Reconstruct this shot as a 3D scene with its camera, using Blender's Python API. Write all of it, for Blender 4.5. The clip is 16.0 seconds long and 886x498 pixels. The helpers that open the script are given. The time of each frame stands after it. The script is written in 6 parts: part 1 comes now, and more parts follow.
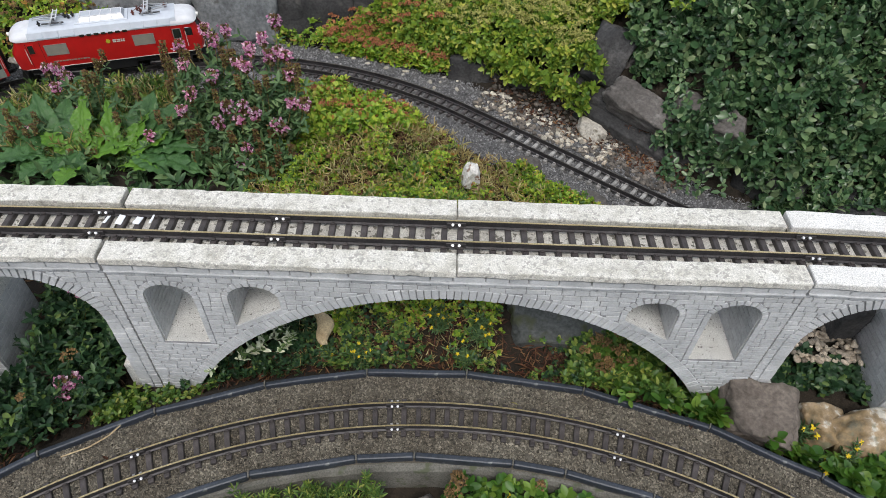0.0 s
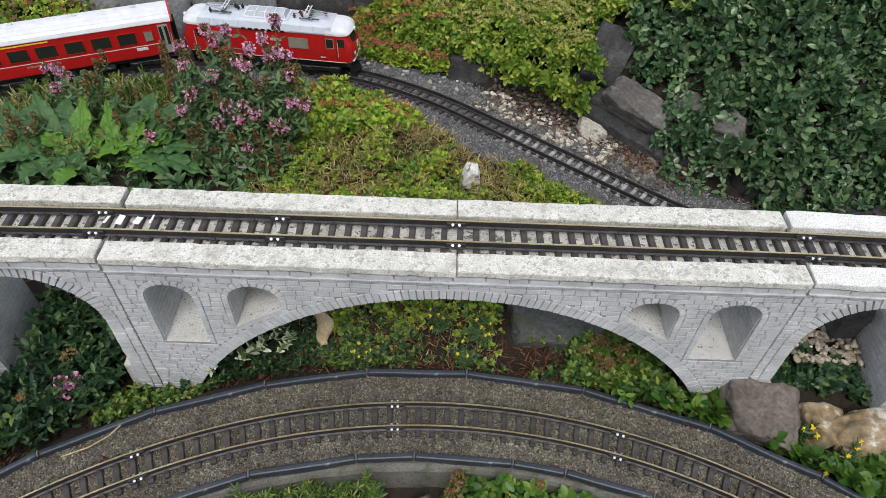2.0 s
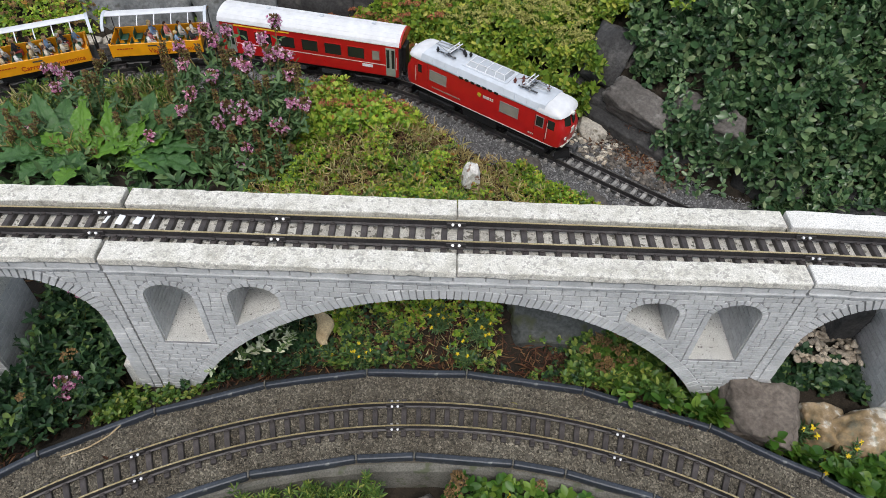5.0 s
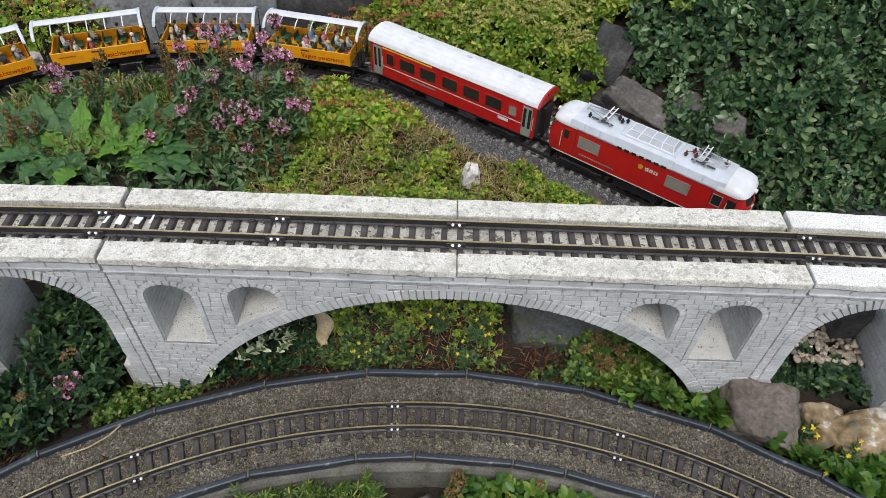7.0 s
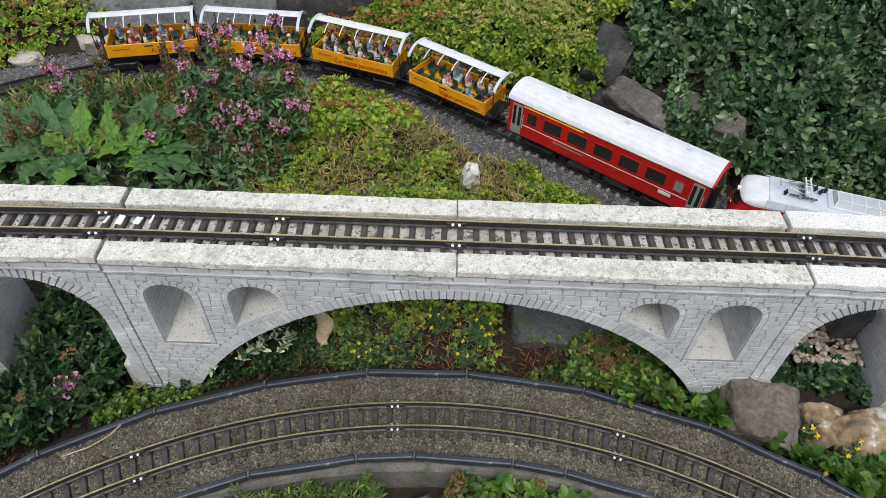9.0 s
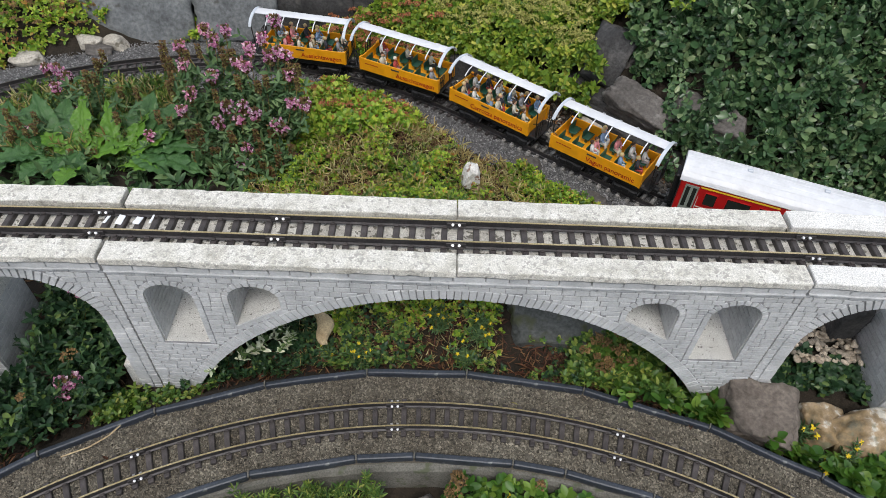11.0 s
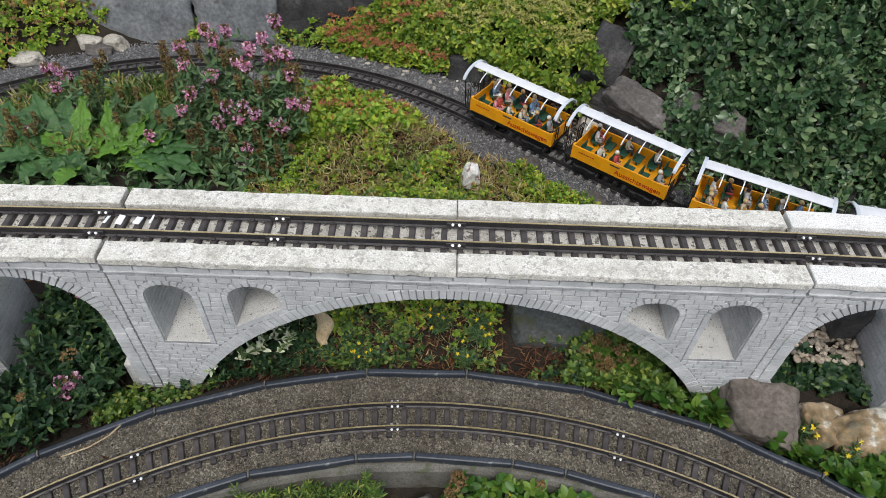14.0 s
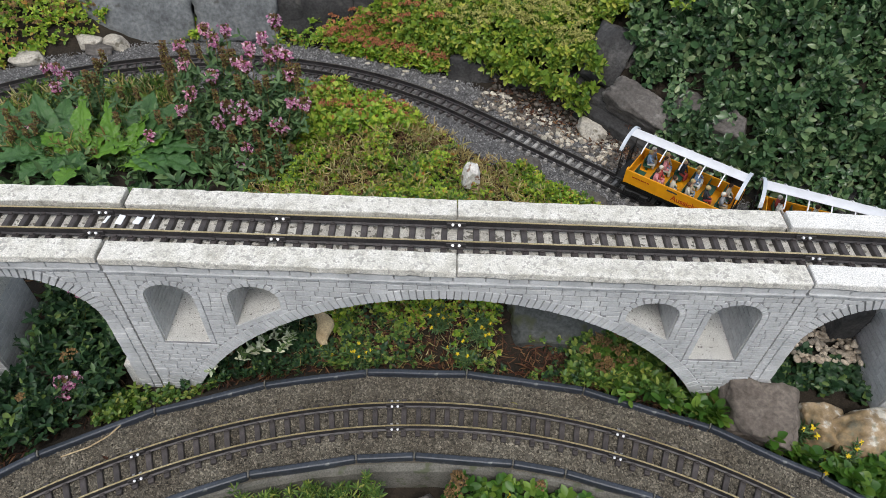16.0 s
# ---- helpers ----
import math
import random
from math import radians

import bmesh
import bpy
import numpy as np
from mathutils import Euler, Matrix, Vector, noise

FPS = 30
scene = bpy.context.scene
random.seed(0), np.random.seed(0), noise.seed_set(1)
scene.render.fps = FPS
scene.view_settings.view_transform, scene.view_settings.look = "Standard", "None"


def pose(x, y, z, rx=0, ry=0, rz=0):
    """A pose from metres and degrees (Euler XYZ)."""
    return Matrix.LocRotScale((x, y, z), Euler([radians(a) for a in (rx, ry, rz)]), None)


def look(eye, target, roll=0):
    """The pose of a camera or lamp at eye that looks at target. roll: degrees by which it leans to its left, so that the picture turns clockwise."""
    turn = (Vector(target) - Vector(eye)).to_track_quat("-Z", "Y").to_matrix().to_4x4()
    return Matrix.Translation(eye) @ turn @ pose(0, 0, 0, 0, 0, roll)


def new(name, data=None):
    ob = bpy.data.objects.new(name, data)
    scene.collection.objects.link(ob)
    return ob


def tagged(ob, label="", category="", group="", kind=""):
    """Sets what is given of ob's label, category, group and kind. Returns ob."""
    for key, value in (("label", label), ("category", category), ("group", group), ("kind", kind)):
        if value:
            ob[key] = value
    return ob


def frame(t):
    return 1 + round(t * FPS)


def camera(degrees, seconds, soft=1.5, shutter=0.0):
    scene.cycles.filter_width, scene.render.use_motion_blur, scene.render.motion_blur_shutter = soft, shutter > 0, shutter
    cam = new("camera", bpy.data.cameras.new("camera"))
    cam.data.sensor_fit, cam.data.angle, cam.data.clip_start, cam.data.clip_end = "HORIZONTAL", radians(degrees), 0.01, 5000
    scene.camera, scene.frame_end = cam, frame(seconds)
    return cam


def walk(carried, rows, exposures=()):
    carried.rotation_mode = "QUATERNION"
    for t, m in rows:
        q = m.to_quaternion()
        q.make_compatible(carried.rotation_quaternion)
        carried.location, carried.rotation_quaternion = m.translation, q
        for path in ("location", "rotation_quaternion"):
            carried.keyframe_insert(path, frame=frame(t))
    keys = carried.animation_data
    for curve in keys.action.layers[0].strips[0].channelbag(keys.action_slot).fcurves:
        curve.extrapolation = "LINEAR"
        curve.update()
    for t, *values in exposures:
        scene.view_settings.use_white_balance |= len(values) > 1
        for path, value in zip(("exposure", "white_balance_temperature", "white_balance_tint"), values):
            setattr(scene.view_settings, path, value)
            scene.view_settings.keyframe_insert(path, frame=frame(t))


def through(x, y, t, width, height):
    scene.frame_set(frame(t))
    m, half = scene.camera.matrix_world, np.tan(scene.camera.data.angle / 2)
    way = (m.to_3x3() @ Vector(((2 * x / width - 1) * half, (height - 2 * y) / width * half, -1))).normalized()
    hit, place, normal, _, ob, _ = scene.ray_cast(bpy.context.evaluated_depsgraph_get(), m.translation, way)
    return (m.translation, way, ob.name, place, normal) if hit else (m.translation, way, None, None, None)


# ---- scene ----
# ---- camera ----
cam = camera(67.5, 16.0, soft=0.85)


def view_pose():
    """The tripod: 47 degrees down, leaning a little to its left."""
    p, r, y = radians(47.04), radians(2.516), radians(0.656)
    fwd = Vector((math.sin(y) * math.cos(p), math.cos(y) * math.cos(p), -math.sin(p)))
    right = Vector((math.cos(y), -math.sin(y), 0))
    up = right.cross(fwd)
    r2 = right * math.cos(r) + up * math.sin(r)
    u2 = up * math.cos(r) - right * math.sin(r)
    m = Matrix((r2, u2, -fwd)).transposed().to_4x4()
    return Matrix.Translation((-0.0318, -0.7823, 1.1535)) @ m


walk(cam, [(0, view_pose()), (16.0, view_pose())])

# ---- world and light: a bright overcast day ----
world = bpy.data.worlds.new("overcast_sky")
scene.world = world
world.use_nodes = True
wn = world.node_tree
sky = wn.nodes.new("ShaderNodeTexSky")
sky.sky_type = "NISHITA"
sky.sun_disc = False
sky.sun_elevation, sky.sun_rotation = radians(60), radians(183)
sky.air_density, sky.dust_density, sky.ozone_density = 1.0, 6.0, 1.0
soften = wn.nodes.new("ShaderNodeMix")
soften.data_type = "RGBA"
soften.inputs["Factor"].default_value = 0.6
soften.inputs["B"].default_value = (8.4, 9.2, 10.3, 1)
wn.links.new(sky.outputs[0], soften.inputs["A"])
wn.links.new(soften.outputs["Result"], wn.nodes["Background"].inputs[0])
wn.nodes["Background"].inputs[1].default_value = 0.1
sun_data = bpy.data.lights.new("sun", "SUN")
sun_data.energy, sun_data.angle, sun_data.color = 1.3, radians(18), (1.0, 0.98, 0.95)
sun = new("sun", sun_data)
sun.matrix_world = look((-0.1, -1.5, 3.2), (0, 0.3, 0))
scene.view_settings.exposure = 0.28

# ---- materials ----
MATS = {}


def material(name, build):
    if name not in MATS:
        m = bpy.data.materials.new(name)
        m.use_nodes = True
        build(m.node_tree, m.node_tree.nodes["Principled BSDF"])
        MATS[name] = m
    return MATS[name]


def node(nt, kind, **values):
    n = nt.nodes.new(kind)
    for key, value in values.items():
        n.inputs[key].default_value = value
    return n


def ramp(nt, source, stops):
    n = nt.nodes.new("ShaderNodeValToRGB")
    e = n.color_ramp.elements
    while len(e) < len(stops):
        e.new(0.5)
    for el, (at, col) in zip(e, stops):
        el.position, el.color = at, (*col, 1)
    nt.links.new(source, n.inputs[0])
    return n.outputs[0]


def noise_of(nt, scale, detail=6, rough=0.6, where="Object"):
    co = nt.nodes.new("ShaderNodeTexCoord")
    n = node(nt, "ShaderNodeTexNoise", Scale=scale, Detail=detail, Roughness=rough)
    nt.links.new(co.outputs[where], n.inputs["Vector"])
    return n.outputs["Fac"]


def mixed(nt, a, b, fac, blend="MIX"):
    n = nt.nodes.new("ShaderNodeMix")
    n.data_type, n.blend_type = "RGBA", blend
    for slot, v in (("A", a), ("B", b), ("Factor", fac)):
        if isinstance(v, (int, float)):
            n.inputs[slot].default_value = v
        elif isinstance(v, tuple):
            n.inputs[slot].default_value = (*v, 1)
        else:
            nt.links.new(v, n.inputs[slot])
    return n.outputs["Result"]


def bump(nt, b, height, strength, distance):
    n = node(nt, "ShaderNodeBump", Strength=strength, Distance=distance)
    nt.links.new(height, n.inputs["Height"])
    nt.links.new(n.outputs[0], b.inputs["Normal"])


def mottled(name, stops, scale=40, fine=400, rough=0.85, relief=0.0006, spots=None, vary=0.0, metal=0.0, coat=0.0, grit=1.0):
    """A surface with colour at two scales, relief and, if asked, dark spots and a change from piece to piece."""
    def build(nt, b):
        big = noise_of(nt, scale)
        small = noise_of(nt, fine, 3)
        col = ramp(nt, big, stops)
        grain = ramp(nt, small, [(0.3, (1 - 0.38 * grit,) * 3), (0.7, (1 + 0.25 * grit,) * 3)])
        col = mixed(nt, col, grain, 1.0, "MULTIPLY")
        if spots:
            sc, lo, hi, c = spots
            s = noise_of(nt, sc, 2, 0.5)
            mask = ramp(nt, s, [(lo, (0, 0, 0)), (hi, (1, 1, 1))])
            col = mixed(nt, col, c, mask)
        if vary:
            info = nt.nodes.new("ShaderNodeObjectInfo")
            geo = nt.nodes.new("ShaderNodeNewGeometry")
            add = node(nt, "ShaderNodeMath")
            add.operation = "ADD"
            nt.links.new(info.outputs["Random"], add.inputs[0])
            nt.links.new(geo.outputs["Random Per Island"], add.inputs[1])
            half = node(nt, "ShaderNodeMath")
            half.operation = "FRACT"
            nt.links.new(add.outputs[0], half.inputs[0])
            v = ramp(nt, half.outputs[0], [(0, (1 - vary,) * 3), (1, (1 + vary,) * 3)])
            col = mixed(nt, col, v, 1.0, "MULTIPLY")
        nt.links.new(col, b.inputs["Base Color"])
        b.inputs["Roughness"].default_value = rough
        b.inputs["Metallic"].default_value = metal
        b.inputs["Coat Weight"].default_value = coat
        if relief:
            bump(nt, b, small, 0.7, relief)
    return material(name, build)


def plain(name, col, rough=0.5, metal=0.0, coat=0.0):
    """Moulded and painted parts: one colour, with faint dirt and an uneven gloss."""
    def build(nt, b):
        n = noise_of(nt, 35, 5)
        c = ramp(nt, n, [(0.3, tuple(x * 0.86 for x in col)), (0.7, tuple(min(1, x * 1.06) for x in col))])
        nt.links.new(c, b.inputs["Base Color"])
        r = ramp(nt, n, [(0.3, (rough * 1.2,) * 3), (0.7, (rough * 0.85,) * 3)])
        nt.links.new(r, b.inputs["Roughness"])
        b.inputs["Metallic"].default_value = metal
        b.inputs["Coat Weight"].default_value = coat
    return material(name, build)


def leafy(name, stops, rough=0.45, through=0.25, crinkle=0.0):
    """Leaves: each takes its own colour from the ramp; some light passes through."""
    def build(nt, b):
        geo = nt.nodes.new("ShaderNodeNewGeometry")
        col = ramp(nt, geo.outputs["Random Per Island"], stops)
        n = noise_of(nt, 9, 3)
        patch = ramp(nt, n, [(0.35, (0.72, 0.78, 0.75)), (0.65, (1.2, 1.15, 1.05))])
        col = mixed(nt, col, patch, 1.0, "MULTIPLY")
        nt.links.new(col, b.inputs["Base Color"])
        b.inputs["Roughness"].default_value = rough
        b.inputs["Specular IOR Level"].default_value = 0.4
        if crinkle:
            bump(nt, b, noise_of(nt, 110, 3), 0.8, crinkle)
        tr = nt.nodes.new("ShaderNodeBsdfTranslucent")
        nt.links.new(col, tr.inputs[0])
        mix = node(nt, "ShaderNodeMixShader", Fac=through)
        out = nt.nodes["Material Output"]
        nt.links.new(b.outputs[0], mix.inputs[1])
        nt.links.new(tr.outputs[0], mix.inputs[2])
        nt.links.new(mix.outputs[0], out.inputs[0])
    return material(name, build)


def glass(name, col=(0.9, 0.95, 1.0), rough=0.03):
    def build(nt, b):
        b.inputs["Base Color"].default_value = (*col, 1)
        b.inputs["Roughness"].default_value = rough
        b.inputs["Transmission Weight"].default_value = 1.0
        b.inputs["IOR"].default_value = 1.1
    return material(name, build)


COPING = mottled("cast_coping", [(0.28, (0.40, 0.38, 0.33)), (0.45, (0.62, 0.60, 0.54)), (0.7, (0.76, 0.74, 0.69))], 38, 420, 0.9, 0.0018,
                 spots=(120, 0.585, 0.635, (0.40, 0.385, 0.35)))
WHITECOPING = mottled("clean_white_coping", [(0.3, (0.66, 0.65, 0.62)), (0.7, (0.82, 0.81, 0.79))], 30, 420, 0.9, 0.0012, spots=(140, 0.66, 0.76, (0.45, 0.44, 0.42)))
MASONRY = mottled("grey_cast_masonry", [(0.28, (0.40, 0.410, 0.418)), (0.5, (0.50, 0.510, 0.518)), (0.7, (0.60, 0.608, 0.614))], 14, 260, 0.9, 0.0007, vary=0.07, grit=0.35)
MORTAR = mottled("mortar", [(0.3, (0.24, 0.24, 0.245)), (0.7, (0.37, 0.37, 0.375))], 30, 500, 0.95, 0.0006)
PORES = mottled("porous_concrete", [(0.3, (0.52, 0.51, 0.48)), (0.7, (0.66, 0.65, 0.62))], 25, 500, 0.9, 0.0008,
                spots=(210, 0.64, 0.68, (0.12, 0.11, 0.10)))
DECKBED = mottled("deck_mortar_bed", [(0.3, (0.36, 0.34, 0.30)), (0.6, (0.62, 0.60, 0.55))], 40, 500, 0.95, 0.001,
                  spots=(120, 0.56, 0.62, (0.14, 0.13, 0.11)))
SLEEPER = mottled("brown_plastic_sleeper", [(0.3, (0.040, 0.033, 0.032)), (0.7, (0.080, 0.069, 0.067))], 50, 500, 0.6, 0.0003, vary=0.2)
GREYSLEEPER = mottled("grey_weathered_sleeper", [(0.3, (0.22, 0.21, 0.20)), (0.7, (0.34, 0.33, 0.31))], 50, 500, 0.8, 0.0003, vary=0.2)
RAIL = mottled("tarnished_brass_rail", [(0.3, (0.030, 0.028, 0.030)), (0.7, (0.066, 0.060, 0.060))], 30, 300, 0.5, 0.0002, metal=0.3)
RAILTOP = mottled("polished_rail_head", [(0.3, (0.42, 0.33, 0.17)), (0.7, (0.64, 0.53, 0.31))], 20, 300, 0.35, 0.0001, metal=0.7)
DARKRAILTOP = mottled("dull_rail_head", [(0.3, (0.10, 0.09, 0.08)), (0.7, (0.20, 0.19, 0.17))], 20, 300, 0.4, 0.0001, metal=0.7)
SCREW = plain("bright_screw", (0.75, 0.75, 0.76), 0.3, 0.6)
EDGING = mottled("slate_blue_plastic_edging", [(0.3, (0.022, 0.028, 0.038)), (0.7, (0.042, 0.050, 0.066))], 12, 250, 0.42, 0.0004, spots=(60, 0.66, 0.74, (0.16, 0.17, 0.17)))
CONCRETE = mottled("old_concrete", [(0.3, (0.085, 0.082, 0.068)), (0.7, (0.21, 0.20, 0.175))], 14, 300, 0.9, 0.001, spots=(35, 0.58, 0.66, (0.09, 0.10, 0.06)))
BALLAST = mottled("brown_gravel", [(0.3, (0.115, 0.098, 0.074)), (0.7, (0.215, 0.195, 0.155))], 12, 500, 0.95, 0.0012, vary=0.74)
BALLASTGREY = mottled("grey_gravel", [(0.3, (0.13, 0.128, 0.13)), (0.7, (0.24, 0.236, 0.235))], 25, 500, 0.95, 0.0012, vary=0.74)
SOIL = mottled("dark_soil", [(0.3, (0.014, 0.011, 0.007)), (0.7, (0.040, 0.030, 0.020))], 25, 260, 1.0, 0.004)


# ---- mesh helpers ----
def mesh_of(name, verts, faces, mat=None, smooth=False):
    me = bpy.data.meshes.new(name)
    me.from_pydata([tuple(v) for v in verts], [], [tuple(f) for f in faces])
    if mat:
        me.materials.append(mat)
    if smooth:
        me.polygons.foreach_set("use_smooth", [True] * len(me.polygons))
    me.update()
    return me


def fast_mesh(name, verts, faces, mat, smooth=True):
    """verts (n, 3) and faces (m, k) as arrays."""
    me = bpy.data.meshes.new(name)
    m, k = faces.shape
    me.vertices.add(len(verts))
    me.vertices.foreach_set("co", verts.astype(np.float32).ravel())
    me.loops.add(m * k)
    me.loops.foreach_set("vertex_index", faces.astype(np.int32).ravel())
    me.polygons.add(m)
    me.polygons.foreach_set("loop_start", np.arange(0, m * k, k, dtype=np.int32))
    me.polygons.foreach_set("loop_total", np.full(m, k, dtype=np.int32))
    me.polygons.foreach_set("use_smooth", np.full(m, smooth))
    me.materials.append(mat)
    me.update(calc_edges=True)
    return me


def thing(name, label, category, group="", kind="", at=None):
    ob = new(name)
    ob.empty_display_size = 0.02
    if at is not None:
        ob.matrix_world = at
    return tagged(ob, label, category, group, kind)


def part(name, data, mat, parent, label="", at=None):
    """One mesh object under a thing or a part; data is a bmesh or a mesh."""
    if isinstance(data, bmesh.types.BMesh):
        me = bpy.data.meshes.new(name)
        data.to_mesh(me)
        data.free()
        me.materials.append(mat)
    else:
        me = data
        if mat and not me.materials:
            me.materials.append(mat)
    ob = new(name, me)
    ob.parent = parent
    if at is not None:
        ob.matrix_basis = at
    return tagged(ob, label) if label else ob


def box(x0, x1, y0, y1, z0, z1, bevel=0.0, bm=None, seg=1):
    """A bevelled block, alone or added to bm."""
    b = bmesh.new()
    bmesh.ops.create_cube(b, size=1)
    for v in b.verts:
        v.co = ((x0 + x1) / 2 + v.co.x * (x1 - x0), (y0 + y1) / 2 + v.co.y * (y1 - y0), (z0 + z1) / 2 + v.co.z * (z1 - z0))
    if bevel:
        bmesh.ops.bevel(b, geom=b.edges[:], offset=bevel, segments=seg, affect="EDGES", profile=0.5)
    return add_to(bm, b)


def rod(a, c, r, bm=None, n=8, r2=None):
    """A round bar from a to c."""
    a, c = Vector(a), Vector(c)
    b = bmesh.new()
    bmesh.ops.create_cone(b, cap_ends=True, segments=n, radius1=r, radius2=r if r2 is None else r2, depth=(c - a).length)
    m = Matrix.Translation((a + c) / 2) @ (c - a).to_track_quat("Z", "Y").to_matrix().to_4x4()
    bmesh.ops.transform(b, matrix=m, verts=b.verts)
    return add_to(bm, b)


def add_to(bm, b):
    if bm is None:
        return b
    me = bpy.data.meshes.new("tmp")
    b.to_mesh(me)
    b.free()
    bm.from_mesh(me)
    bpy.data.meshes.remove(me)
    return bm


def loft(rings, closed=True, caps=True):
    """A skin over rings of equal length."""
    b = bmesh.new()
    rows = [[b.verts.new(p) for p in r] for r in rings]
    n = len(rings[0])
    for r, s in zip(rows, rows[1:]):
        for i in range(n if closed else n - 1):
            j = (i + 1) % n
            b.faces.new((r[i], r[j], s[j], s[i]))
    if caps and closed:
        b.faces.new(rows[0][::-1])
        b.faces.new(rows[-1])
    bmesh.ops.recalc_face_normals(b, faces=b.faces)
    return b


# ---- the two garden lines: plan ----
TANGENT, RADIUS, TURN = Vector((0.0354, 0.8211)), 1.17, radians(53.7)
CENTRE = TANGENT - RADIUS * Vector((math.cos(TURN), math.sin(TURN)))
HEADING = Vector((math.sin(TURN), -math.cos(TURN)))
LOW_C, LOW_R = Vector((-0.022, -1.419)), 1.262
RAIL_Z = 0.025


BEND, TURN_BACK, BACK_R = 0.61, radians(62), 1.2
LEFT_OF = Vector((-HEADING.y, HEADING.x))
BACK_C = TANGENT + HEADING * BEND + LEFT_OF * BACK_R


def on_line(s):
    """The garden line behind the viaduct: a curve, a straight and a counter-curve; s grows with the train's way."""
    if s < 0:
        a = TURN - s / RADIUS
        return CENTRE + RADIUS * Vector((math.cos(a), math.sin(a)))
    if s <= BEND:
        return TANGENT + HEADING * s
    u = min((s - BEND) / BACK_R, TURN_BACK)
    p = BACK_C + BACK_R * (HEADING * math.sin(u) - LEFT_OF * math.cos(u))
    return p + (HEADING * math.cos(u) + LEFT_OF * math.sin(u)) * max(0, s - BEND - BACK_R * TURN_BACK)


def ride(s, base):
    """The pose of a vehicle whose bogies stand base apart, its middle at s."""
    a, b = on_line(s - base / 2), on_line(s + base / 2)
    d = b - a
    mid = (a + b) / 2
    return pose(mid.x, mid.y, RAIL_Z, 0, 0, math.degrees(math.atan2(d.y, d.x)))


def off_line(x, y):
    """How far outside (+) or inside (-) of the garden line's middle a place lies."""
    p = Vector((x, y)) - TANGENT
    along = p.dot(HEADING)
    if along <= 0:
        return (Vector((x, y)) - CENTRE).length - RADIUS
    if along <= BEND:
        return p.dot(LEFT_OF)
    q = Vector((x, y)) - BACK_C
    if math.atan2(q.dot(HEADING), -q.dot(LEFT_OF)) <= TURN_BACK:
        return BACK_R - q.length
    return BACK_R + q.dot(LEFT_OF * math.cos(TURN_BACK) - HEADING * math.sin(TURN_BACK))


def smooth(e0, e1, v):
    t = min(1, max(0, (v - e0) / (e1 - e0)))
    return t * t * (3 - 2 * t)


def height(x, y):
    """The lie of the land."""
    d = off_line(x, y)
    r = (Vector((x, y)) - LOW_C).length
    n = noise.noise(Vector((x * 7, y * 7, 3.1))) * 0.012 + noise.noise(Vector((x * 20, y * 20, 1.7))) * 0.004
    far = max(0.0, math.hypot(x, y - 0.4) - 2.4)
    z = 0.0
    if d > 0.13:
        steep = 0.62 + 0.25 * smooth(0.2, 0.7, x)
        z = smooth(0.13, 0.22, d) * 0.04 + max(0, d - 0.17) * steep + n * smooth(0.13, 0.25, d)
        z = min(z, 0.62 + n)
    elif d < -0.10 and y > -0.02:
        z = 0.045 * smooth(-0.10, -0.30, d) + n * smooth(-0.10, -0.2, d)
        z -= 0.035 * smooth(0.30, 0.05, y)
    if r < LOW_R - 0.045:
        z = -0.07 + n
    elif r > LOW_R + 0.10 and y < 0.08 and d < -0.11:
        k = smooth(0.08, -0.05, y)
        z = z * (1 - k) + k * (-0.045 * smooth(0.10, 0.16, r - LOW_R) + n * 0.5)
    if abs(d) < 0.12 or -0.045 <= r - LOW_R < 0.105:
        z = -0.004
    return z * (1 - smooth(0, 1.5, far)) - 0.0 * far


def ground_sheet():
    """One sheet: fine round the railway, reaching out to the horizon."""
    xs = [-400, -60, -12, -5, -3.2] + [x * 0.025 for x in range(-100, 101)] + [3.2, 5, 12, 60, 400]
    ys = [-400, -60, -12, -5, -2.5] + [y * 0.025 for y in range(-60, 101)] + [3.2, 5, 12, 60, 400]
    verts = np.array([(x, y, height(x, y)) for y in ys for x in xs])
    w = len(xs)
    faces = np.array([(j * w + i, j * w + i + 1, (j + 1) * w + i + 1, (j + 1) * w + i) for j in range(len(ys) - 1) for i in range(w - 1)])
    ob = new("ground", fast_mesh("ground", verts, faces, SOIL))
    return tagged(ob, "dark garden soil with banks and a raised bed", "ground", kind="structure")


ground_sheet()


# ---- gravel beds ----
def low_line(s):
    a = radians(90) - s / LOW_R
    return LOW_C + LOW_R * Vector((math.cos(a), math.sin(a)))


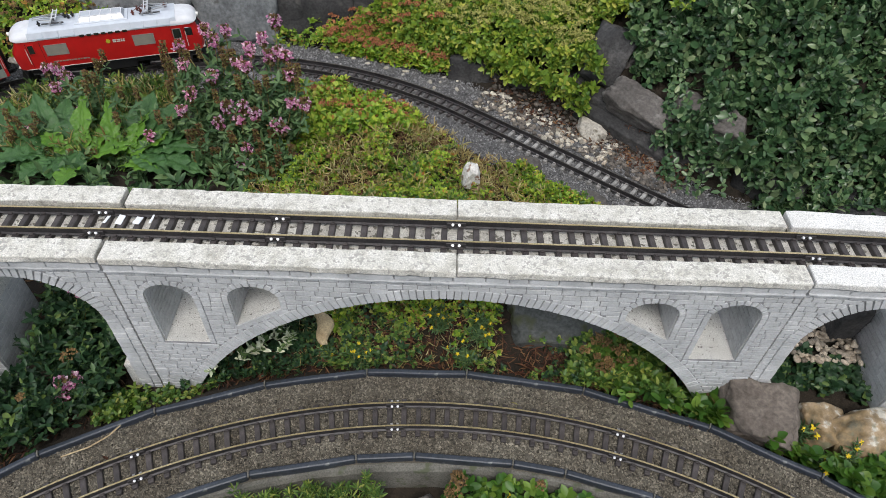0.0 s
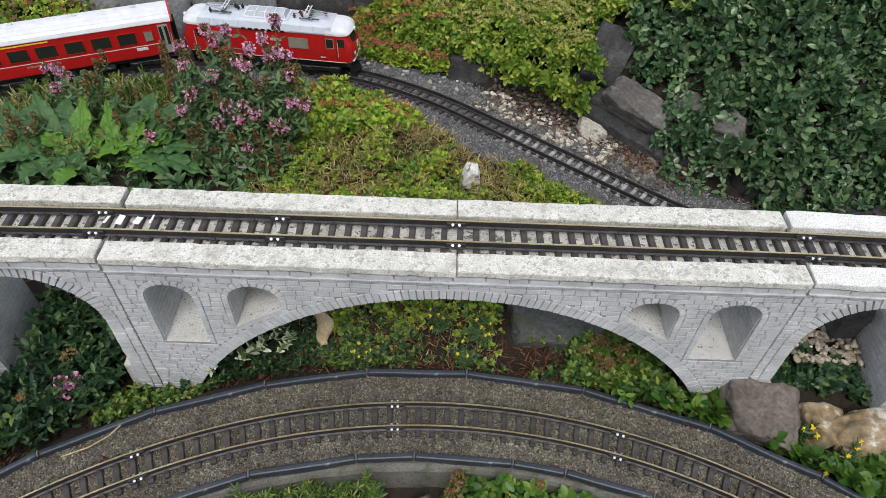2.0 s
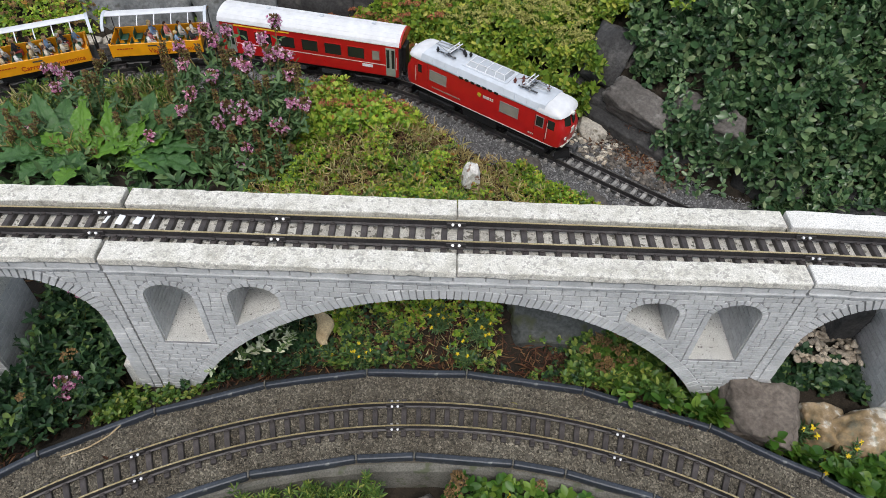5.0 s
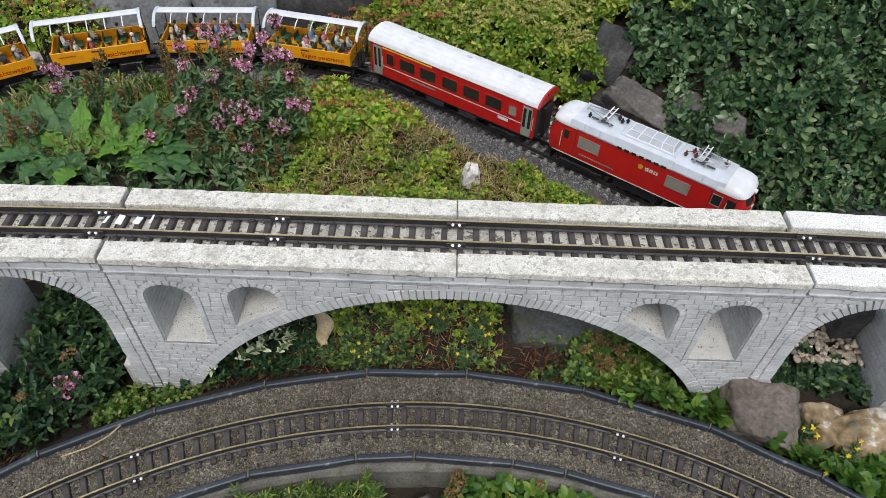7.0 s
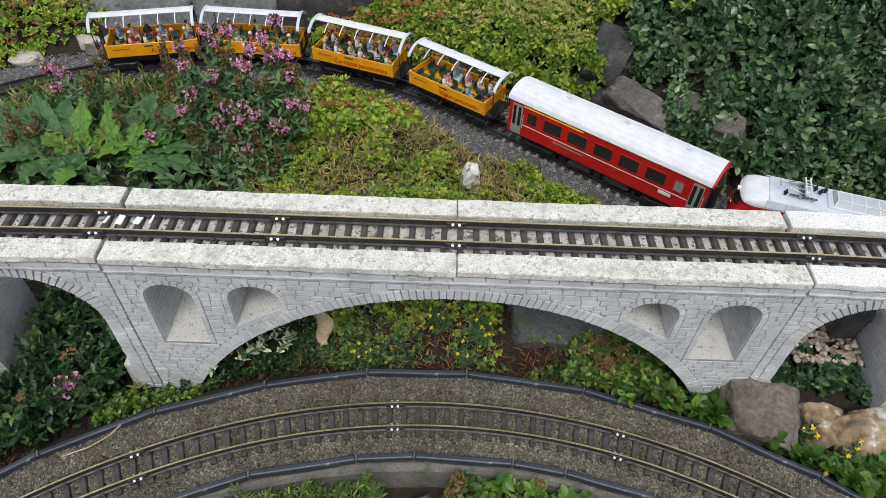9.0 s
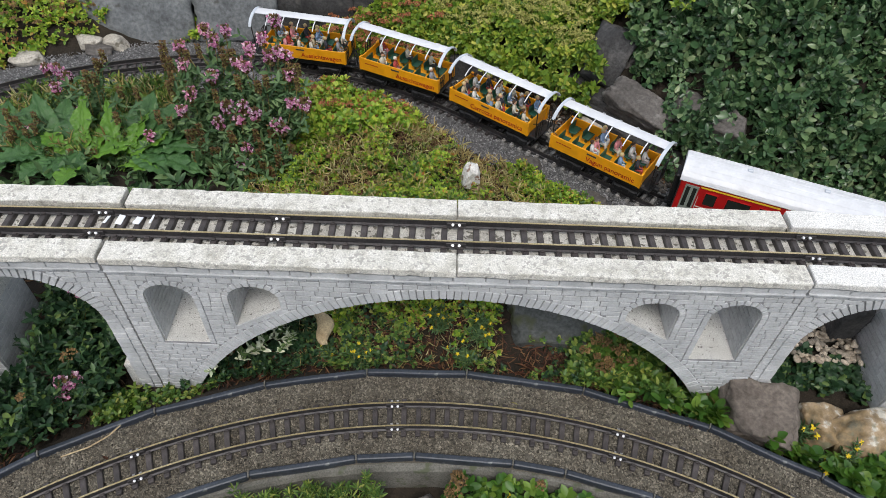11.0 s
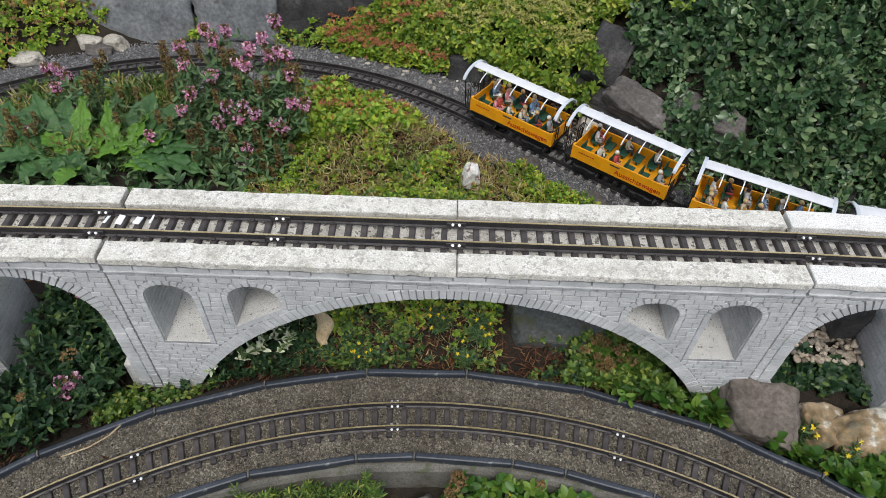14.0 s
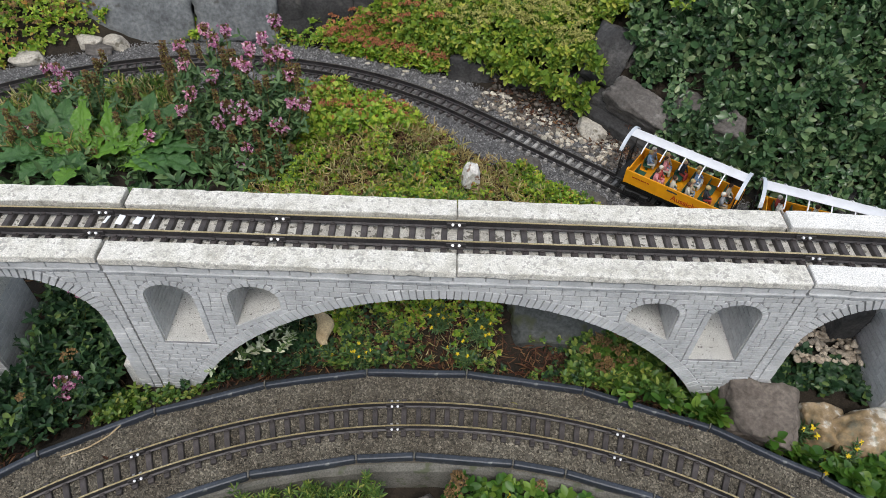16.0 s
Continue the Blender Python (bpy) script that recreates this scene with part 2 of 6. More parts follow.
def stones_mesh(name, spots, mat, lo, hi, flat=0.6):
    """Many small angular stones as one mesh. spots: x, y, z."""
    rng = np.random.default_rng(len(spots))
    base = np.array([(1, 0, -0.3), (0, 1, -0.3), (-1, 0, -0.3), (0, -1, -0.3), (0, 0, 1)], float)
    tri = np.array([(0, 1, 4), (1, 2, 4), (2, 3, 4), (3, 0, 4)])
    spots = np.array(spots)
    n = len(spots)
    v = base[None] * rng.uniform(0.55, 1.25, (n, 5, 1)) + rng.uniform(-0.25, 0.25, (n, 5, 3))
    size = rng.uniform(lo, hi, (n, 1, 1)) * (1 + 0.8 * (rng.random((n, 1, 1)) > 0.9))
    v = v * size * np.array([1, 0.8, flat])
    a = rng.uniform(0, 6.28, n)
    c, s = np.cos(a)[:, None], np.sin(a)[:, None]
    x, y = v[..., 0] * c - v[..., 1] * s, v[..., 0] * s + v[..., 1] * c
    tilt = rng.uniform(-0.5, 0.5, (n, 1))
    v = np.stack([x, y + v[..., 2] * tilt, v[..., 2] + x * tilt], -1) + spots[:, None]
    f = tri[None] + 5 * np.arange(n)[:, None, None]
    return fast_mesh(name, v.reshape(-1, 3), f.reshape(-1, 3), mat, False)


def strip_mesh(name, at, s0, s1, d0, d1, z, mat):
    """A level band along a line, from d0 to d1 beside it."""
    rows = []
    n = int((s1 - s0) / 0.02)
    for i in range(n + 1):
        s = s0 + (s1 - s0) * i / n
        p, q = at(s), at(s + 0.005)
        t = (q - p).normalized()
        rows.append([(p.x - t.y * d, p.y + t.x * d, z) for d in (d0, (2 * d0 + d1) / 3, (d0 + 2 * d1) / 3, d1)])
    return loft(rows, closed=False)


def gravel_beds():
    rng = random.Random(5)
    spots = []
    while len(spots) < 62000:
        a, r = rng.uniform(radians(44), radians(136)), rng.uniform(LOW_R - 0.082, LOW_R + 0.10)
        spots.append((LOW_C.x + r * math.cos(a), LOW_C.y + r * math.sin(a), rng.uniform(0.0035, 0.006)))
    ob = new("gravel", stones_mesh("gravel", spots, BALLAST, 0.0012, 0.0032, 0.7))
    tagged(ob, "brown and grey gravel ballast under the lower line", "gravel", kind="stuff")
    bed = part("gravel_bed", strip_mesh("gravel_bed", low_line, -1.0, 1.0, -0.088, 0.105, 0.004, BALLAST), BALLAST, None)
    tagged(bed, "level brown gravel bed of the lower line", "gravel bed", kind="structure")
    spots = []
    while len(spots) < 42000:
        s = rng.uniform(-1.45, 1.2)
        d = rng.uniform(-0.135, 0.15)
        p, q = on_line(s), on_line(s + 0.01)
        t = (q - p).normalized()
        x, y = p.x - t.y * d, p.y + t.x * d
        spots.append((x, y, rng.uniform(0.0035, 0.006) + max(0, height(x, y))))
    ob = new("gravel", stones_mesh("gravel", spots, BALLASTGREY, 0.0014, 0.0038, 0.7))
    tagged(ob, "grey gravel ballast under the curved garden line", "gravel", kind="stuff")
    bed = part("gravel_bed", strip_mesh("gravel_bed", on_line, -3.9, 3.4, -0.12, 0.135, 0.004, BALLASTGREY), BALLASTGREY, None)
    tagged(bed, "level grey gravel bed of the garden line", "gravel bed", kind="structure")


gravel_beds()


# ---- tracks ----
def sweep(path, profile):
    """A rail along a plan path of (x, y, z); profile in (across, up)."""
    rings = []
    for i, p in enumerate(path):
        a, b = path[max(0, i - 1)], path[min(len(path) - 1, i + 1)]
        t = Vector((b[0] - a[0], b[1] - a[1])).normalized()
        rings.append([(p[0] - t.y * u, p[1] + t.x * u, p[2] + w) for u, w in profile])
    return loft(rings)


WEB = [(-0.0042, -0.0145), (0.0042, -0.0145), (0.0042, -0.0130), (0.0011, -0.0115), (0.0011, -0.0042), (0.0017, -0.0030),
       (0.0017, -0.0008), (-0.0017, -0.0008), (-0.0017, -0.0030), (-0.0011, -0.0042), (-0.0011, -0.0115), (-0.0042, -0.0130)]
HEAD = [(-0.0016, -0.0009), (0.0016, -0.0009), (0.0014, 0.0), (-0.0014, 0.0)]


def sleeper_mesh(mat):
    b = box(-0.0052, 0.0052, -0.039, 0.039, -0.0235, -0.0125, 0.0012)
    for side in (-1, 1):
        for k in (-1, 1):
            y = side * 0.024 + k * 0.0058
            box(-0.0036, 0.0036, y - 0.0022, y + 0.0022, -0.013, -0.0095, 0.0006, b)
    me = bpy.data.meshes.new("sleeper")
    b.to_mesh(me)
    b.free()
    me.materials.append(mat)
    return me


def fishplate_mesh():
    b = box(-0.017, 0.017, -0.0036, 0.0036, -0.0125, -0.0035, 0.0007)
    return b


def lay_track(name, label, at, s0, s1, rail_z, joints, head, sleepers, offset=0.0):
    """at(s) gives the plan point; sleepers(s) gives the mesh of the one at s."""
    track = thing(name, label, "railway track", "garden railway tracks")
    n = int((s1 - s0) / 0.02)
    for side, rname in ((1, "rail"), (-1, "rail")):
        path = []
        for i in range(n + 1):
            s = s0 + (s1 - s0) * i / n
            p, q = at(s), at(s + 0.004)
            t = (q - p).normalized()
            path.append((p.x - t.y * 0.024 * side, p.y + t.x * 0.024 * side, rail_z))
        r = part(rname, sweep(path, WEB), RAIL, track)
        part("rail_head", sweep(path, HEAD), head, r, "rail head worn bright by wheels")
    k = int((s1 - s0) / 0.0273)
    for i in range(k):
        s = s0 + (i + 0.5) * 0.0273 + offset
        p, q = at(s - 0.002), at(s + 0.002)
        ang = math.degrees(math.atan2(q.y - p.y, q.x - p.x)) + math.sin(i * 12.9) * 1.1
        p = at(s)
        part("sleeper", sleepers(s), None, track, at=pose(p.x, p.y, rail_z, 0, 0, ang))
    for s in joints:
        p, q = at(s - 0.002), at(s + 0.002)
        ang = math.degrees(math.atan2(q.y - p.y, q.x - p.x))
        t = (q - p).normalized()
        for side in (1, -1):
            c = Vector((p.x - t.y * 0.024 * side, p.y + t.x * 0.024 * side))
            fp = part("rail_joiner", fishplate_mesh(), RAIL, track, at=pose(c.x, c.y, rail_z, 0, 0, ang))
            for k2 in (-0.0055, 0.0055):
                for f in (-1, 1):
                    part("screw", rod((k2, f * 0.0030, -0.008), (k2, f * 0.0066, -0.0045), 0.0024, n=8), SCREW, fp, "bright steel screw head")
    return track


SL, SLG = sleeper_mesh(SLEEPER), sleeper_mesh(GREYSLEEPER)
RIGHT_BEND, LEFT_BEND = radians(-1.6), radians(1.2)


def deck_line(s):
    """The line on the viaduct: straight, with slight bends at the ends of the long span."""
    if s > 0.577:
        u = s - 0.577
        return Vector((0.577 + u * math.cos(RIGHT_BEND), u * math.sin(RIGHT_BEND)))
    if s < -0.577:
        u = s + 0.577
        return Vector((-0.577 + u * math.cos(LEFT_BEND), u * math.sin(LEFT_BEND)))
    return Vector((s, 0))


DECK_RAIL = 0.36
lay_track("viaduct_track", "model railway track with brass rails and brown sleepers on the viaduct", deck_line, -0.95, 0.9, DECK_RAIL,
          (-0.6, -0.3, 0.0, 0.6), RAILTOP, lambda s: SL, 0.0137)
lay_track("lower_track", "curved model railway track with brass rails laid in brown gravel", low_line, -0.95, 0.95, RAIL_Z,
          (-0.545, -0.078, 0.345), RAILTOP, lambda s: SL)
lay_track("garden_track", "curved dark model railway track in grey gravel", on_line, -3.6, 3.1, RAIL_Z,
          (), DARKRAILTOP, lambda s: SLG if 0.13 < s < 0.62 else SL)


# ---- plastic edging and concrete wall of the lower line ----
def edging(radius, angles, width, z0, z1):
    """Straight strips end to end round the bed."""
    pts = [LOW_C + radius * Vector((math.cos(radians(a)), math.sin(radians(a)))) for a in angles]
    row = thing("lawn_edging", "slate-blue plastic edging strips holding the gravel", "garden edging", "edging strips")
    for p, q in zip(pts, pts[1:]):
        d = q - p
        L = d.length
        b = box(0.0012, L - 0.0012, -width / 2, width / 2, z0, z1, 0.003, seg=2)
        bmesh.ops.subdivide_edges(b, edges=[e for e in b.edges if abs(e.verts[0].co.x - e.verts[1].co.x) > L / 2], cuts=12)
        for v in b.verts:
            v.co.y += noise.noise(Vector((v.co.x * 9 + p.x * 5, p.y * 5, 1))) * 0.0025
            v.co.z += noise.noise(Vector((v.co.x * 7 + p.x * 5, p.y * 5, 9))) * 0.0022
        strip = part("strip", b, EDGING, row, at=pose(p.x, p.y, 0, 0, 0, math.degrees(math.atan2(d.y, d.x))))
        part("joint_clip", box(-0.0012, 0.0014, -width * 0.55, width * 0.55, z1 - 0.004, z1 + 0.0012, 0.0005), CONCRETE, strip, "pale worn joint")


edging(1.362, [136, 128, 121.5, 113, 104.4, 96.0, 87.6, 77.8, 67.6, 59, 51, 43], 0.0112, -0.03, 0.0185)
edging(1.183, [135, 125.5, 116.5, 106.2, 97.0, 91.9 - 0.0, 83.2, 78.6, 71, 62, 53, 44], 0.0118, -0.03, 0.0185)


def concrete_wall():
    rings = []
    for i in range(121):
        a = radians(140 - i * 100 / 120)
        n = noise.noise(Vector((i * 0.31, 0, 0))) * 0.003
        rings.append([(LOW_C.x + r * math.cos(a), LOW_C.y + r * math.sin(a), z) for r, z in
                      ((1.181, 0.002), (1.168 + n, 0.0), (1.163 + n, -0.008), (1.160 - n, -0.06), (1.157 + n, -0.2), (1.19, -0.2))])
    ob = part("retaining_wall", loft(rings), CONCRETE, None)
    tagged(ob, "low stained concrete wall under the gravel bed", "retaining wall", kind="structure")


concrete_wall()

# ---- the viaduct ----
ARCH_A, ARCH_B, ARCH_Z = 0.560, 0.5555, -0.280
HALF, FACE, TOP = 0.577, 0.078, 0.322


def arch_z(x):
    """The underside of the wide arch, an ellipse."""
    d = 1 - (x / ARCH_A) ** 2
    return ARCH_Z + ARCH_B * math.sqrt(d) if d > 0 else -0.12


class Hole:
    """An opening through the spandrel: upright sides, round head, level or sloping sill."""
    def __init__(self, x0, x1, spring, crown, sill0, sill1):
        self.x0, self.x1, self.spring, self.crown, self.sill0, self.sill1 = x0, x1, spring, crown, sill0, sill1

    def sill(self, x):
        return self.sill0 + (self.sill1 - self.sill0) * (x - self.x0) / (self.x1 - self.x0)

    def head(self, x):
        u = (x - (self.x0 + self.x1) / 2) / ((self.x1 - self.x0) / 2)
        return self.spring + (self.crown - self.spring) * math.sqrt(max(0, 1 - u * u))


HOLES = [Hole(-0.532, -0.447, 0.250, 0.287, 0.120, 0.120), Hole(-0.388, -0.300, 0.254, 0.290, 0.176, 0.232),
         Hole(0.298, 0.388, 0.250, 0.284, 0.232, 0.176), Hole(0.442, 0.530, 0.250, 0.287, 0.120, 0.120)]


def spandrel(x0, x1, low, holes, y0, y1, top, step=0.006):
    """A wall between y0 and y1 over the curve low(x), pierced by holes."""
    cuts = {x0, x1}
    n = int(round((x1 - x0) / step))
    cuts |= {x0 + (x1 - x0) * i / n for i in range(n + 1)}
    for h in holes:
        cuts |= {h.x0, h.x1, h.x0 + 0.001, h.x1 - 0.001, h.x0 + 0.003, h.x1 - 0.003}
    xs = sorted(cuts)
    V, F = [], []

    def quad(*p):
        k = len(V)
        V.extend(p)
        F.append((k, k + 1, k + 2, k + 3))
    for a, b in zip(xs, xs[1:]):
        if b - a < 1e-6:
            continue
        m = (a + b) / 2
        spans = [(low(a), low(b), top, top)]
        for h in holes:
            if h.x0 < m < h.x1:
                spans = [(low(a), low(b), h.sill(a), h.sill(b)), (h.head(a), h.head(b), top, top)]
        for la, lb, ta, tb in spans:
            quad((a, y0, la), (b, y0, lb), (b, y0, tb), (a, y0, ta))
            quad((b, y1, lb), (a, y1, la), (a, y1, ta), (b, y1, tb))
            quad((a, y0, ta), (b, y0, tb), (b, y1, tb), (a, y1, ta))
            quad((b, y0, lb), (a, y0, la), (a, y1, la), (b, y1, lb))
    for h in holes:
        for x, sgn in ((h.x0, 1), (h.x1, -1)):
            p = [(x, y0, h.sill(x)), (x, y1, h.sill(x)), (x, y1, h.spring), (x, y0, h.spring)]
            quad(*(p if sgn > 0 else p[::-1]))
    for x, sgn in ((x0, -1), (x1, 1)):
        p = [(x, y0, low(x)), (x, y1, low(x)), (x, y1, top), (x, y0, top)]
        quad(*(p if sgn > 0 else p[::-1]))
    me = mesh_of("spandrel", V, F)
    b = bmesh.new()
    b.from_mesh(me)
    bmesh.ops.remove_doubles(b, verts=b.verts, dist=1e-5)
    bmesh.ops.recalc_face_normals(b, faces=b.faces)
    return b


def block_mesh(corners, y0, y1, draft=0.0007):
    """A stone with a slightly smaller face: corners (x, z) anticlockwise, from y0 out to y1."""
    cx = sum(c[0] for c in corners) / len(corners)
    cz = sum(c[1] for c in corners) / len(corners)
    V = [(x, y0, z) for x, z in corners]
    for x, z in corners:
        l = max(1e-6, math.hypot(x - cx, z - cz))
        V.append((x - (x - cx) / l * draft, y1, z - (z - cz) / l * draft))
    n = len(corners)
    F = [tuple(range(n, 2 * n))] + [(i, (i + 1) % n, n + (i + 1) % n, n + i) for i in range(n)]
    return V, F


def free_spans(za, zb, x0, x1, low_x, holes, ring):
    """Stretches of a course between za and zb that are not taken by the arch, the openings or their rings."""
    taken = []
    for z in ((za + zb) / 2,):
        t = []
        e = low_x(z)
        if e:
            t.append(e)
        for h in holes:
            lo = min(h.sill0, h.sill1)
            if lo - 0.002 < z < h.crown + ring:
                if z <= h.spring:
                    xs = [x for x in (h.x0 + (h.x1 - h.x0) * i / 40 for i in range(41)) if h.sill(x) <= z + 0.001]
                    if xs:
                        t.append((min(xs) - ring, max(xs) + ring))
                else:
                    u = (z - h.spring) / (h.crown + ring - h.spring)
                    w = ((h.x1 - h.x0) / 2 + ring) * math.sqrt(max(0, 1 - u * u))
                    c = (h.x0 + h.x1) / 2
                    t.append((c - w, c + w))
        taken.append(t)
    pairs = []
    for e in taken[0]:
        pairs.append((e[0], e[1]))
    cuts = sorted(pairs)
    spans, at = [], x0
    for p, q in cuts:
        if p > at:
            spans.append((at, min(p, x1)))
        at = max(at, q)
    if at < x1:
        spans.append((at, x1))
    return [(p, q) for p, q in spans if q - p > 0.004]


def masonry(parent, x0, x1, z0, z1, low_x, holes, rng, y=-FACE, course=0.0128, length=0.027, ring=0.011, sign=-1, limit=300):
    """Coursed stones on a face: the nearest as parts, the rest joined."""
    V, F, made = [], [], 0
    z = z1
    row = 0
    while z - course > z0:
        c = course * rng.uniform(0.92, 1.08)
        for p, q in free_spans(z - c, z, x0, x1, low_x, holes, ring):
            x = p
            first = rng.uniform(0.4, 1.0)
            while x < q - 1e-4:
                w = length * rng.uniform(0.75, 1.3) * first
                first = 1
                e = x + w if q - (x + w) > 0.008 else q
                g = 0.0005
                h = 0.0013
                cs = [(x + g, z - c + h), (e - g, z - c + h + rng.uniform(-.0004, .0004)), (e - g, z - h), (x + g, z - h + rng.uniform(-.0004, .0004))]
                v, f = block_mesh(cs, y + 0.001 * -sign, y + sign * rng.uniform(0.0014, 0.0024), 0.0004)
                if made < limit:
                    part("stone", mesh_of("stone", v, f), MASONRY, parent)
                    made += 1
                else:
                    k = len(V)
                    V += v
                    F += [tuple(i + k for i in t) for t in f]
                x = e
        z -= c
        row += 1
    if V:
        ob = part("stonework", mesh_of("stonework", V, F), MASONRY, parent)
        ob["kind"] = "stuff"


def ring_stones(parent, pts, depth, y, sign=-1, out=0.003, name="voussoir"):
    """Arch stones between successive points of a curve, each reaching depth outwards."""
    for i in range(len(pts) - 1):
        a, b = Vector(pts[i]), Vector(pts[i + 1])
        t = (b - a).normalized()
        nrm = Vector((-t.y, t.x))
        g = 0.0006
        cs = [a + t * g, b - t * g, b - t * g + nrm * depth, a + t * g + nrm * depth]
        v, f = block_mesh([(c.x, c.y) for c in cs], y - sign * 0.001, y + sign * out * (0.8 + 0.4 * ((i * 7) % 5) / 5), 0.0006)
        part(name, mesh_of(name, v, f), MASONRY, parent)


def coping(parent, x0, x1, y0, y1, z0, z1, seed, mat):
    """A cast coping slab with worn, uneven edges."""
    b = box(x0 + 0.0008, x1 - 0.0008, y0, y1, z0, z1, 0.0025, seg=2)
    long = [e for e in b.edges if abs(e.verts[0].co.x - e.verts[1].co.x) > (x1 - x0) / 2]
    bmesh.ops.subdivide_edges(b, edges=long, cuts=int((x1 - x0) / 0.006))
    for v in b.verts:
        p = Vector((v.co.x * 40 + seed, v.co.y * 60, v.co.z * 60))
        v.co.y += noise.noise(p) * 0.0022 + noise.noise(p * 0.25) * 0.0016
        v.co.z += noise.noise(p + Vector((9, 3, 1))) * 0.0012
    return part("coping", b, mat, parent, "pale cast coping with grey lichen")


def rough_bar(x0, x1, y0, y1, z0, z1, seed):
    """A cast moulding with an uneven edge."""
    b = box(x0, x1, y0, y1, z0, z1, 0.0007)
    bmesh.ops.subdivide_edges(b, edges=[e for e in b.edges if abs(e.verts[0].co.x - e.verts[1].co.x) > (x1 - x0) / 2], cuts=int((x1 - x0) / 0.008))
    for v in b.verts:
        p = Vector((v.co.x * 45 + seed, v.co.y * 9, v.co.z * 9))
        v.co.y += noise.noise(p) * 0.0012
        v.co.z += noise.noise(p + Vector((4, 8, 1))) * 0.0009
    return b


def module(name, label, x0, x1, low, low_x, holes, at, arch_pts, joints, rng, limit):
    """One cast length of the viaduct."""
    root = thing(name, label, "model viaduct", "viaduct modules", at=at)
    wall = part("wall", spandrel(x0, x1, low, holes, -FACE, FACE, TOP), PORES, root, "pored cast concrete body")
    wall.data.materials.append(MORTAR)
    for f in wall.data.polygons:
        f.material_index = 1 if abs(f.normal.y) > 0.9 else 0
    part("deck", box(x0, x1, -FACE, FACE, TOP, 0.3375), DECKBED, root, "lichen-spotted mortar bed under the sleepers")
    for sign in (-1, 1):
        ya, yb = (sign * 0.0435, sign * 0.0855) if sign > 0 else (-0.0855, -0.0435)
        for i, (a, b) in enumerate(zip(joints, joints[1:])):
            coping(root, a, b, min(ya, yb), max(ya, yb), 0.3378, 0.353, a * 31 + sign * 7, WHITECOPING if limit < 300 and x1 > 0.1 else COPING)
        x = x0
        band = part("string_course", box(x0, x1, min(sign * 0.0765, sign * 0.0790), max(sign * 0.0765, sign * 0.0790), 0.322, 0.3375), MORTAR, root)
        if sign < 0:
            part("ledge", rough_bar(x0 + 0.001, x1 - 0.001, -0.0845, -0.077, 0.3185, 0.3222, a * 17), MASONRY, band, "thin projecting ledge")
            while x < x1 - 0.004:
                w = min(rng.uniform(0.03, 0.075), x1 - x)
                v, f = block_mesh([(x + 0.0007, 0.3228), (x + w - 0.0007, 0.3228), (x + w - 0.0007, 0.3335), (x + 0.0007, 0.3335)], -0.0785, -rng.uniform(0.0812, 0.0822))
                part("stone", mesh_of("stone", v, f), MASONRY, band)
                x += w
    face = part("stone_face", box(x0, x0 + 0.002, -FACE + 0.001, -FACE + 0.002, TOP - 0.003, TOP - 0.001), MASONRY, root)
    if arch_pts:
        ring_stones(face, arch_pts, 0.024, -FACE)
    for h in holes:
        c, w = (h.x0 + h.x1) / 2, (h.x1 - h.x0) / 2
        pts = [(c + w * math.cos(radians(a)), h.spring + (h.crown - h.spring) * math.sin(radians(a))) for a in range(0, 181, 15)]
        n = max(1, int((h.spring - h.sill(h.x1)) / 0.012))
        right = [(h.x1, h.sill(h.x1) + (h.spring - h.sill(h.x1)) * i / n) for i in range(n)]
        n = max(1, int((h.spring - h.sill(h.x0)) / 0.012))
        left = [(h.x0, h.spring + (h.sill(h.x0) - h.spring) * (i + 1) / n) for i in range(n)]
        allp = right + pts + left
        if abs(h.sill0 - h.sill1) > 0.01:
            allp += [(h.x0 + (h.x1 - h.x0) * i / 7, h.sill0 + (h.sill1 - h.sill0) * i / 7) for i in range(8)]
        ring_stones_out(face, allp)
        x, way = (h.x0, 1) if h.x0 < 0 else (h.x1, -1)
        inner_blocks(face, x, way, -FACE + 0.002, FACE - 0.01, h.sill(x), h.spring + 0.01, rng)
    if not holes:
        s = 1 if x1 > 0.1 else -1
        inner_blocks(face, s * 0.295, -s, -FACE + 0.002, FACE, -0.06, 0.175, rng)
    masonry(face, x0, x1, -0.1, TOP - 0.0005, low_x, holes, rng, limit=limit)
    return root


def inner_blocks(parent, x, way, y0, y1, z0, z1, rng):
    """Coursed stones on a wall that runs across the viaduct."""
    z = z0
    while z < z1 - 0.003:
        c = min(0.0128, z1 - z)
        y = y0 - rng.uniform(0, 0.012)
        while y < y1 - 0.002:
            w = rng.uniform(0.020, 0.032)
            a, b = max(y, y0), min(y + w, y1)
            if b - a > 0.003:
                v, f = block_mesh([(a + 0.0004, z + 0.0006), (b - 0.0004, z + 0.0006), (b - 0.0004, z + c - 0.0006), (a + 0.0004, z + c - 0.0006)], 0, 1, 0.0004)
                V = [(x + way * (0.0012 if p[1] > 0.5 else -0.0005), p[0], p[2]) for p in v]
                part("stone", mesh_of("stone", V, f), MASONRY, parent)
            y += w
        z += c


def ring_stones_out(parent, pts):
    """Stones round an opening; the points run anticlockwise, so the stones lie to their right."""
    for i in range(len(pts) - 1):
        a, b = Vector(pts[i]), Vector(pts[i + 1])
        if (b - a).length < 1e-4:
            continue
        t = (b - a).normalized()
        nrm = Vector((t.y, -t.x))
        cs = [a + t * 0.0005, a + t * 0.0005 + nrm * 0.0105, b - t * 0.0005 + nrm * 0.0105, b - t * 0.0005]
        v, f = block_mesh([(c.x, c.y) for c in cs], -FACE + 0.001, -FACE - 0.0026, 0.0005)
        part("voussoir", mesh_of("voussoir", v, f), MASONRY, parent)


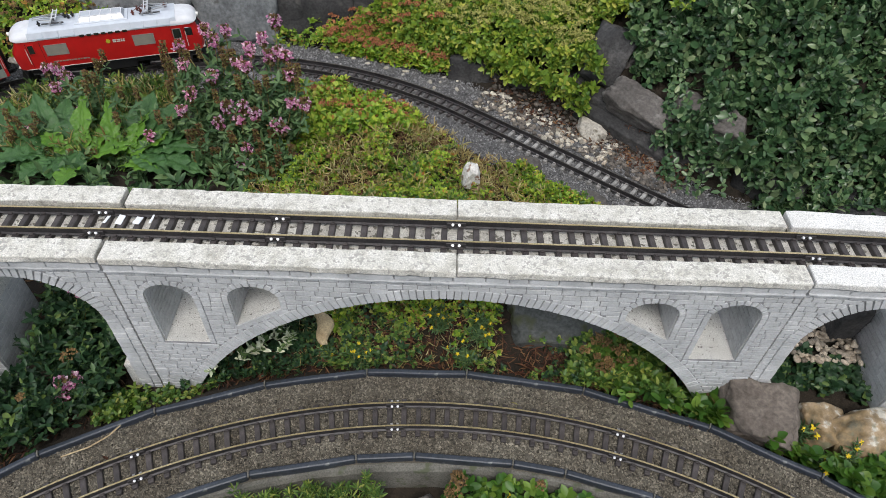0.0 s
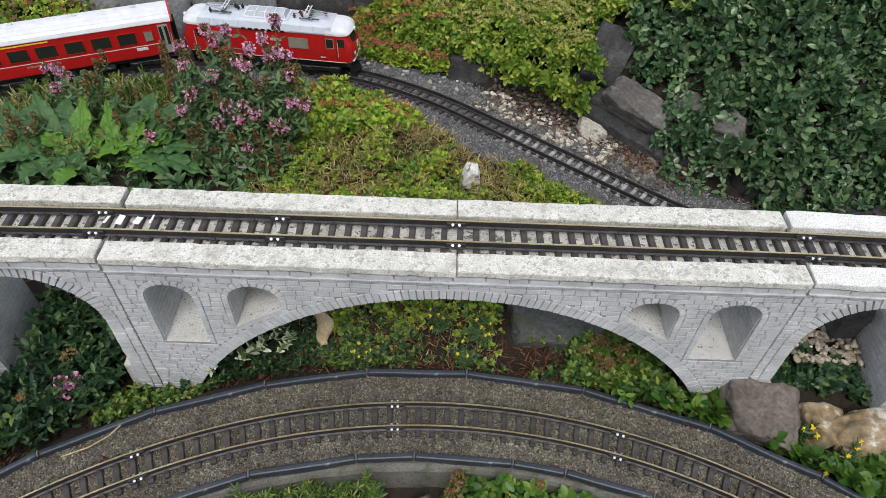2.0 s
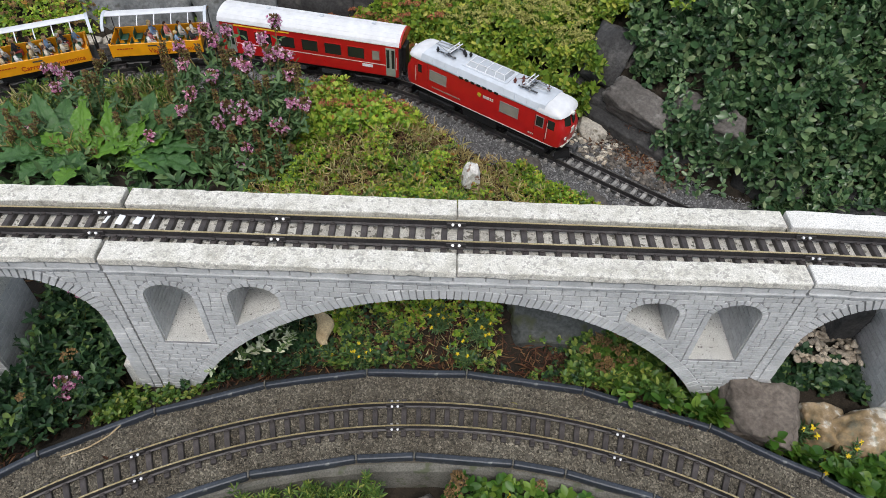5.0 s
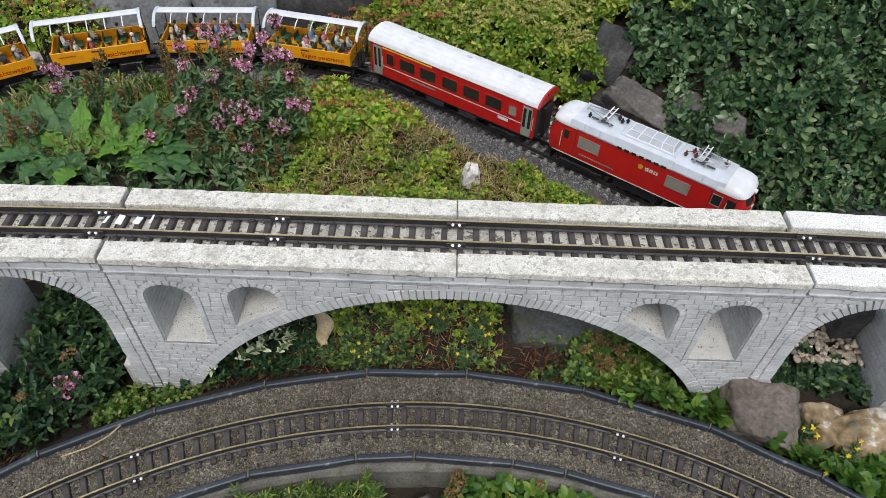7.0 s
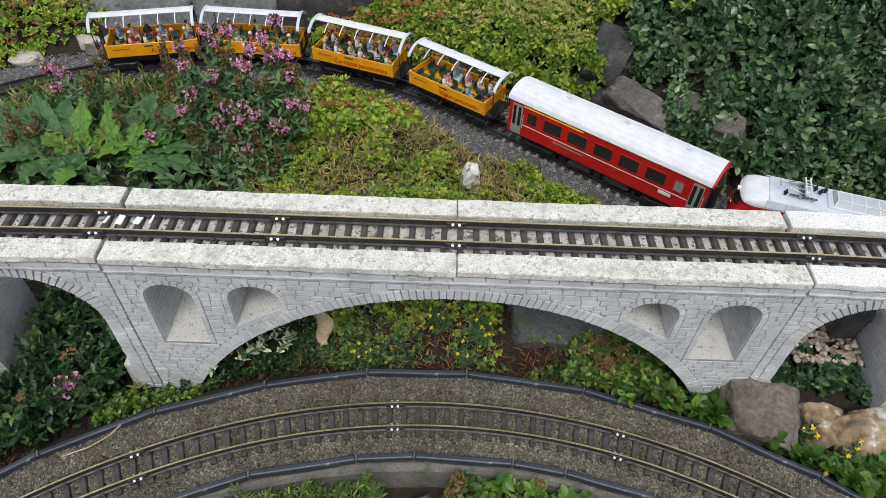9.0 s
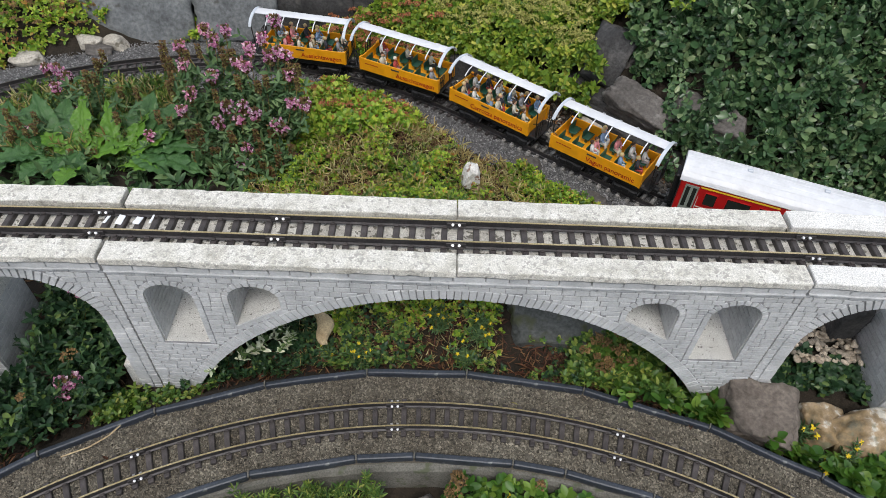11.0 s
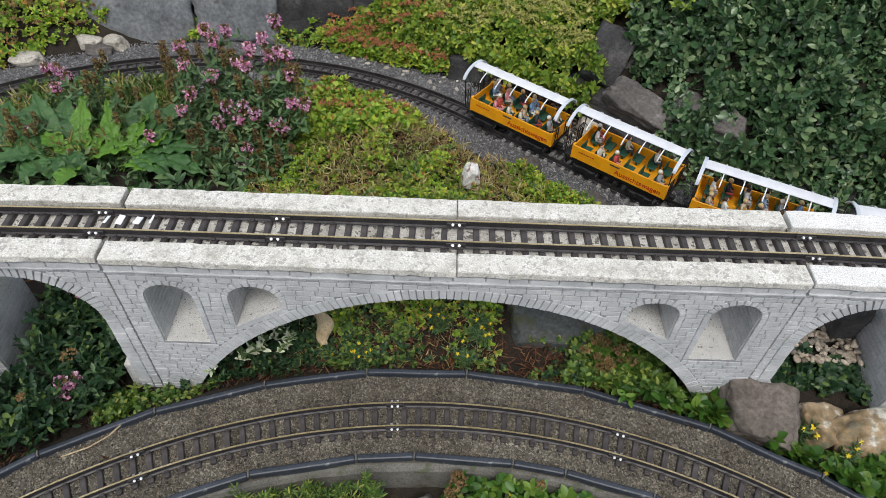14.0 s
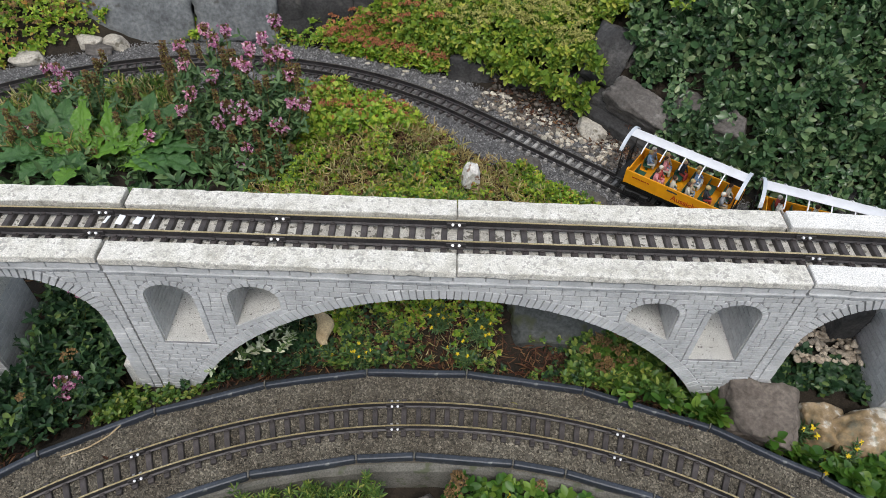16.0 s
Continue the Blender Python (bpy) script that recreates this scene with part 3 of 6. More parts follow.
def rough_block(x0, x1, y0, y1, z0, z1):
    b = box(x0, x1, y0, y1, z0, z1, 0.003, seg=2)
    for v in b.verts:
        v.co.x += noise.noise(v.co * 30) * 0.002
    return b


def main_low_x(z):
    d = 1 - ((z - ARCH_Z) / (ARCH_B + 0.024)) ** 2
    return (-(ARCH_A + 0.024) * math.sqrt(d), (ARCH_A + 0.024) * math.sqrt(d)) if d > 0 else None


def main_arch_points():
    """Points at even steps along the arch."""
    lim = math.acos(0.17 / ARCH_B)
    fine = [(ARCH_A * math.sin(lim * i / 400), ARCH_Z + ARCH_B * math.cos(lim * i / 400)) for i in range(-400, 401)]
    out, gone = [fine[0]], 0.0
    for p, q in zip(fine, fine[1:]):
        gone += math.hypot(q[0] - p[0], q[1] - p[1])
        if gone > 0.0122:
            out.append(q)
            gone = 0.0
    return out


def viaduct():
    rng = random.Random(11)
    module("viaduct_span", "grey cast masonry viaduct span with one wide arch", -HALF, HALF, lambda x: max(-0.12, arch_z(x)), main_low_x, HOLES, None,
           main_arch_points(), (-HALF, 0.0, HALF), rng, 300)
    # approach spans at both ends: narrower arches on stout piers
    for side, bend in ((-1, LEFT_BEND), (1, RIGHT_BEND)):
        ac, ar, az = side * 0.171, 0.124, 0.171
        x0, x1 = (0.006, 0.335) if side > 0 else (-0.40, -0.006)
        low = lambda x: az + math.sqrt(max(0, ar * ar - (x - ac) ** 2)) if abs(x - ac) < ar - 0.0005 else -0.12

        def low_x(z, ac=ac, ar=ar, az=az):
            r = ar + 0.024
            if z < az:
                return (ac - r, ac + r)
            d = r * r - (z - az) ** 2
            return (ac - math.sqrt(d), ac + math.sqrt(d)) if d > 0 else None
        pts = [(ac - ar, -0.11 + 0.281 * i / 18) for i in range(18)] + [(ac - ar * math.cos(radians(a)), az + ar * math.sin(radians(a))) for a in range(0, 181, 5)]
        pts += [(ac + ar, az - 0.281 * (i + 1) / 18) for i in range(18)]
        m = pose(side * HALF, 0.003, 0.0, 0, 0, math.degrees(bend))
        span = module("viaduct_approach", "grey cast masonry viaduct approach with a narrow arch", x0, x1, low, low_x, [], m, pts, (x0, x1), rng, 110)
        part("plinth", rough_block(min(side * 0.008, side * 0.066), max(side * 0.008, side * 0.066), -0.0765, 0.0765, -0.12, 0.028), PORES, span, "smooth cast plinth at the foot of the pier")


viaduct()


# ---- rocks ----
SLATE = mottled("grey_slate", [(0.25, (0.07, 0.075, 0.08)), (0.5, (0.165, 0.175, 0.18)), (0.75, (0.29, 0.295, 0.29))], 9, 90, 0.85, 0.003, spots=(30, 0.66, 0.80, (0.07, 0.068, 0.06)), vary=0.12)
DARKROCK = mottled("dark_basalt", [(0.25, (0.015, 0.015, 0.016)), (0.5, (0.042, 0.041, 0.041)), (0.75, (0.11, 0.106, 0.103))], 9, 140, 0.88, 0.003, spots=(24, 0.62, 0.95, (0.15, 0.145, 0.13)), vary=0.12)
BROWNROCK = mottled("brown_sandstone", [(0.28, (0.07, 0.056, 0.045)), (0.5, (0.15, 0.125, 0.105)), (0.72, (0.25, 0.215, 0.185))], 13, 110, 0.85, 0.004, spots=(26, 0.57, 0.75, (0.085, 0.07, 0.055)))
GREYROCK = mottled("grey_brown_rock", [(0.28, (0.045, 0.040, 0.036)), (0.5, (0.12, 0.108, 0.098)), (0.75, (0.26, 0.245, 0.23))], 9, 120, 0.85, 0.004, spots=(18, 0.58, 0.85, (0.32, 0.30, 0.28)))
MOSSY = mottled("mossy_slate", [(0.25, (0.045, 0.05, 0.045)), (0.5, (0.095, 0.10, 0.095)), (0.75, (0.16, 0.165, 0.155))], 12, 130, 0.9, 0.003, spots=(22, 0.52, 0.66, (0.06, 0.065, 0.025)))
OCHRE = mottled("ochre_quartz_rock", [(0.32, (0.10, 0.088, 0.055)), (0.44, (0.24, 0.165, 0.08)), (0.52, (0.32, 0.24, 0.15)), (0.56, (0.50, 0.47, 0.40))], 17, 60, 0.7, 0.005, spots=(40, 0.6, 0.7, (0.16, 0.15, 0.09)))
PALE = mottled("pale_limestone", [(0.3, (0.36, 0.33, 0.28)), (0.7, (0.58, 0.54, 0.47))], 14, 180, 0.85, 0.002, spots=(45, 0.6, 0.68, (0.2, 0.18, 0.14)))
QUARTZ = mottled("white_quartz", [(0.3, (0.55, 0.52, 0.48)), (0.7, (0.78, 0.77, 0.74))], 30, 200, 0.6, 0.001, spots=(60, 0.58, 0.64, (0.25, 0.16, 0.12)))


def rock(name, label, mat, at, size, seed, turn=(0, 0, 0), planes=13, rough=0.05, squareness=0.0):
    """A broken stone: a ball cut by flat planes, with chipped relief."""
    rng = random.Random(seed)
    b = bmesh.new()
    bmesh.ops.create_icosphere(b, subdivisions=5, radius=1)
    cuts = [(Vector(n), 1.0) for n in ((1, 0, 0), (-1, 0, 0), (0, 1, 0), (0, -1, 0), (0, 0, 1), (0, 0, -1))]
    cuts = [(n + Vector((rng.uniform(-.3, .3), rng.uniform(-.3, .3), rng.uniform(-.3, .3))) * (1 - squareness), 0.86) for n, _ in cuts]
    for i in range(planes):
        n = Vector((rng.gauss(0, 1), rng.gauss(0, 1), rng.gauss(0, 1)))
        cuts.append((n, rng.uniform(0.85, 1.1) + squareness * 0.25))
    cuts = [(n.normalized(), h) for n, h in cuts]
    off = Vector((seed * 1.7, seed * 0.9, seed * 2.3))
    for v in b.verts:
        d = v.co.normalized()
        r = 9
        for n, h in cuts:
            k = d.dot(n)
            if k > 0.05:
                r = min(r, h / k)
        r = min(r, 1.55)
        p = d * r
        r += rough * noise.fractal(p * 2.2 + off, 0.9, 2.1, 5) - 0.35 * rough * abs(noise.noise(Vector((p.x * 2.5, p.y * 2.5, p.z * 8)) + off))
        v.co = d * r
    bmesh.ops.scale(b, vec=Vector(size) / 2, verts=b.verts)
    me = bpy.data.meshes.new(name)
    b.to_mesh(me)
    b.free()
    me.materials.append(mat)
    me.polygons.foreach_set("use_smooth", [True] * len(me.polygons))
    ob = new(name, me)
    ob.matrix_world = pose(*at, *turn)
    return tagged(ob, label, "rock", "garden rocks")


def rocks():
    slab = "large dark grey slate block behind the garden line"
    rock("slate_block", slab, SLATE, (-1.03, 1.30, 0.11), (0.42, 0.26, 0.40), 3, (-16, 2, 4), 3, 0.07, 0.85)
    rock("slate_block", slab, SLATE, (-0.71, 1.325, 0.12), (0.32, 0.26, 0.38), 8, (-18, -3, -3), 3, 0.08, 0.82)
    rock("slate_block", slab, DARKROCK, (-0.455, 1.335, 0.13), (0.30, 0.26, 0.34), 5, (-10, 2, -4), 4, 0.06, 0.75)
    rock("slate_block", slab, DARKROCK, (-0.235, 1.325, 0.13), (0.22, 0.24, 0.33), 12, (-10, -12, -12), 4, 0.04, 0.7)
    low = "pale broken stone beside the curved track"
    rock("field_stone", low, PALE, (-1.16, 1.115, 0.018), (0.08, 0.06, 0.055), 4, (0, 10, 20))
    rock("field_stone", low, PALE, (-1.09, 1.13, 0.016), (0.08, 0.06, 0.05), 14, (10, -10, -20))
    rock("field_stone", low, GREYROCK, (-1.13, 1.09, 0.01), (0.09, 0.05, 0.045), 24, (0, 5, 5))
    rock("field_stone", low, PALE, (-1.32, 1.02, 0.012), (0.10, 0.07, 0.05), 34, (0, 5, 25))
    rock("field_stone", low, PALE, (-0.19, 1.235, 0.10), (0.03, 0.03, 0.07), 44, (0, 15, 0))
    # the bank under the yellow-green stonecrop
    bank = "dark basalt boulder holding the planted bank"
    rock("basalt_boulder", bank, DARKROCK, (0.075, 1.04, 0.02), (0.22, 0.12, 0.13), 6, (0, 0, -18), 9, 0.04, 0.5)
    rock("basalt_boulder", bank, DARKROCK, (0.245, 0.96, 0.025), (0.22, 0.12, 0.14), 7, (0, 5, -30), 9, 0.04, 0.5)
    rock("basalt_boulder", bank, DARKROCK, (0.40, 0.865, 0.035), (0.22, 0.14, 0.15), 9, (0, 0, -36), 9, 0.04, 0.5)
    rock("basalt_boulder", "long dark boulder lying under a brown one", DARKROCK, (0.500, 0.745, 0.015), (0.36, 0.12, 0.12), 10, (14, 4, -38), 8, 0.04, 0.5)
    rock("boulder", "brown-grey angular boulder leaning on the bank", GREYROCK, (0.512, 0.748, 0.098), (0.24, 0.10, 0.11), 11, (26, 16, -33), 9, 0.13, 0.3)
    rock("basalt_slab", "upright dark basalt slab in the planted bank", DARKROCK, (0.428, 0.905, 0.165), (0.125, 0.09, 0.19), 13, (-24, 16, -26), 9, 0.07, 0.35)
    rock("boulder", "grey boulder half hidden by creeping leaves", GREYROCK, (0.522, 0.905, 0.150), (0.09, 0.08, 0.19), 15, (-24, 16, -20), 6, 0.04, 0.5)
    rock("boulder", "grey boulder half hidden by creeping leaves", GREYROCK, (0.562, 1.04, 0.25), (0.08, 0.09, 0.10), 16, (-10, 4, -4), 9, 0.04, 0.3)
    rock("boulder", "grey boulder with a lichen-pale top", GREYROCK, (0.712, 0.640, 0.112), (0.11, 0.10, 0.12), 17, (12, -4, -30), 9, 0.05, 0.3)
    rock("boulder", "grey boulder half hidden by creeping leaves", GREYROCK, (0.632, 0.72, 0.115), (0.09, 0.08, 0.11), 18, (10, -6, -30), 10, 0.05, 0.3)
    rock("basalt_boulder", bank, DARKROCK, (0.655, 0.635, 0.02), (0.18, 0.10, 0.09), 19, (0, 0, -36), 9, 0.04, 0.5)
    rock("basalt_boulder", bank, DARKROCK, (0.82, 0.525, 0.04), (0.20, 0.12, 0.10), 29, (0, 0, -36), 9, 0.04, 0.5)
    rock("basalt_boulder", bank, DARKROCK, (1.0, 0.40, 0.04), (0.22, 0.12, 0.10), 39, (0, 0, -36), 9, 0.04, 0.5)
    rock("field_stone", "pale yellowish limestone beside the track", PALE, (0.395, 0.755, 0.02), (0.10, 0.07, 0.06), 20, (0, 8, -24), 12, 0.08)
    rock("quartz_stone", "white quartz stone in the stonecrop bed", QUARTZ, (0.045, 0.47, 0.075), (0.045, 0.04, 0.075), 21, (0, 10, 10), 10, 0.1)
    rock("field_stone", "small tan stone in the stonecrop bed", OCHRE, (0.066, 0.44, 0.055), (0.04, 0.03, 0.03), 22)
    rock("field_stone", "flat grey stone in the stonecrop bed", GREYROCK, (0.20, 0.60, 0.012), (0.08, 0.06, 0.03), 23, (0, 0, -30))
    rock("field_stone", "flat grey stone beside the track", GREYROCK, (0.36, 0.47, 0.01), (0.09, 0.05, 0.03), 25, (0, 0, -30))
    # below and beside the viaduct
    rock("slate_slab", "mossy dark slate slab lying under the viaduct arch", MOSSY, (0.245, 0.085, 0.0), (0.27, 0.15, 0.09), 26, (20, 0, -4), 5, 0.07, 0.6)
    rock("boulder", "brown sandstone boulder against the viaduct pier", BROWNROCK, (0.604, -0.118, 0.0), (0.165, 0.14, 0.125), 27, (18, 8, -10), 8, 0.10, 0.25)
    rock("ochre_boulder", "ochre and white quartz boulder by the lower line", OCHRE, (0.825, -0.150, -0.03), (0.20, 0.12, 0.12), 28, (24, -6, 12), 9, 0.12, 0.25)
    rock("ochre_boulder", "ochre and white quartz boulder by the lower line", OCHRE, (0.735, -0.125, -0.03), (0.10, 0.10, 0.10), 48, (14, 14, 20), 8, 0.07, 0.2)
    rock("boulder", "grey rounded boulder below the concrete wall", GREYROCK, (-0.045, -0.315, -0.10), (0.09, 0.10, 0.12), 30, (10, 0, 20), 10, 0.04, 0.1)
    rock("basalt_slab", "dark rough slab standing behind the approach arch", DARKROCK, (0.845, 0.14, 0.05), (0.07, 0.20, 0.16), 31, (0, 0, -8), 7, 0.03, 0.6)


rocks()


# ---- leaves ----
LEAF = np.array([(0, 0, 0), (0.36, 0.5, 0.03), (0.36, -0.5, 0.03), (0.36, 0, -0.07), (0.74, 0.36, 0.02), (0.74, -0.36, 0.02), (0.74, 0, -0.06), (1, 0, -0.08)])
TRI = np.array([(0, 3, 1), (0, 2, 3), (1, 6, 4), (1, 3, 6), (3, 5, 6), (3, 2, 5), (4, 6, 7), (6, 5, 7)])


# a rounder leaf for the plants close by
LEAF_FINE = np.array([(0, 0, 0), (0.13, 0.30, 0.02), (0.13, -0.30, 0.02), (0.13, 0, -0.03), (0.38, 0.5, 0.04), (0.38, -0.5, 0.04), (0.38, 0, -0.06), (0.68, 0.46, 0.03), (0.68, -0.46, 0.03), (0.68, 0, -0.06),
                      (0.90, 0.24, -0.01), (0.90, -0.24, -0.01), (0.90, 0, -0.06), (1, 0, -0.07)])
TRI_FINE = np.array([(0, 3, 1), (0, 2, 3), (1, 6, 4), (1, 3, 6), (3, 5, 6), (3, 2, 5), (4, 9, 7), (4, 6, 9), (6, 8, 9), (6, 5, 8), (7, 12, 10), (7, 9, 12), (9, 11, 12), (9, 8, 11), (10, 12, 13), (12, 11, 13)])


def unit(v):
    return v / np.maximum(1e-9, np.linalg.norm(v, axis=-1, keepdims=True))


def leaf_cloud(name, base, axis, up, length, width, mat, rng, wide=0.36):
    """Leaves from base points along axis, their faces turned to up."""
    n = len(base)
    axis = unit(axis)
    side = unit(np.cross(up, axis))
    nrm = np.cross(axis, side)
    roll = rng.normal(0, 0.35, (n, 1))
    side, nrm = side * np.cos(roll) + nrm * np.sin(roll), nrm * np.cos(roll) - side * np.sin(roll)
    fine = wide > 0.4
    t = (LEAF_FINE if fine else LEAF).copy()
    if not fine:
        t[[1, 2, 3], 0] = wide
    curl = rng.uniform(-0.25, 0.1, (n, 1))
    L, W = length[:, None], width[:, None]
    lift = t[None, :, 2] + curl * (t[None, :, 0] ** 2)
    v = base[:, None] + axis[:, None] * (t[None, :, 0] * L)[..., None] + side[:, None] * (t[None, :, 1] * W)[..., None] + nrm[:, None] * (lift * L)[..., None]
    f = (TRI_FINE if fine else TRI)[None] + len(t) * np.arange(n)[:, None, None]
    return fast_mesh(name, v.reshape(-1, 3), f.reshape(-1, 3), mat, True)


def tufts(name, spots, normals, k, size, slim, mat, seed, lo=25, hi=85, stem=0.0, wide=0.36):
    """k leaves round each spot, opening lo to hi degrees from its normal."""
    rng = np.random.default_rng(seed)
    spots, normals = np.asarray(spots, float), unit(np.asarray(normals, float))
    n = len(spots)
    a = unit(np.cross(normals, np.array([0.31, 0.2, 0.93])))
    b = np.cross(normals, a)
    j = np.arange(k)
    az = j[None] * 2.39996 + rng.uniform(0, 6.28, (n, 1)) + rng.normal(0, 0.25, (n, k))
    el = np.radians(lo + (hi - lo) * (1 - j[None] / max(1, k - 1)) + rng.normal(0, 9, (n, k)))
    ax = normals[:, None] * np.cos(el)[..., None] + (a[:, None] * np.cos(az)[..., None] + b[:, None] * np.sin(az)[..., None]) * np.sin(el)[..., None]
    base = spots[:, None] + normals[:, None] * (stem * j[None] / k)[..., None]
    L = rng.uniform(size[0], size[1], (n, 1)) * rng.uniform(0.75, 1.1, (n, k))
    W = L * slim * rng.uniform(0.85, 1.15, (n, k))
    up = np.repeat(normals[:, None], k, 1) + rng.normal(0, 0.15, (n, k, 3))
    return leaf_cloud(name, base.reshape(-1, 3), ax.reshape(-1, 3), up.reshape(-1, 3), L.ravel(), W.ravel(), mat, rng, wide)


def inside(x, y, poly):
    hit = False
    for (x0, y0), (x1, y1) in zip(poly, poly[1:] + poly[:1]):
        if (y0 > y) != (y1 > y) and x < x0 + (y - y0) * (x1 - x0) / (y1 - y0):
            hit = not hit
    return hit


def slope_normal(x, y):
    e = 0.03
    return Vector((height(x - e, y) - height(x + e, y), height(x, y - e) - height(x, y + e), 2 * e)).normalized()


def bed(poly, count, lift, rng, keep=None, lump=0.03, wild=0.35):
    """Spots and directions of growth over a bed; lift: lowest and highest above the soil."""
    xs, ys = [p[0] for p in poly], [p[1] for p in poly]
    spots, normals = [], []
    tries = 0
    while len(spots) < count and tries < count * 40:
        tries += 1
        x, y = rng.uniform(min(xs), max(xs)), rng.uniform(min(ys), max(ys))
        if not inside(x, y, poly) or (keep and not keep(x, y)):
            continue
        n = slope_normal(x, y)
        bulge = noise.noise(Vector((x * 11, y * 11, 5.5))) * lump + noise.noise(Vector((x * 30, y * 30, 2.5))) * lump * 0.4
        z = height(x, y) + rng.uniform(*lift) + bulge * 0.8
        spots.append((x, y, z))
        normals.append((n.x + rng.gauss(0, wild), n.y + rng.gauss(0, wild) - 0.15, n.z + 0.25))
    return spots, normals


def flower_domes(name, spots, mat, grains, r, grain, seed):
    """Flat-topped heads of many small buds."""
    rng = random.Random(seed)
    pts = []
    for x, y, z in spots:
        q = r * rng.uniform(0.7, 1.3)
        for i in range(grains):
            a, d = rng.uniform(0, 6.28), q * math.sqrt(rng.random())
            pts.append((x + d * math.cos(a), y + d * math.sin(a), z + q * 0.35 * (1 - (d / q) ** 2) + rng.uniform(-.001, .001)))
    return stones_mesh(name, pts, mat, grain * 0.7, grain * 1.3, 1.0)


LIME = leafy("lime_stonecrop_leaf", [(0, (0.11, 0.23, 0.025)), (0.5, (0.26, 0.40, 0.04)), (0.85, (0.44, 0.52, 0.075)), (0.95, (0.42, 0.28, 0.07)), (1, (0.42, 0.16, 0.06))])
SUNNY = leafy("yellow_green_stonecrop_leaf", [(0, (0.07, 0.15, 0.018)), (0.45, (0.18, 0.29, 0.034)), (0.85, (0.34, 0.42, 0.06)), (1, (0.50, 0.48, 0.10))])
BRIGHT = leafy("fresh_green_leaf", [(0, (0.035, 0.10, 0.016)), (0.6, (0.075, 0.17, 0.024)), (1, (0.15, 0.24, 0.04))], 0.4)
DEEP = leafy("glossy_dark_leaf", [(0, (0.026, 0.066, 0.028)), (0.5, (0.070, 0.138, 0.060)), (0.85, (0.135, 0.215, 0.097)), (1, (0.25, 0.31, 0.17))], 0.28, 0.15)
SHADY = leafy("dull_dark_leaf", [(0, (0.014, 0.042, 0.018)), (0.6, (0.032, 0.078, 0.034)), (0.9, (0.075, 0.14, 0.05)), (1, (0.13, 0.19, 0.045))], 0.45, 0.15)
BLUISH = leafy("bluish_green_leaf", [(0, (0.05, 0.11, 0.044)), (0.6, (0.105, 0.19, 0.078)), (1, (0.18, 0.27, 0.115))], 0.5, 0.2)
MID = leafy("mid_green_leaf", [(0, (0.045, 0.105, 0.024)), (0.5, (0.105, 0.19, 0.038)), (0.85, (0.22, 0.30, 0.06)), (1, (0.36, 0.36, 0.10))], 0.45, 0.2)
FELT = leafy("variegated_leaf", [(0, (0.08, 0.15, 0.05)), (0.30, (0.16, 0.24, 0.09)), (0.38, (0.58, 0.62, 0.46)), (1, (0.82, 0.83, 0.70))], 0.8, 0.15)
STRAW = leafy("dry_straw", [(0, (0.28, 0.20, 0.08)), (0.6, (0.46, 0.39, 0.17)), (1, (0.64, 0.57, 0.34))], 0.8, 0.2)
RUSSET = leafy("russet_dead_leaf", [(0, (0.05, 0.02, 0.012)), (0.6, (0.12, 0.05, 0.03)), (1, (0.24, 0.14, 0.07))], 0.8, 0.15)
REDBUD = mottled("rust_red_buds", [(0.3, (0.22, 0.07, 0.03)), (0.7, (0.42, 0.17, 0.07))], 30, 300, 0.8, 0.0, vary=0.3)
TANBUD = mottled("buff_buds", [(0.3, (0.24, 0.25, 0.05)), (0.7, (0.44, 0.42, 0.13))], 30, 300, 0.8, 0.0, vary=0.3)
BROWNBUD = mottled("brown_buds", [(0.3, (0.11, 0.065, 0.025)), (0.7, (0.26, 0.16, 0.06))], 30, 300, 0.8, 0.0, vary=0.3)
YELLOWPETAL = leafy("yellow_petal", [(0, (0.75, 0.48, 0.01)), (1, (0.85, 0.68, 0.04))], 0.6, 0.2)
PINKPETAL = leafy("pink_petal", [(0, (0.50, 0.13, 0.33)), (0.45, (0.74, 0.34, 0.56)), (0.75, (0.86, 0.56, 0.72)), (1, (0.95, 0.85, 0.90))], 0.6, 0.25)
CALYX = leafy("brown_calyx", [(0, (0.085, 0.032, 0.024)), (0.4, (0.15, 0.085, 0.035)), (0.7, (0.17, 0.155, 0.045)), (1, (0.32, 0.24, 0.10))], 0.8, 0.1)


def cover(name, label, category, meshes):
    """A leaf mass nobody could count: the first mesh is the thing, the rest its parts."""
    ob = new(name, meshes[0][1])
    tagged(ob, label, category, kind="stuff")
    for pname, me in meshes[1:]:
        part(pname, me, None, ob)
    return ob


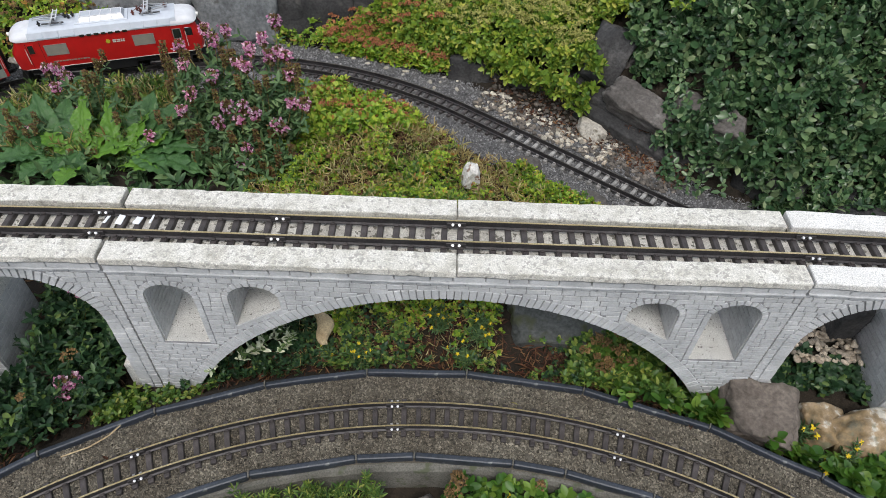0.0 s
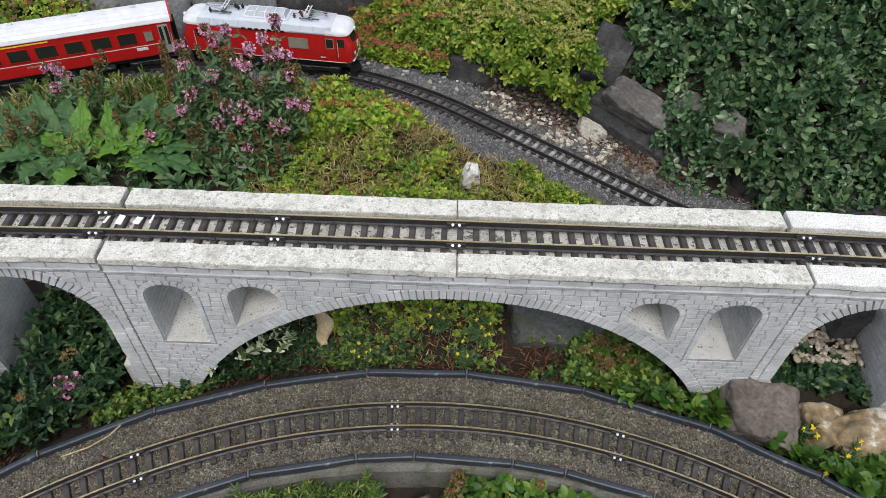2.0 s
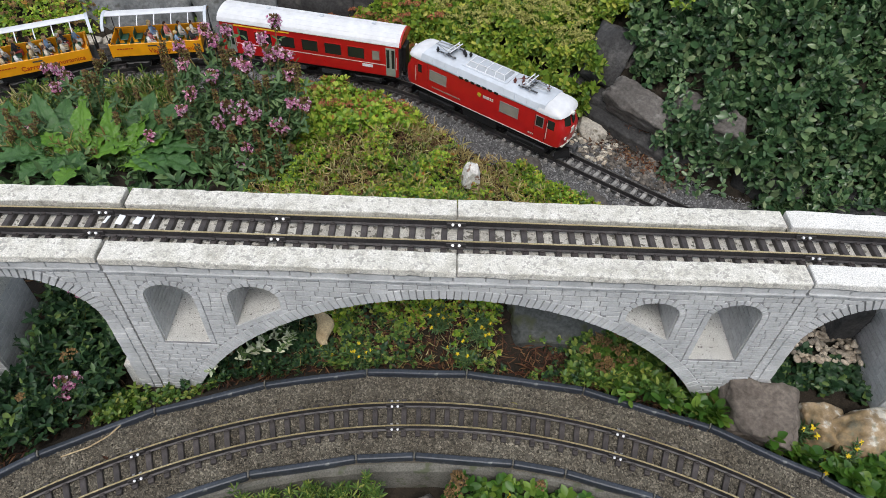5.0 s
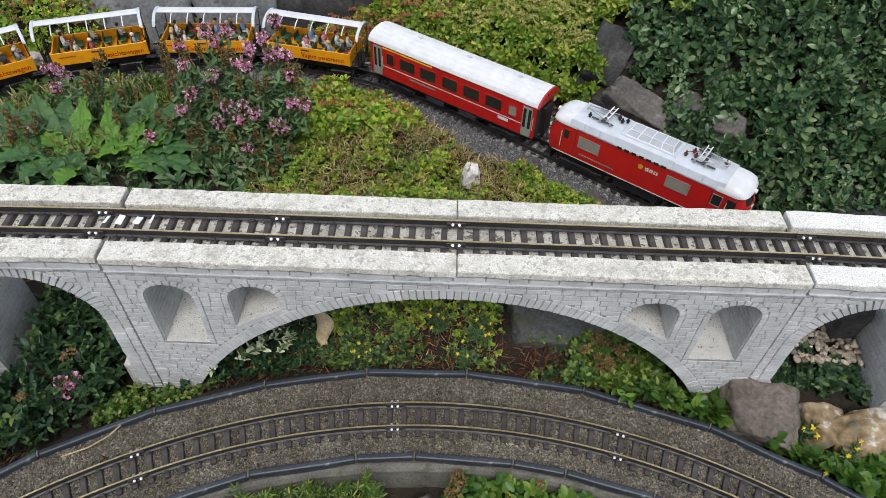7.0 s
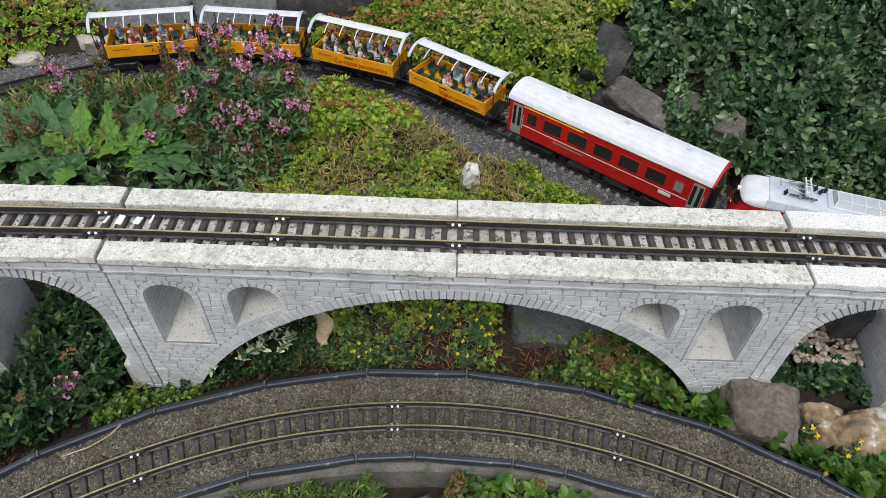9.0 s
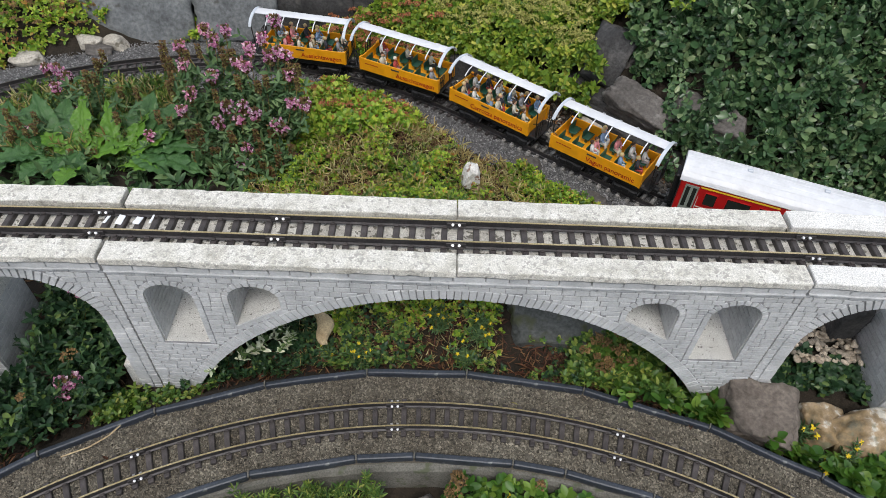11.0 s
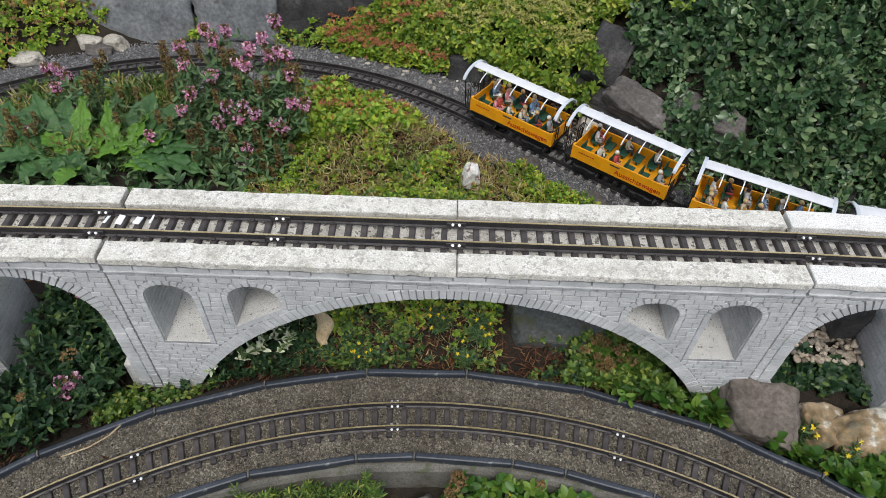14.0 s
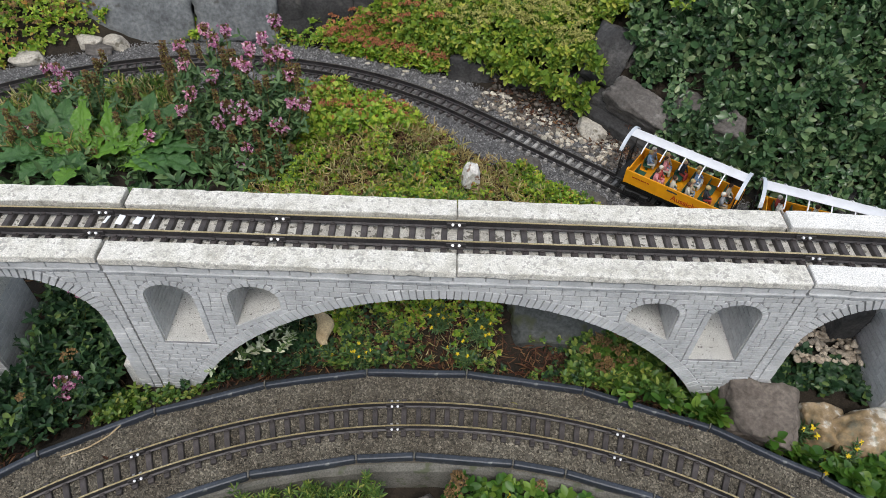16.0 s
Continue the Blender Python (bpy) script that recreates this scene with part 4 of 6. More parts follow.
def ground_covers():
    rng = random.Random(21)
    # the low stonecrop cushion between the garden line and the viaduct
    front = [(-0.50, 0.36), (-0.50, 0.90), (-0.36, 0.91), (-0.18, 0.85), (-0.08, 0.77), (0.0, 0.66), (0.05, 0.60), (0.20, 0.585), (0.33, 0.47), (0.42, 0.40), (0.40, 0.25), (-0.4, 0.25)]
    dry = lambda x, y: noise.noise(Vector((x * 6, y * 6, 8.8))) + 1.3 * math.exp(-((x - 0.0) ** 2 + (y - 0.62) ** 2) / 0.018) + 0.5 * math.exp(-((x + 0.2) ** 2 + (y - 0.62) ** 2) / 0.01)
    s, n = bed(front, 9500, (-0.005, 0.04), rng, lambda x, y: dry(x, y) < rng.uniform(0.1, 1.3) and off_line(x, y) < -0.075, 0.06, 0.5)
    s2, n2 = bed(front, 1900, (0.0, 0.045), rng, lambda x, y: dry(x, y) > rng.uniform(-0.3, 0.5) and off_line(x, y) < -0.07)
    s3, n3 = bed(front, 800, (0.0, 0.035), rng, lambda x, y: dry(x, y) > rng.uniform(0.0, 0.7) and off_line(x, y) < -0.07)
    s4, _ = bed(front, 170, (0.035, 0.06), rng, lambda x, y: off_line(x, y) < -0.1 and y > 0.7 and dry(x, y) < 0.3)
    big, nb = bed([(-0.5, 0.55), (-0.5, 0.9), (-0.36, 0.91), (-0.2, 0.86), (-0.1, 0.74), (-0.12, 0.66), (-0.3, 0.60)], 900, (0.025, 0.055), rng, None, 0.05)
    cover("stonecrop_cushion", "low yellow-green stonecrop cushion with rusty flower heads", "ground cover",
          [("leaves", tufts("leaves", s[::2] + s[1::4], n[::2] + n[1::4], 7, (0.006, 0.013), 0.6, LIME, 1)), ("green_leaves", tufts("green_leaves", s[3::4], n[3::4], 7, (0.006, 0.014), 0.5, MID, 6)), ("large_leaves", tufts("large_leaves", big, nb, 7, (0.012, 0.021), 0.6, LIME, 7, wide=0.5)),
           ("straw", tufts("straw", s2, n2, 4, (0.010, 0.032), 0.10, STRAW, 2, 5, 85)),
           ("dead_leaves", tufts("dead_leaves", s3, n3, 5, (0.008, 0.016), 0.4, RUSSET, 3, 40, 90)), ("flower_heads", flower_domes("flower_heads", s4, REDBUD, 26, 0.010, 0.0022, 4))])
    # the yellow-green mass on the bank
    bank = [(-0.28, 1.18), (-0.2, 1.12), (-0.10, 1.065), (0.0, 1.04), (0.14, 1.0), (0.28, 0.915), (0.36, 0.855), (0.41, 0.82), (0.40, 0.87), (0.37, 0.93), (0.40, 0.97), (0.50, 0.965), (0.54, 1.12), (0.62, 1.3), (0.3, 1.5), (-0.3, 1.5), (-0.24, 1.3)]
    s, n = bed(bank, 5600, (0.030, 0.088), rng, lump=0.06)
    edge, ne = [], []
    for i in range(430):
        u = rng.random()
        d = rng.uniform(0.15, 0.205)
        sarc = -0.30 + 0.60 * u
        p, q = on_line(sarc), on_line(sarc + 0.01)
        t = (q - p).normalized()
        drop = 0.5 + 0.5 * noise.noise(Vector((u * 14, 2, 2)))
        edge.append((p.x - t.y * d, p.y + t.x * d, 0.085 + rng.uniform(-0.035 * drop, 0.045)))
        ne.append((t.y * 1.0 + rng.gauss(0, .3), -t.x * 1.0 + rng.gauss(0, .3), rng.uniform(-0.3, 0.6)))
    hs, _ = bed([(-0.06, 1.12), (0.02, 1.055), (0.20, 1.0), (0.38, 0.88), (0.38, 1.0), (0.5, 1.08), (0.6, 1.3), (0.3, 1.5), (-0.1, 1.5)], 1700, (0.080, 0.112), rng, lump=0.06)
    rs, _ = bed([(-0.28, 1.16), (-0.02, 1.08), (-0.05, 1.5), (-0.28, 1.5)], 150, (0.080, 0.11), rng, lump=0.06)
    cover("bank_stonecrop", "thick yellow-green stonecrop with buff buds overhanging dark rocks", "ground cover",
          [("leaves", tufts("leaves", s, n, 7, (0.012, 0.024), 0.5, SUNNY, 11, 20, 100, wide=0.6)), ("hanging_leaves", tufts("hanging_leaves", edge, ne, 6, (0.012, 0.025), 0.56, SUNNY, 12, 20, 110, wide=0.6)),
           ("flower_heads", flower_domes("flower_heads", hs, TANBUD, 15, 0.011, 0.0024, 13)), ("red_flower_heads", flower_domes("red_flower_heads", rs, REDBUD, 30, 0.013, 0.0025, 14))])
    # the cushion on the far left and the strip below the slate blocks
    far = [(-1.09, 1.18), (-1.14, 1.15), (-1.25, 1.08), (-1.36, 0.99), (-1.46, 0.9), (-1.9, 1.1), (-1.7, 1.7), (-1.16, 1.6)]
    s, n = bed(far, 4600, (0.01, 0.05), rng, lambda x, y: off_line(x, y) > 0.14, 0.04)
    hs, _ = bed(far, 420, (0.042, 0.065), rng, lambda x, y: off_line(x, y) > 0.15, 0.04)
    cover("stonecrop_cushion", "yellow-green stonecrop cushion with brown flower heads on the bank", "ground cover",
          [("leaves", tufts("leaves", s, n, 6, (0.009, 0.018), 0.55, LIME, 15, 30, 90)), ("flower_heads", flower_domes("flower_heads", hs, BROWNBUD, 24, 0.012, 0.0026, 16))])
    strip = [(-0.60, 1.17), (-0.45, 1.155), (-0.30, 1.11), (-0.15, 1.06), (-0.06, 1.02), (0.02, 1.02), (-0.1, 1.13), (-0.25, 1.22), (-0.6, 1.21)]
    s, n = bed(strip, 1300, (0.0, 0.05), rng, lambda x, y: rng.random() < 0.25 + smooth(-0.5, -0.3, x) and off_line(x, y) > 0.085)
    hs, _ = bed(strip, 110, (0.045, 0.07), rng, lambda x, y: x > -0.42 and off_line(x, y) > 0.12)
    w, nw = bed([(-0.93, 1.16), (-0.75, 1.18), (-0.8, 1.22), (-0.95, 1.2)], 130, (0, 0.02), rng)
    cover("stonecrop_strip", "bright green stonecrop with rust-red heads under the slate blocks", "ground cover",
          [("leaves", tufts("leaves", s + w, n + nw, 6, (0.009, 0.018), 0.6, LIME, 17, 30, 90)), ("flower_heads", flower_domes("flower_heads", hs, REDBUD, 30, 0.012, 0.0024, 18))])
    # the dark creeping shrub on the right bank
    creep = [(0.575, 0.64), (0.72, 0.49), (0.9, 0.36), (1.1, 0.21), (1.4, 0.1), (1.6, 0.5), (1.45, 1.35), (0.62, 1.35), (0.46, 1.2), (0.47, 1.04), (0.495, 0.98), (0.475, 0.90), (0.485, 0.85), (0.53, 0.79)]
    clear = lambda x, y: off_line(x, y) > (0.15 if x < 0.78 else 0.115) and math.hypot((x - 0.715) / 0.06, (y - 0.61) / 0.055) > 1 and math.hypot((x - 0.525) / 0.135, (y - 0.725) / 0.07) > 1
    s, n = bed(creep, 9000, (0.0, 0.09), rng, clear, 0.12, 0.6)
    trail, nt2 = [], []
    for i in range(130):
        x, y = rng.uniform(0.56, 1.15), 0
        y = 0.821 - 0.735 * (x - 0.035) + rng.uniform(0.15, 0.42)
        p = Vector((x, y, height(x, y) + 0.07))
        d = Vector((rng.uniform(-0.9, 0.3), -1, -0.2)).normalized()
        for k in range(rng.randint(4, 8)):
            p = p + d * 0.014 + Vector((rng.gauss(0, .003), 0, 0))
            p.z = max(p.z - 0.012, height(p.x, p.y) + 0.012)
            if off_line(p.x, p.y) > 0.09:
                trail.append(tuple(p))
                nt2.append((d.x, d.y, 0.9))
    lime, nl = bed([(0.55, 0.93), (0.64, 0.86), (0.68, 0.95), (0.6, 1.02)], 36, (0.09, 0.11), rng)
    lime2, nl2 = bed([(0.5, 1.05), (0.7, 1.08), (0.72, 1.25), (0.5, 1.25)], 300, (0.08, 0.125), rng)
    rust, _ = bed([(0.5, 1.05), (0.7, 1.08), (0.72, 1.25), (0.5, 1.25)], 60, (0.12, 0.14), rng)
    cover("creeping_cotoneaster", "dense dark green creeping shrub covering the bank", "shrub",
          [("leaves", tufts("leaves", s, n, 5, (0.015, 0.032), 0.54, DEEP, 19, 20, 85, 0.014, wide=0.5)), ("trailing_shoots", tufts("trailing_shoots", trail, nt2, 3, (0.014, 0.024), 0.55, DEEP, 20, 50, 90)),
           ("lime_shoots", tufts("lime_shoots", lime + lime2, nl + nl2, 8, (0.014, 0.026), 0.46, SUNNY, 22, 30, 85)), ("flower_heads", flower_domes("flower_heads", rust, BROWNBUD, 24, 0.012, 0.0026, 96))])
    # the bed under the arch
    under = [(-0.54, -0.10), (-0.44, -0.075), (-0.30, -0.045), (-0.10, -0.03), (0.05, -0.03), (0.25, -0.08), (0.47, -0.155), (0.52, -0.09), (0.45, 0.1), (0.30, 0.30), (-0.4, 0.30), (-0.52, 0.1)]
    ok = lambda x, y: math.hypot(x - LOW_C.x, y - LOW_C.y) > LOW_R + 0.109 and not (0.11 < x < 0.37 and 0.03 < y < 0.22)
    bare = lambda x, y: math.exp(-((x - 0.15) ** 2 / 0.006 + (y - 0.0) ** 2 / 0.002)) + 0.8 * math.exp(-((x + 0.02) ** 2 + (y - 0.02) ** 2) / 0.004)
    s, n = bed(under, 5600, (0.0, 0.035), rng, lambda x, y: ok(x, y) and bare(x, y) < rng.uniform(0.2, 0.7), 0.02)
    # leaf colour carries the light: lime for highlights at the back, dark for shaded gaps
    sort = [1 if p[1] > 0.05 + 0.10 * noise.noise(Vector((p[0] * 14, p[1] * 14, 6))) and -0.27 < p[0] < 0.12 and rng.random() < 0.6 else 2 if p[0] < -0.27 or rng.random() < 0.30 else
            3 if noise.noise(Vector((p[0] * 16, p[1] * 16, 2))) > rng.uniform(-0.2, 0.5) else 0 for p in s]

    def pick(kind):
        return [p for p, k in zip(s, sort) if k == kind], [q for q, k in zip(n, sort) if k == kind]
    tw, nw = bed(under, 5600, (0.0, 0.022), rng, ok, 0.01)
    st, ns = bed(under, 900, (0.004, 0.03), rng, lambda x, y: ok(x, y) and -0.32 < x < 0.10, 0.01, 0.8)
    leafbig, nbg = bed([(0.33, -0.12), (0.28, 0.03), (0.40, 0.05), (0.45, -0.04), (0.44, -0.13)], 120, (0.02, 0.055), rng)
    buds, _ = bed([(0.24, -0.05), (0.28, 0.06), (0.38, 0.03), (0.36, -0.1)], 24, (0.06, 0.085), rng)
    s5, n5 = bed([(0.22, -0.08), (0.28, 0.06), (0.44, 0.05), (0.46, -0.14)], 330, (0.02, 0.065), rng, ok)
    cover("mixed_ground_cover", "mixed low green plants and brown litter under the viaduct", "ground cover",
          [("leaves", tufts("leaves", *pick(0), 5, (0.005, 0.012), 0.7, MID, 23, 30, 90, wide=0.5)), ("lime_leaves", tufts("lime_leaves", *pick(1), 5, (0.006, 0.013), 0.65, LIME, 93, 30, 90, wide=0.5)),
           ("dark_leaves", tufts("dark_leaves", *pick(2), 5, (0.006, 0.014), 0.55, SHADY, 94, 20, 85, wide=0.5)), ("dead_leaves", tufts("dead_leaves", *pick(3), 4, (0.005, 0.012), 0.4, RUSSET, 95, 30, 90)), ("litter", tufts("litter", tw, nw, 1, (0.012, 0.035), 0.12, RUSSET, 24, 78, 95)),
           ("straw", tufts("straw", st, ns, 2, (0.008, 0.026), 0.06, STRAW, 92, 10, 90)),
           ("sedum_leaves", tufts("sedum_leaves", s5, n5, 7, (0.011, 0.018), 0.5, MID, 25, 30, 90, wide=0.5)),
           ("large_leaves", tufts("large_leaves", leafbig, nbg, 4, (0.018, 0.032), 0.55, BRIGHT, 26, 40, 85, wide=0.5)), ("flower_heads", flower_domes("flower_heads", buds, BROWNBUD, 34, 0.011, 0.0024, 27))])
    # the thicket beyond the left pier
    left = [(-0.70, -0.17), (-0.655, -0.105), (-0.64, 0.0), (-0.65, 0.12), (-0.65, 0.3), (-1.2, 0.3), (-1.25, -0.2), (-0.92, -0.36), (-0.76, -0.26)]
    open_side = lambda x, y: x > -0.83 or y < -0.12
    okl = lambda x, y: math.hypot(x - LOW_C.x, y - LOW_C.y) > LOW_R + 0.125
    s, n = bed(left, 1300, (0.0, 0.10), rng, lambda x, y: okl(x, y) and open_side(x, y) and rng.random() < 1.25 - smooth(-0.15, -0.28, y) - smooth(-0.8, -0.95, x) * 0.5, 0.04, 0.5)
    s2, n2 = bed(left, 260, (0.03, 0.13), rng, lambda x, y: okl(x, y) and open_side(x, y), 0.04, 0.5)
    lit, nl = bed(left, 1200, (0.0, 0.01), rng, okl)
    s6, n6 = bed([(-0.68, -0.15), (-0.57, -0.10), (-0.55, -0.09), (-0.62, -0.10), (-0.72, -0.12)], 42, (-0.01, 0.008), rng, okl)
    s7, n7 = bed([(-0.68, -0.18), (-0.60, -0.145), (-0.50, -0.105), (-0.46, -0.065), (-0.50, -0.06), (-0.52, -0.085), (-0.60, -0.085), (-0.68, -0.11)], 190, (-0.002, 0.02), rng,
                 lambda x, y: math.hypot(x - LOW_C.x, y - LOW_C.y) > LOW_R + 0.108 and not (-0.60 < x < -0.515 and y > -0.082))
    hb, _ = bed(left, 20, (0.12, 0.14), rng, okl)
    cover("leafy_thicket", "dark green self-heal leaves and stonecrop beside the pier", "ground cover",
          [("leaves", tufts("leaves", s, n, 6, (0.011, 0.024), 0.44, SHADY, 28, 25, 85, 0.03, wide=0.5)), ("round_leaves", tufts("round_leaves", s2, n2, 7, (0.011, 0.019), 0.66, SHADY, 29, 30, 85, wide=0.5)),
           ("lime_leaves", tufts("lime_leaves", s6, n6, 6, (0.014, 0.028), 0.6, BRIGHT, 30, 40, 85, wide=0.5)), ("edge_leaves", tufts("edge_leaves", s7, n7, 5, (0.007, 0.016), 0.6, MID, 97, 35, 88, wide=0.5)),
           ("litter", tufts("litter", lit, nl, 2, (0.012, 0.03), 0.16, RUSSET, 31, 70, 95)), ("flower_heads", flower_domes("flower_heads", hb, BROWNBUD, 40, 0.012, 0.0026, 32))])
    # round-leaved stonecrop at the lower right
    right = [(0.50, -0.22), (0.56, -0.19), (0.66, -0.19), (0.9, -0.21), (1.1, -0.3), (0.95, -0.55), (0.75, -0.36), (0.63, -0.27)]
    okr = lambda x, y: math.hypot(x - LOW_C.x, y - LOW_C.y) > LOW_R + 0.115
    s, n = bed(right, 430, (0.0, 0.045), rng, okr, 0.02)
    c1, m1 = bed([(0.455, -0.15), (0.5, -0.17), (0.55, -0.12), (0.53, -0.06), (0.49, -0.08)], 70, (0.0, 0.05), rng, okr, 0.01)
    c2, m2 = bed([(0.64, -0.17), (0.69, -0.16), (0.71, -0.05), (0.70, 0.03), (0.66, 0.02), (0.67, -0.06)], 110, (0.0, 0.03), rng, okr, 0.01)
    c3, m3 = bed([(0.68, -0.03), (0.86, -0.06), (0.92, 0.0), (0.82, 0.01), (0.73, 0.03), (0.67, 0.05)], 150, (0.0, 0.03), rng, None, 0.02)
    buds, _ = bed([(0.5, -0.12), (0.55, -0.12), (0.55, -0.05), (0.51, -0.06)], 16, (0.045, 0.06), rng, okr)
    cover("round_leaved_stonecrop", "fleshy round-leaved green stonecrop along the edging", "ground cover",
          [("leaves", tufts("leaves", s + c1, n + m1, 7, (0.018, 0.032), 0.68, BRIGHT, 33, 35, 85, wide=0.55)), ("creeping_leaves", tufts("creeping_leaves", c2 + c3, m2 + m3, 5, (0.010, 0.019), 0.72, SHADY, 34, 45, 88, wide=0.5)),
           ("flower_heads", flower_domes("flower_heads", buds, BROWNBUD, 34, 0.010, 0.0024, 35))])
    # below the concrete wall
    b1 = [(-0.50, -0.36), (-0.30, -0.295), (-0.12, -0.275), (-0.10, -0.5), (-0.5, -0.55)]
    b2 = [(0.0, -0.275), (0.12, -0.275), (0.24, -0.30), (0.45, -0.40), (0.4, -0.6), (0.0, -0.5)]
    s, n = bed(b1, 1300, (0.02, 0.085), rng, None, 0.02)
    s2, n2 = bed(b2, 420, (0.03, 0.09), rng, None, 0.02)
    s3, n3 = bed(b2, 420, (0.0, 0.07), rng, None, 0.02)
    hb, _ = bed(b2, 60, (0.085, 0.105), rng, None, 0.02)
    cover("wall_foot_plants", "feathery and fleshy green plants at the foot of the concrete wall", "ground cover",
          [("feathery_leaves", tufts("feathery_leaves", s, n, 9, (0.009, 0.018), 0.22, MID, 36, 20, 85, 0.012)), ("leaves", tufts("leaves", s2 + s3, n2 + n3, 7, (0.013, 0.024), 0.6, BRIGHT, 37, 35, 85, wide=0.55)),
           ("flower_heads", flower_domes("flower_heads", hb, BROWNBUD, 34, 0.012, 0.0026, 38))])
    # thin weeds and dry stalks left of the self-heal
    weeds = [(-1.25, 0.68), (-1.2, 0.82), (-1.05, 0.86), (-0.80, 0.90), (-0.74, 0.72), (-0.74, 0.5), (-1.2, 0.45)]
    s, n = bed(weeds, 900, (0.0, 0.05), rng, lambda x, y: off_line(x, y) < -0.105, 0.03, 0.5)
    s2, n2 = bed(weeds, 500, (0.0, 0.05), rng, lambda x, y: off_line(x, y) < -0.1, 0.03, 0.5)
    s3, n3 = bed([(-1.2, 0.3), (-0.5, 0.3), (-0.5, 0.6), (-0.75, 0.66), (-1.2, 0.6)], 230, (0.0, 0.035), rng, None, 0.03, 0.5)
    cover("mixed_weeds", "thin weeds and dry stalks beside the garden line", "ground cover",
          [("leaves", tufts("leaves", s, n, 6, (0.012, 0.028), 0.3, MID, 39, 15, 80, 0.02)), ("straw", tufts("straw", s2, n2, 5, (0.02, 0.045), 0.07, STRAW, 40, 5, 80)),
           ("undergrowth", tufts("undergrowth", s3, n3, 6, (0.022, 0.045), 0.4, BLUISH, 41, 20, 85, 0.02))])


ground_covers()


def pebbles():
    rng = random.Random(31)
    spots, white, tan = [], [], []
    for i in range(1150):
        s = rng.uniform(-0.02, 0.62)
        d = rng.uniform(0.055, 0.21)
        p = on_line(s)
        x, y = p.x - HEADING.y * d, p.y + HEADING.x * d
        z = max(0, height(x, y)) + 0.006
        pale = s < 0.42 and d < 0.155 and rng.random() < 0.42
        (rng.choice((white, white, tan)) if pale else spots).append((x, y, z))
    for i in range(16):
        s = rng.uniform(-0.5, 0.0)
        p = on_line(s)
        q = (p - CENTRE).normalized()
        d = rng.uniform(0.06, 0.14)
        white.append((p.x + q.x * d, p.y + q.y * d, 0.004))
    PEB = mottled("cream_pebble", [(0.3, (0.36, 0.32, 0.25)), (0.7, (0.58, 0.54, 0.46))], 40, 300, 0.7, 0.0003, vary=0.42)
    BROWNPEB = mottled("brown_pebble", [(0.3, (0.07, 0.06, 0.05)), (0.7, (0.19, 0.165, 0.14))], 40, 300, 0.8, 0.0003, vary=0.6)
    round_stones("cream pebbles beside the garden line", white, PEB, 0.0042, 0.0090, 3)
    round_stones("brown and grey stones beside the garden line", spots, BROWNPEB, 0.003, 0.008, 4)
    litter = [(x + rng.gauss(0, .008), y + rng.gauss(0, .008), z + rng.uniform(0, 0.006)) for x, y, z in spots if off_line(x, y) > 0.10 and rng.random() < 0.85]
    cover("leaf_litter", "reddish-brown dead leaves lying below the dark rocks", "leaf litter",
          [("dead_leaves", tufts("dead_leaves", litter, [(0, 0, 1)] * len(litter), 3, (0.006, 0.014), 0.45, RUSSET, 77, 55, 95))])
    RIVER = mottled("tan_pebble", [(0.3, (0.22, 0.17, 0.12)), (0.7, (0.46, 0.40, 0.32))], 40, 300, 0.7, 0.0003, vary=0.6)
    round_stones("tan and buff pebbles beside the garden line", tan, RIVER, 0.004, 0.0085, 6)
    river = [(rng.uniform(0.72, 0.86), rng.uniform(0.0, 0.19)) for i in range(420)]
    round_stones("cream and tan river pebbles behind the approach arch", [(x, y, max(0, height(x, y)) + 0.006 + rng.uniform(0, 0.008)) for x, y in river], RIVER, 0.004, 0.0085, 5)


def round_stones(label, spots, mat, lo, hi, seed):
    rng = np.random.default_rng(seed)
    b = bmesh.new()
    bmesh.ops.create_icosphere(b, subdivisions=2, radius=1)
    base = np.array([tuple(v.co) for v in b.verts])
    tri = np.array([[v.index for v in f.verts] for f in b.faces])
    b.free()
    n = len(spots)
    lumps = 1 + 0.25 * np.sin(base @ rng.normal(0, 2, (3, n)) + rng.uniform(0, 6, n)).T
    v = base[None] * lumps[..., None] * rng.uniform(lo, hi, (n, 1, 1)) * np.stack([rng.uniform(0.9, 1.4, n), rng.uniform(0.7, 1, n), rng.uniform(0.5, 0.8, n)], -1)[:, None]
    a = rng.uniform(0, 6.28, (n, 1))
    v = np.stack([v[..., 0] * np.cos(a) - v[..., 1] * np.sin(a), v[..., 0] * np.sin(a) + v[..., 1] * np.cos(a), v[..., 2]], -1) + np.array(spots)[:, None]
    f = tri[None] + len(base) * np.arange(n)[:, None, None]
    ob = new("pebbles", fast_mesh("pebbles", v.reshape(-1, 3), f.reshape(-1, 3), mat, True))
    tagged(ob, label, "pebbles", kind="stuff")


pebbles()


# ---- single plants ----
def stalk(bm, a, c, r=0.0012, bow=0.01):
    a, c = Vector(a), Vector(c)
    mid = (a + c) / 2 + Vector((bow, -bow * 0.5, 0))
    rod(a, mid, r, bm, 5)
    rod(mid, c, r * 0.8, bm, 5)


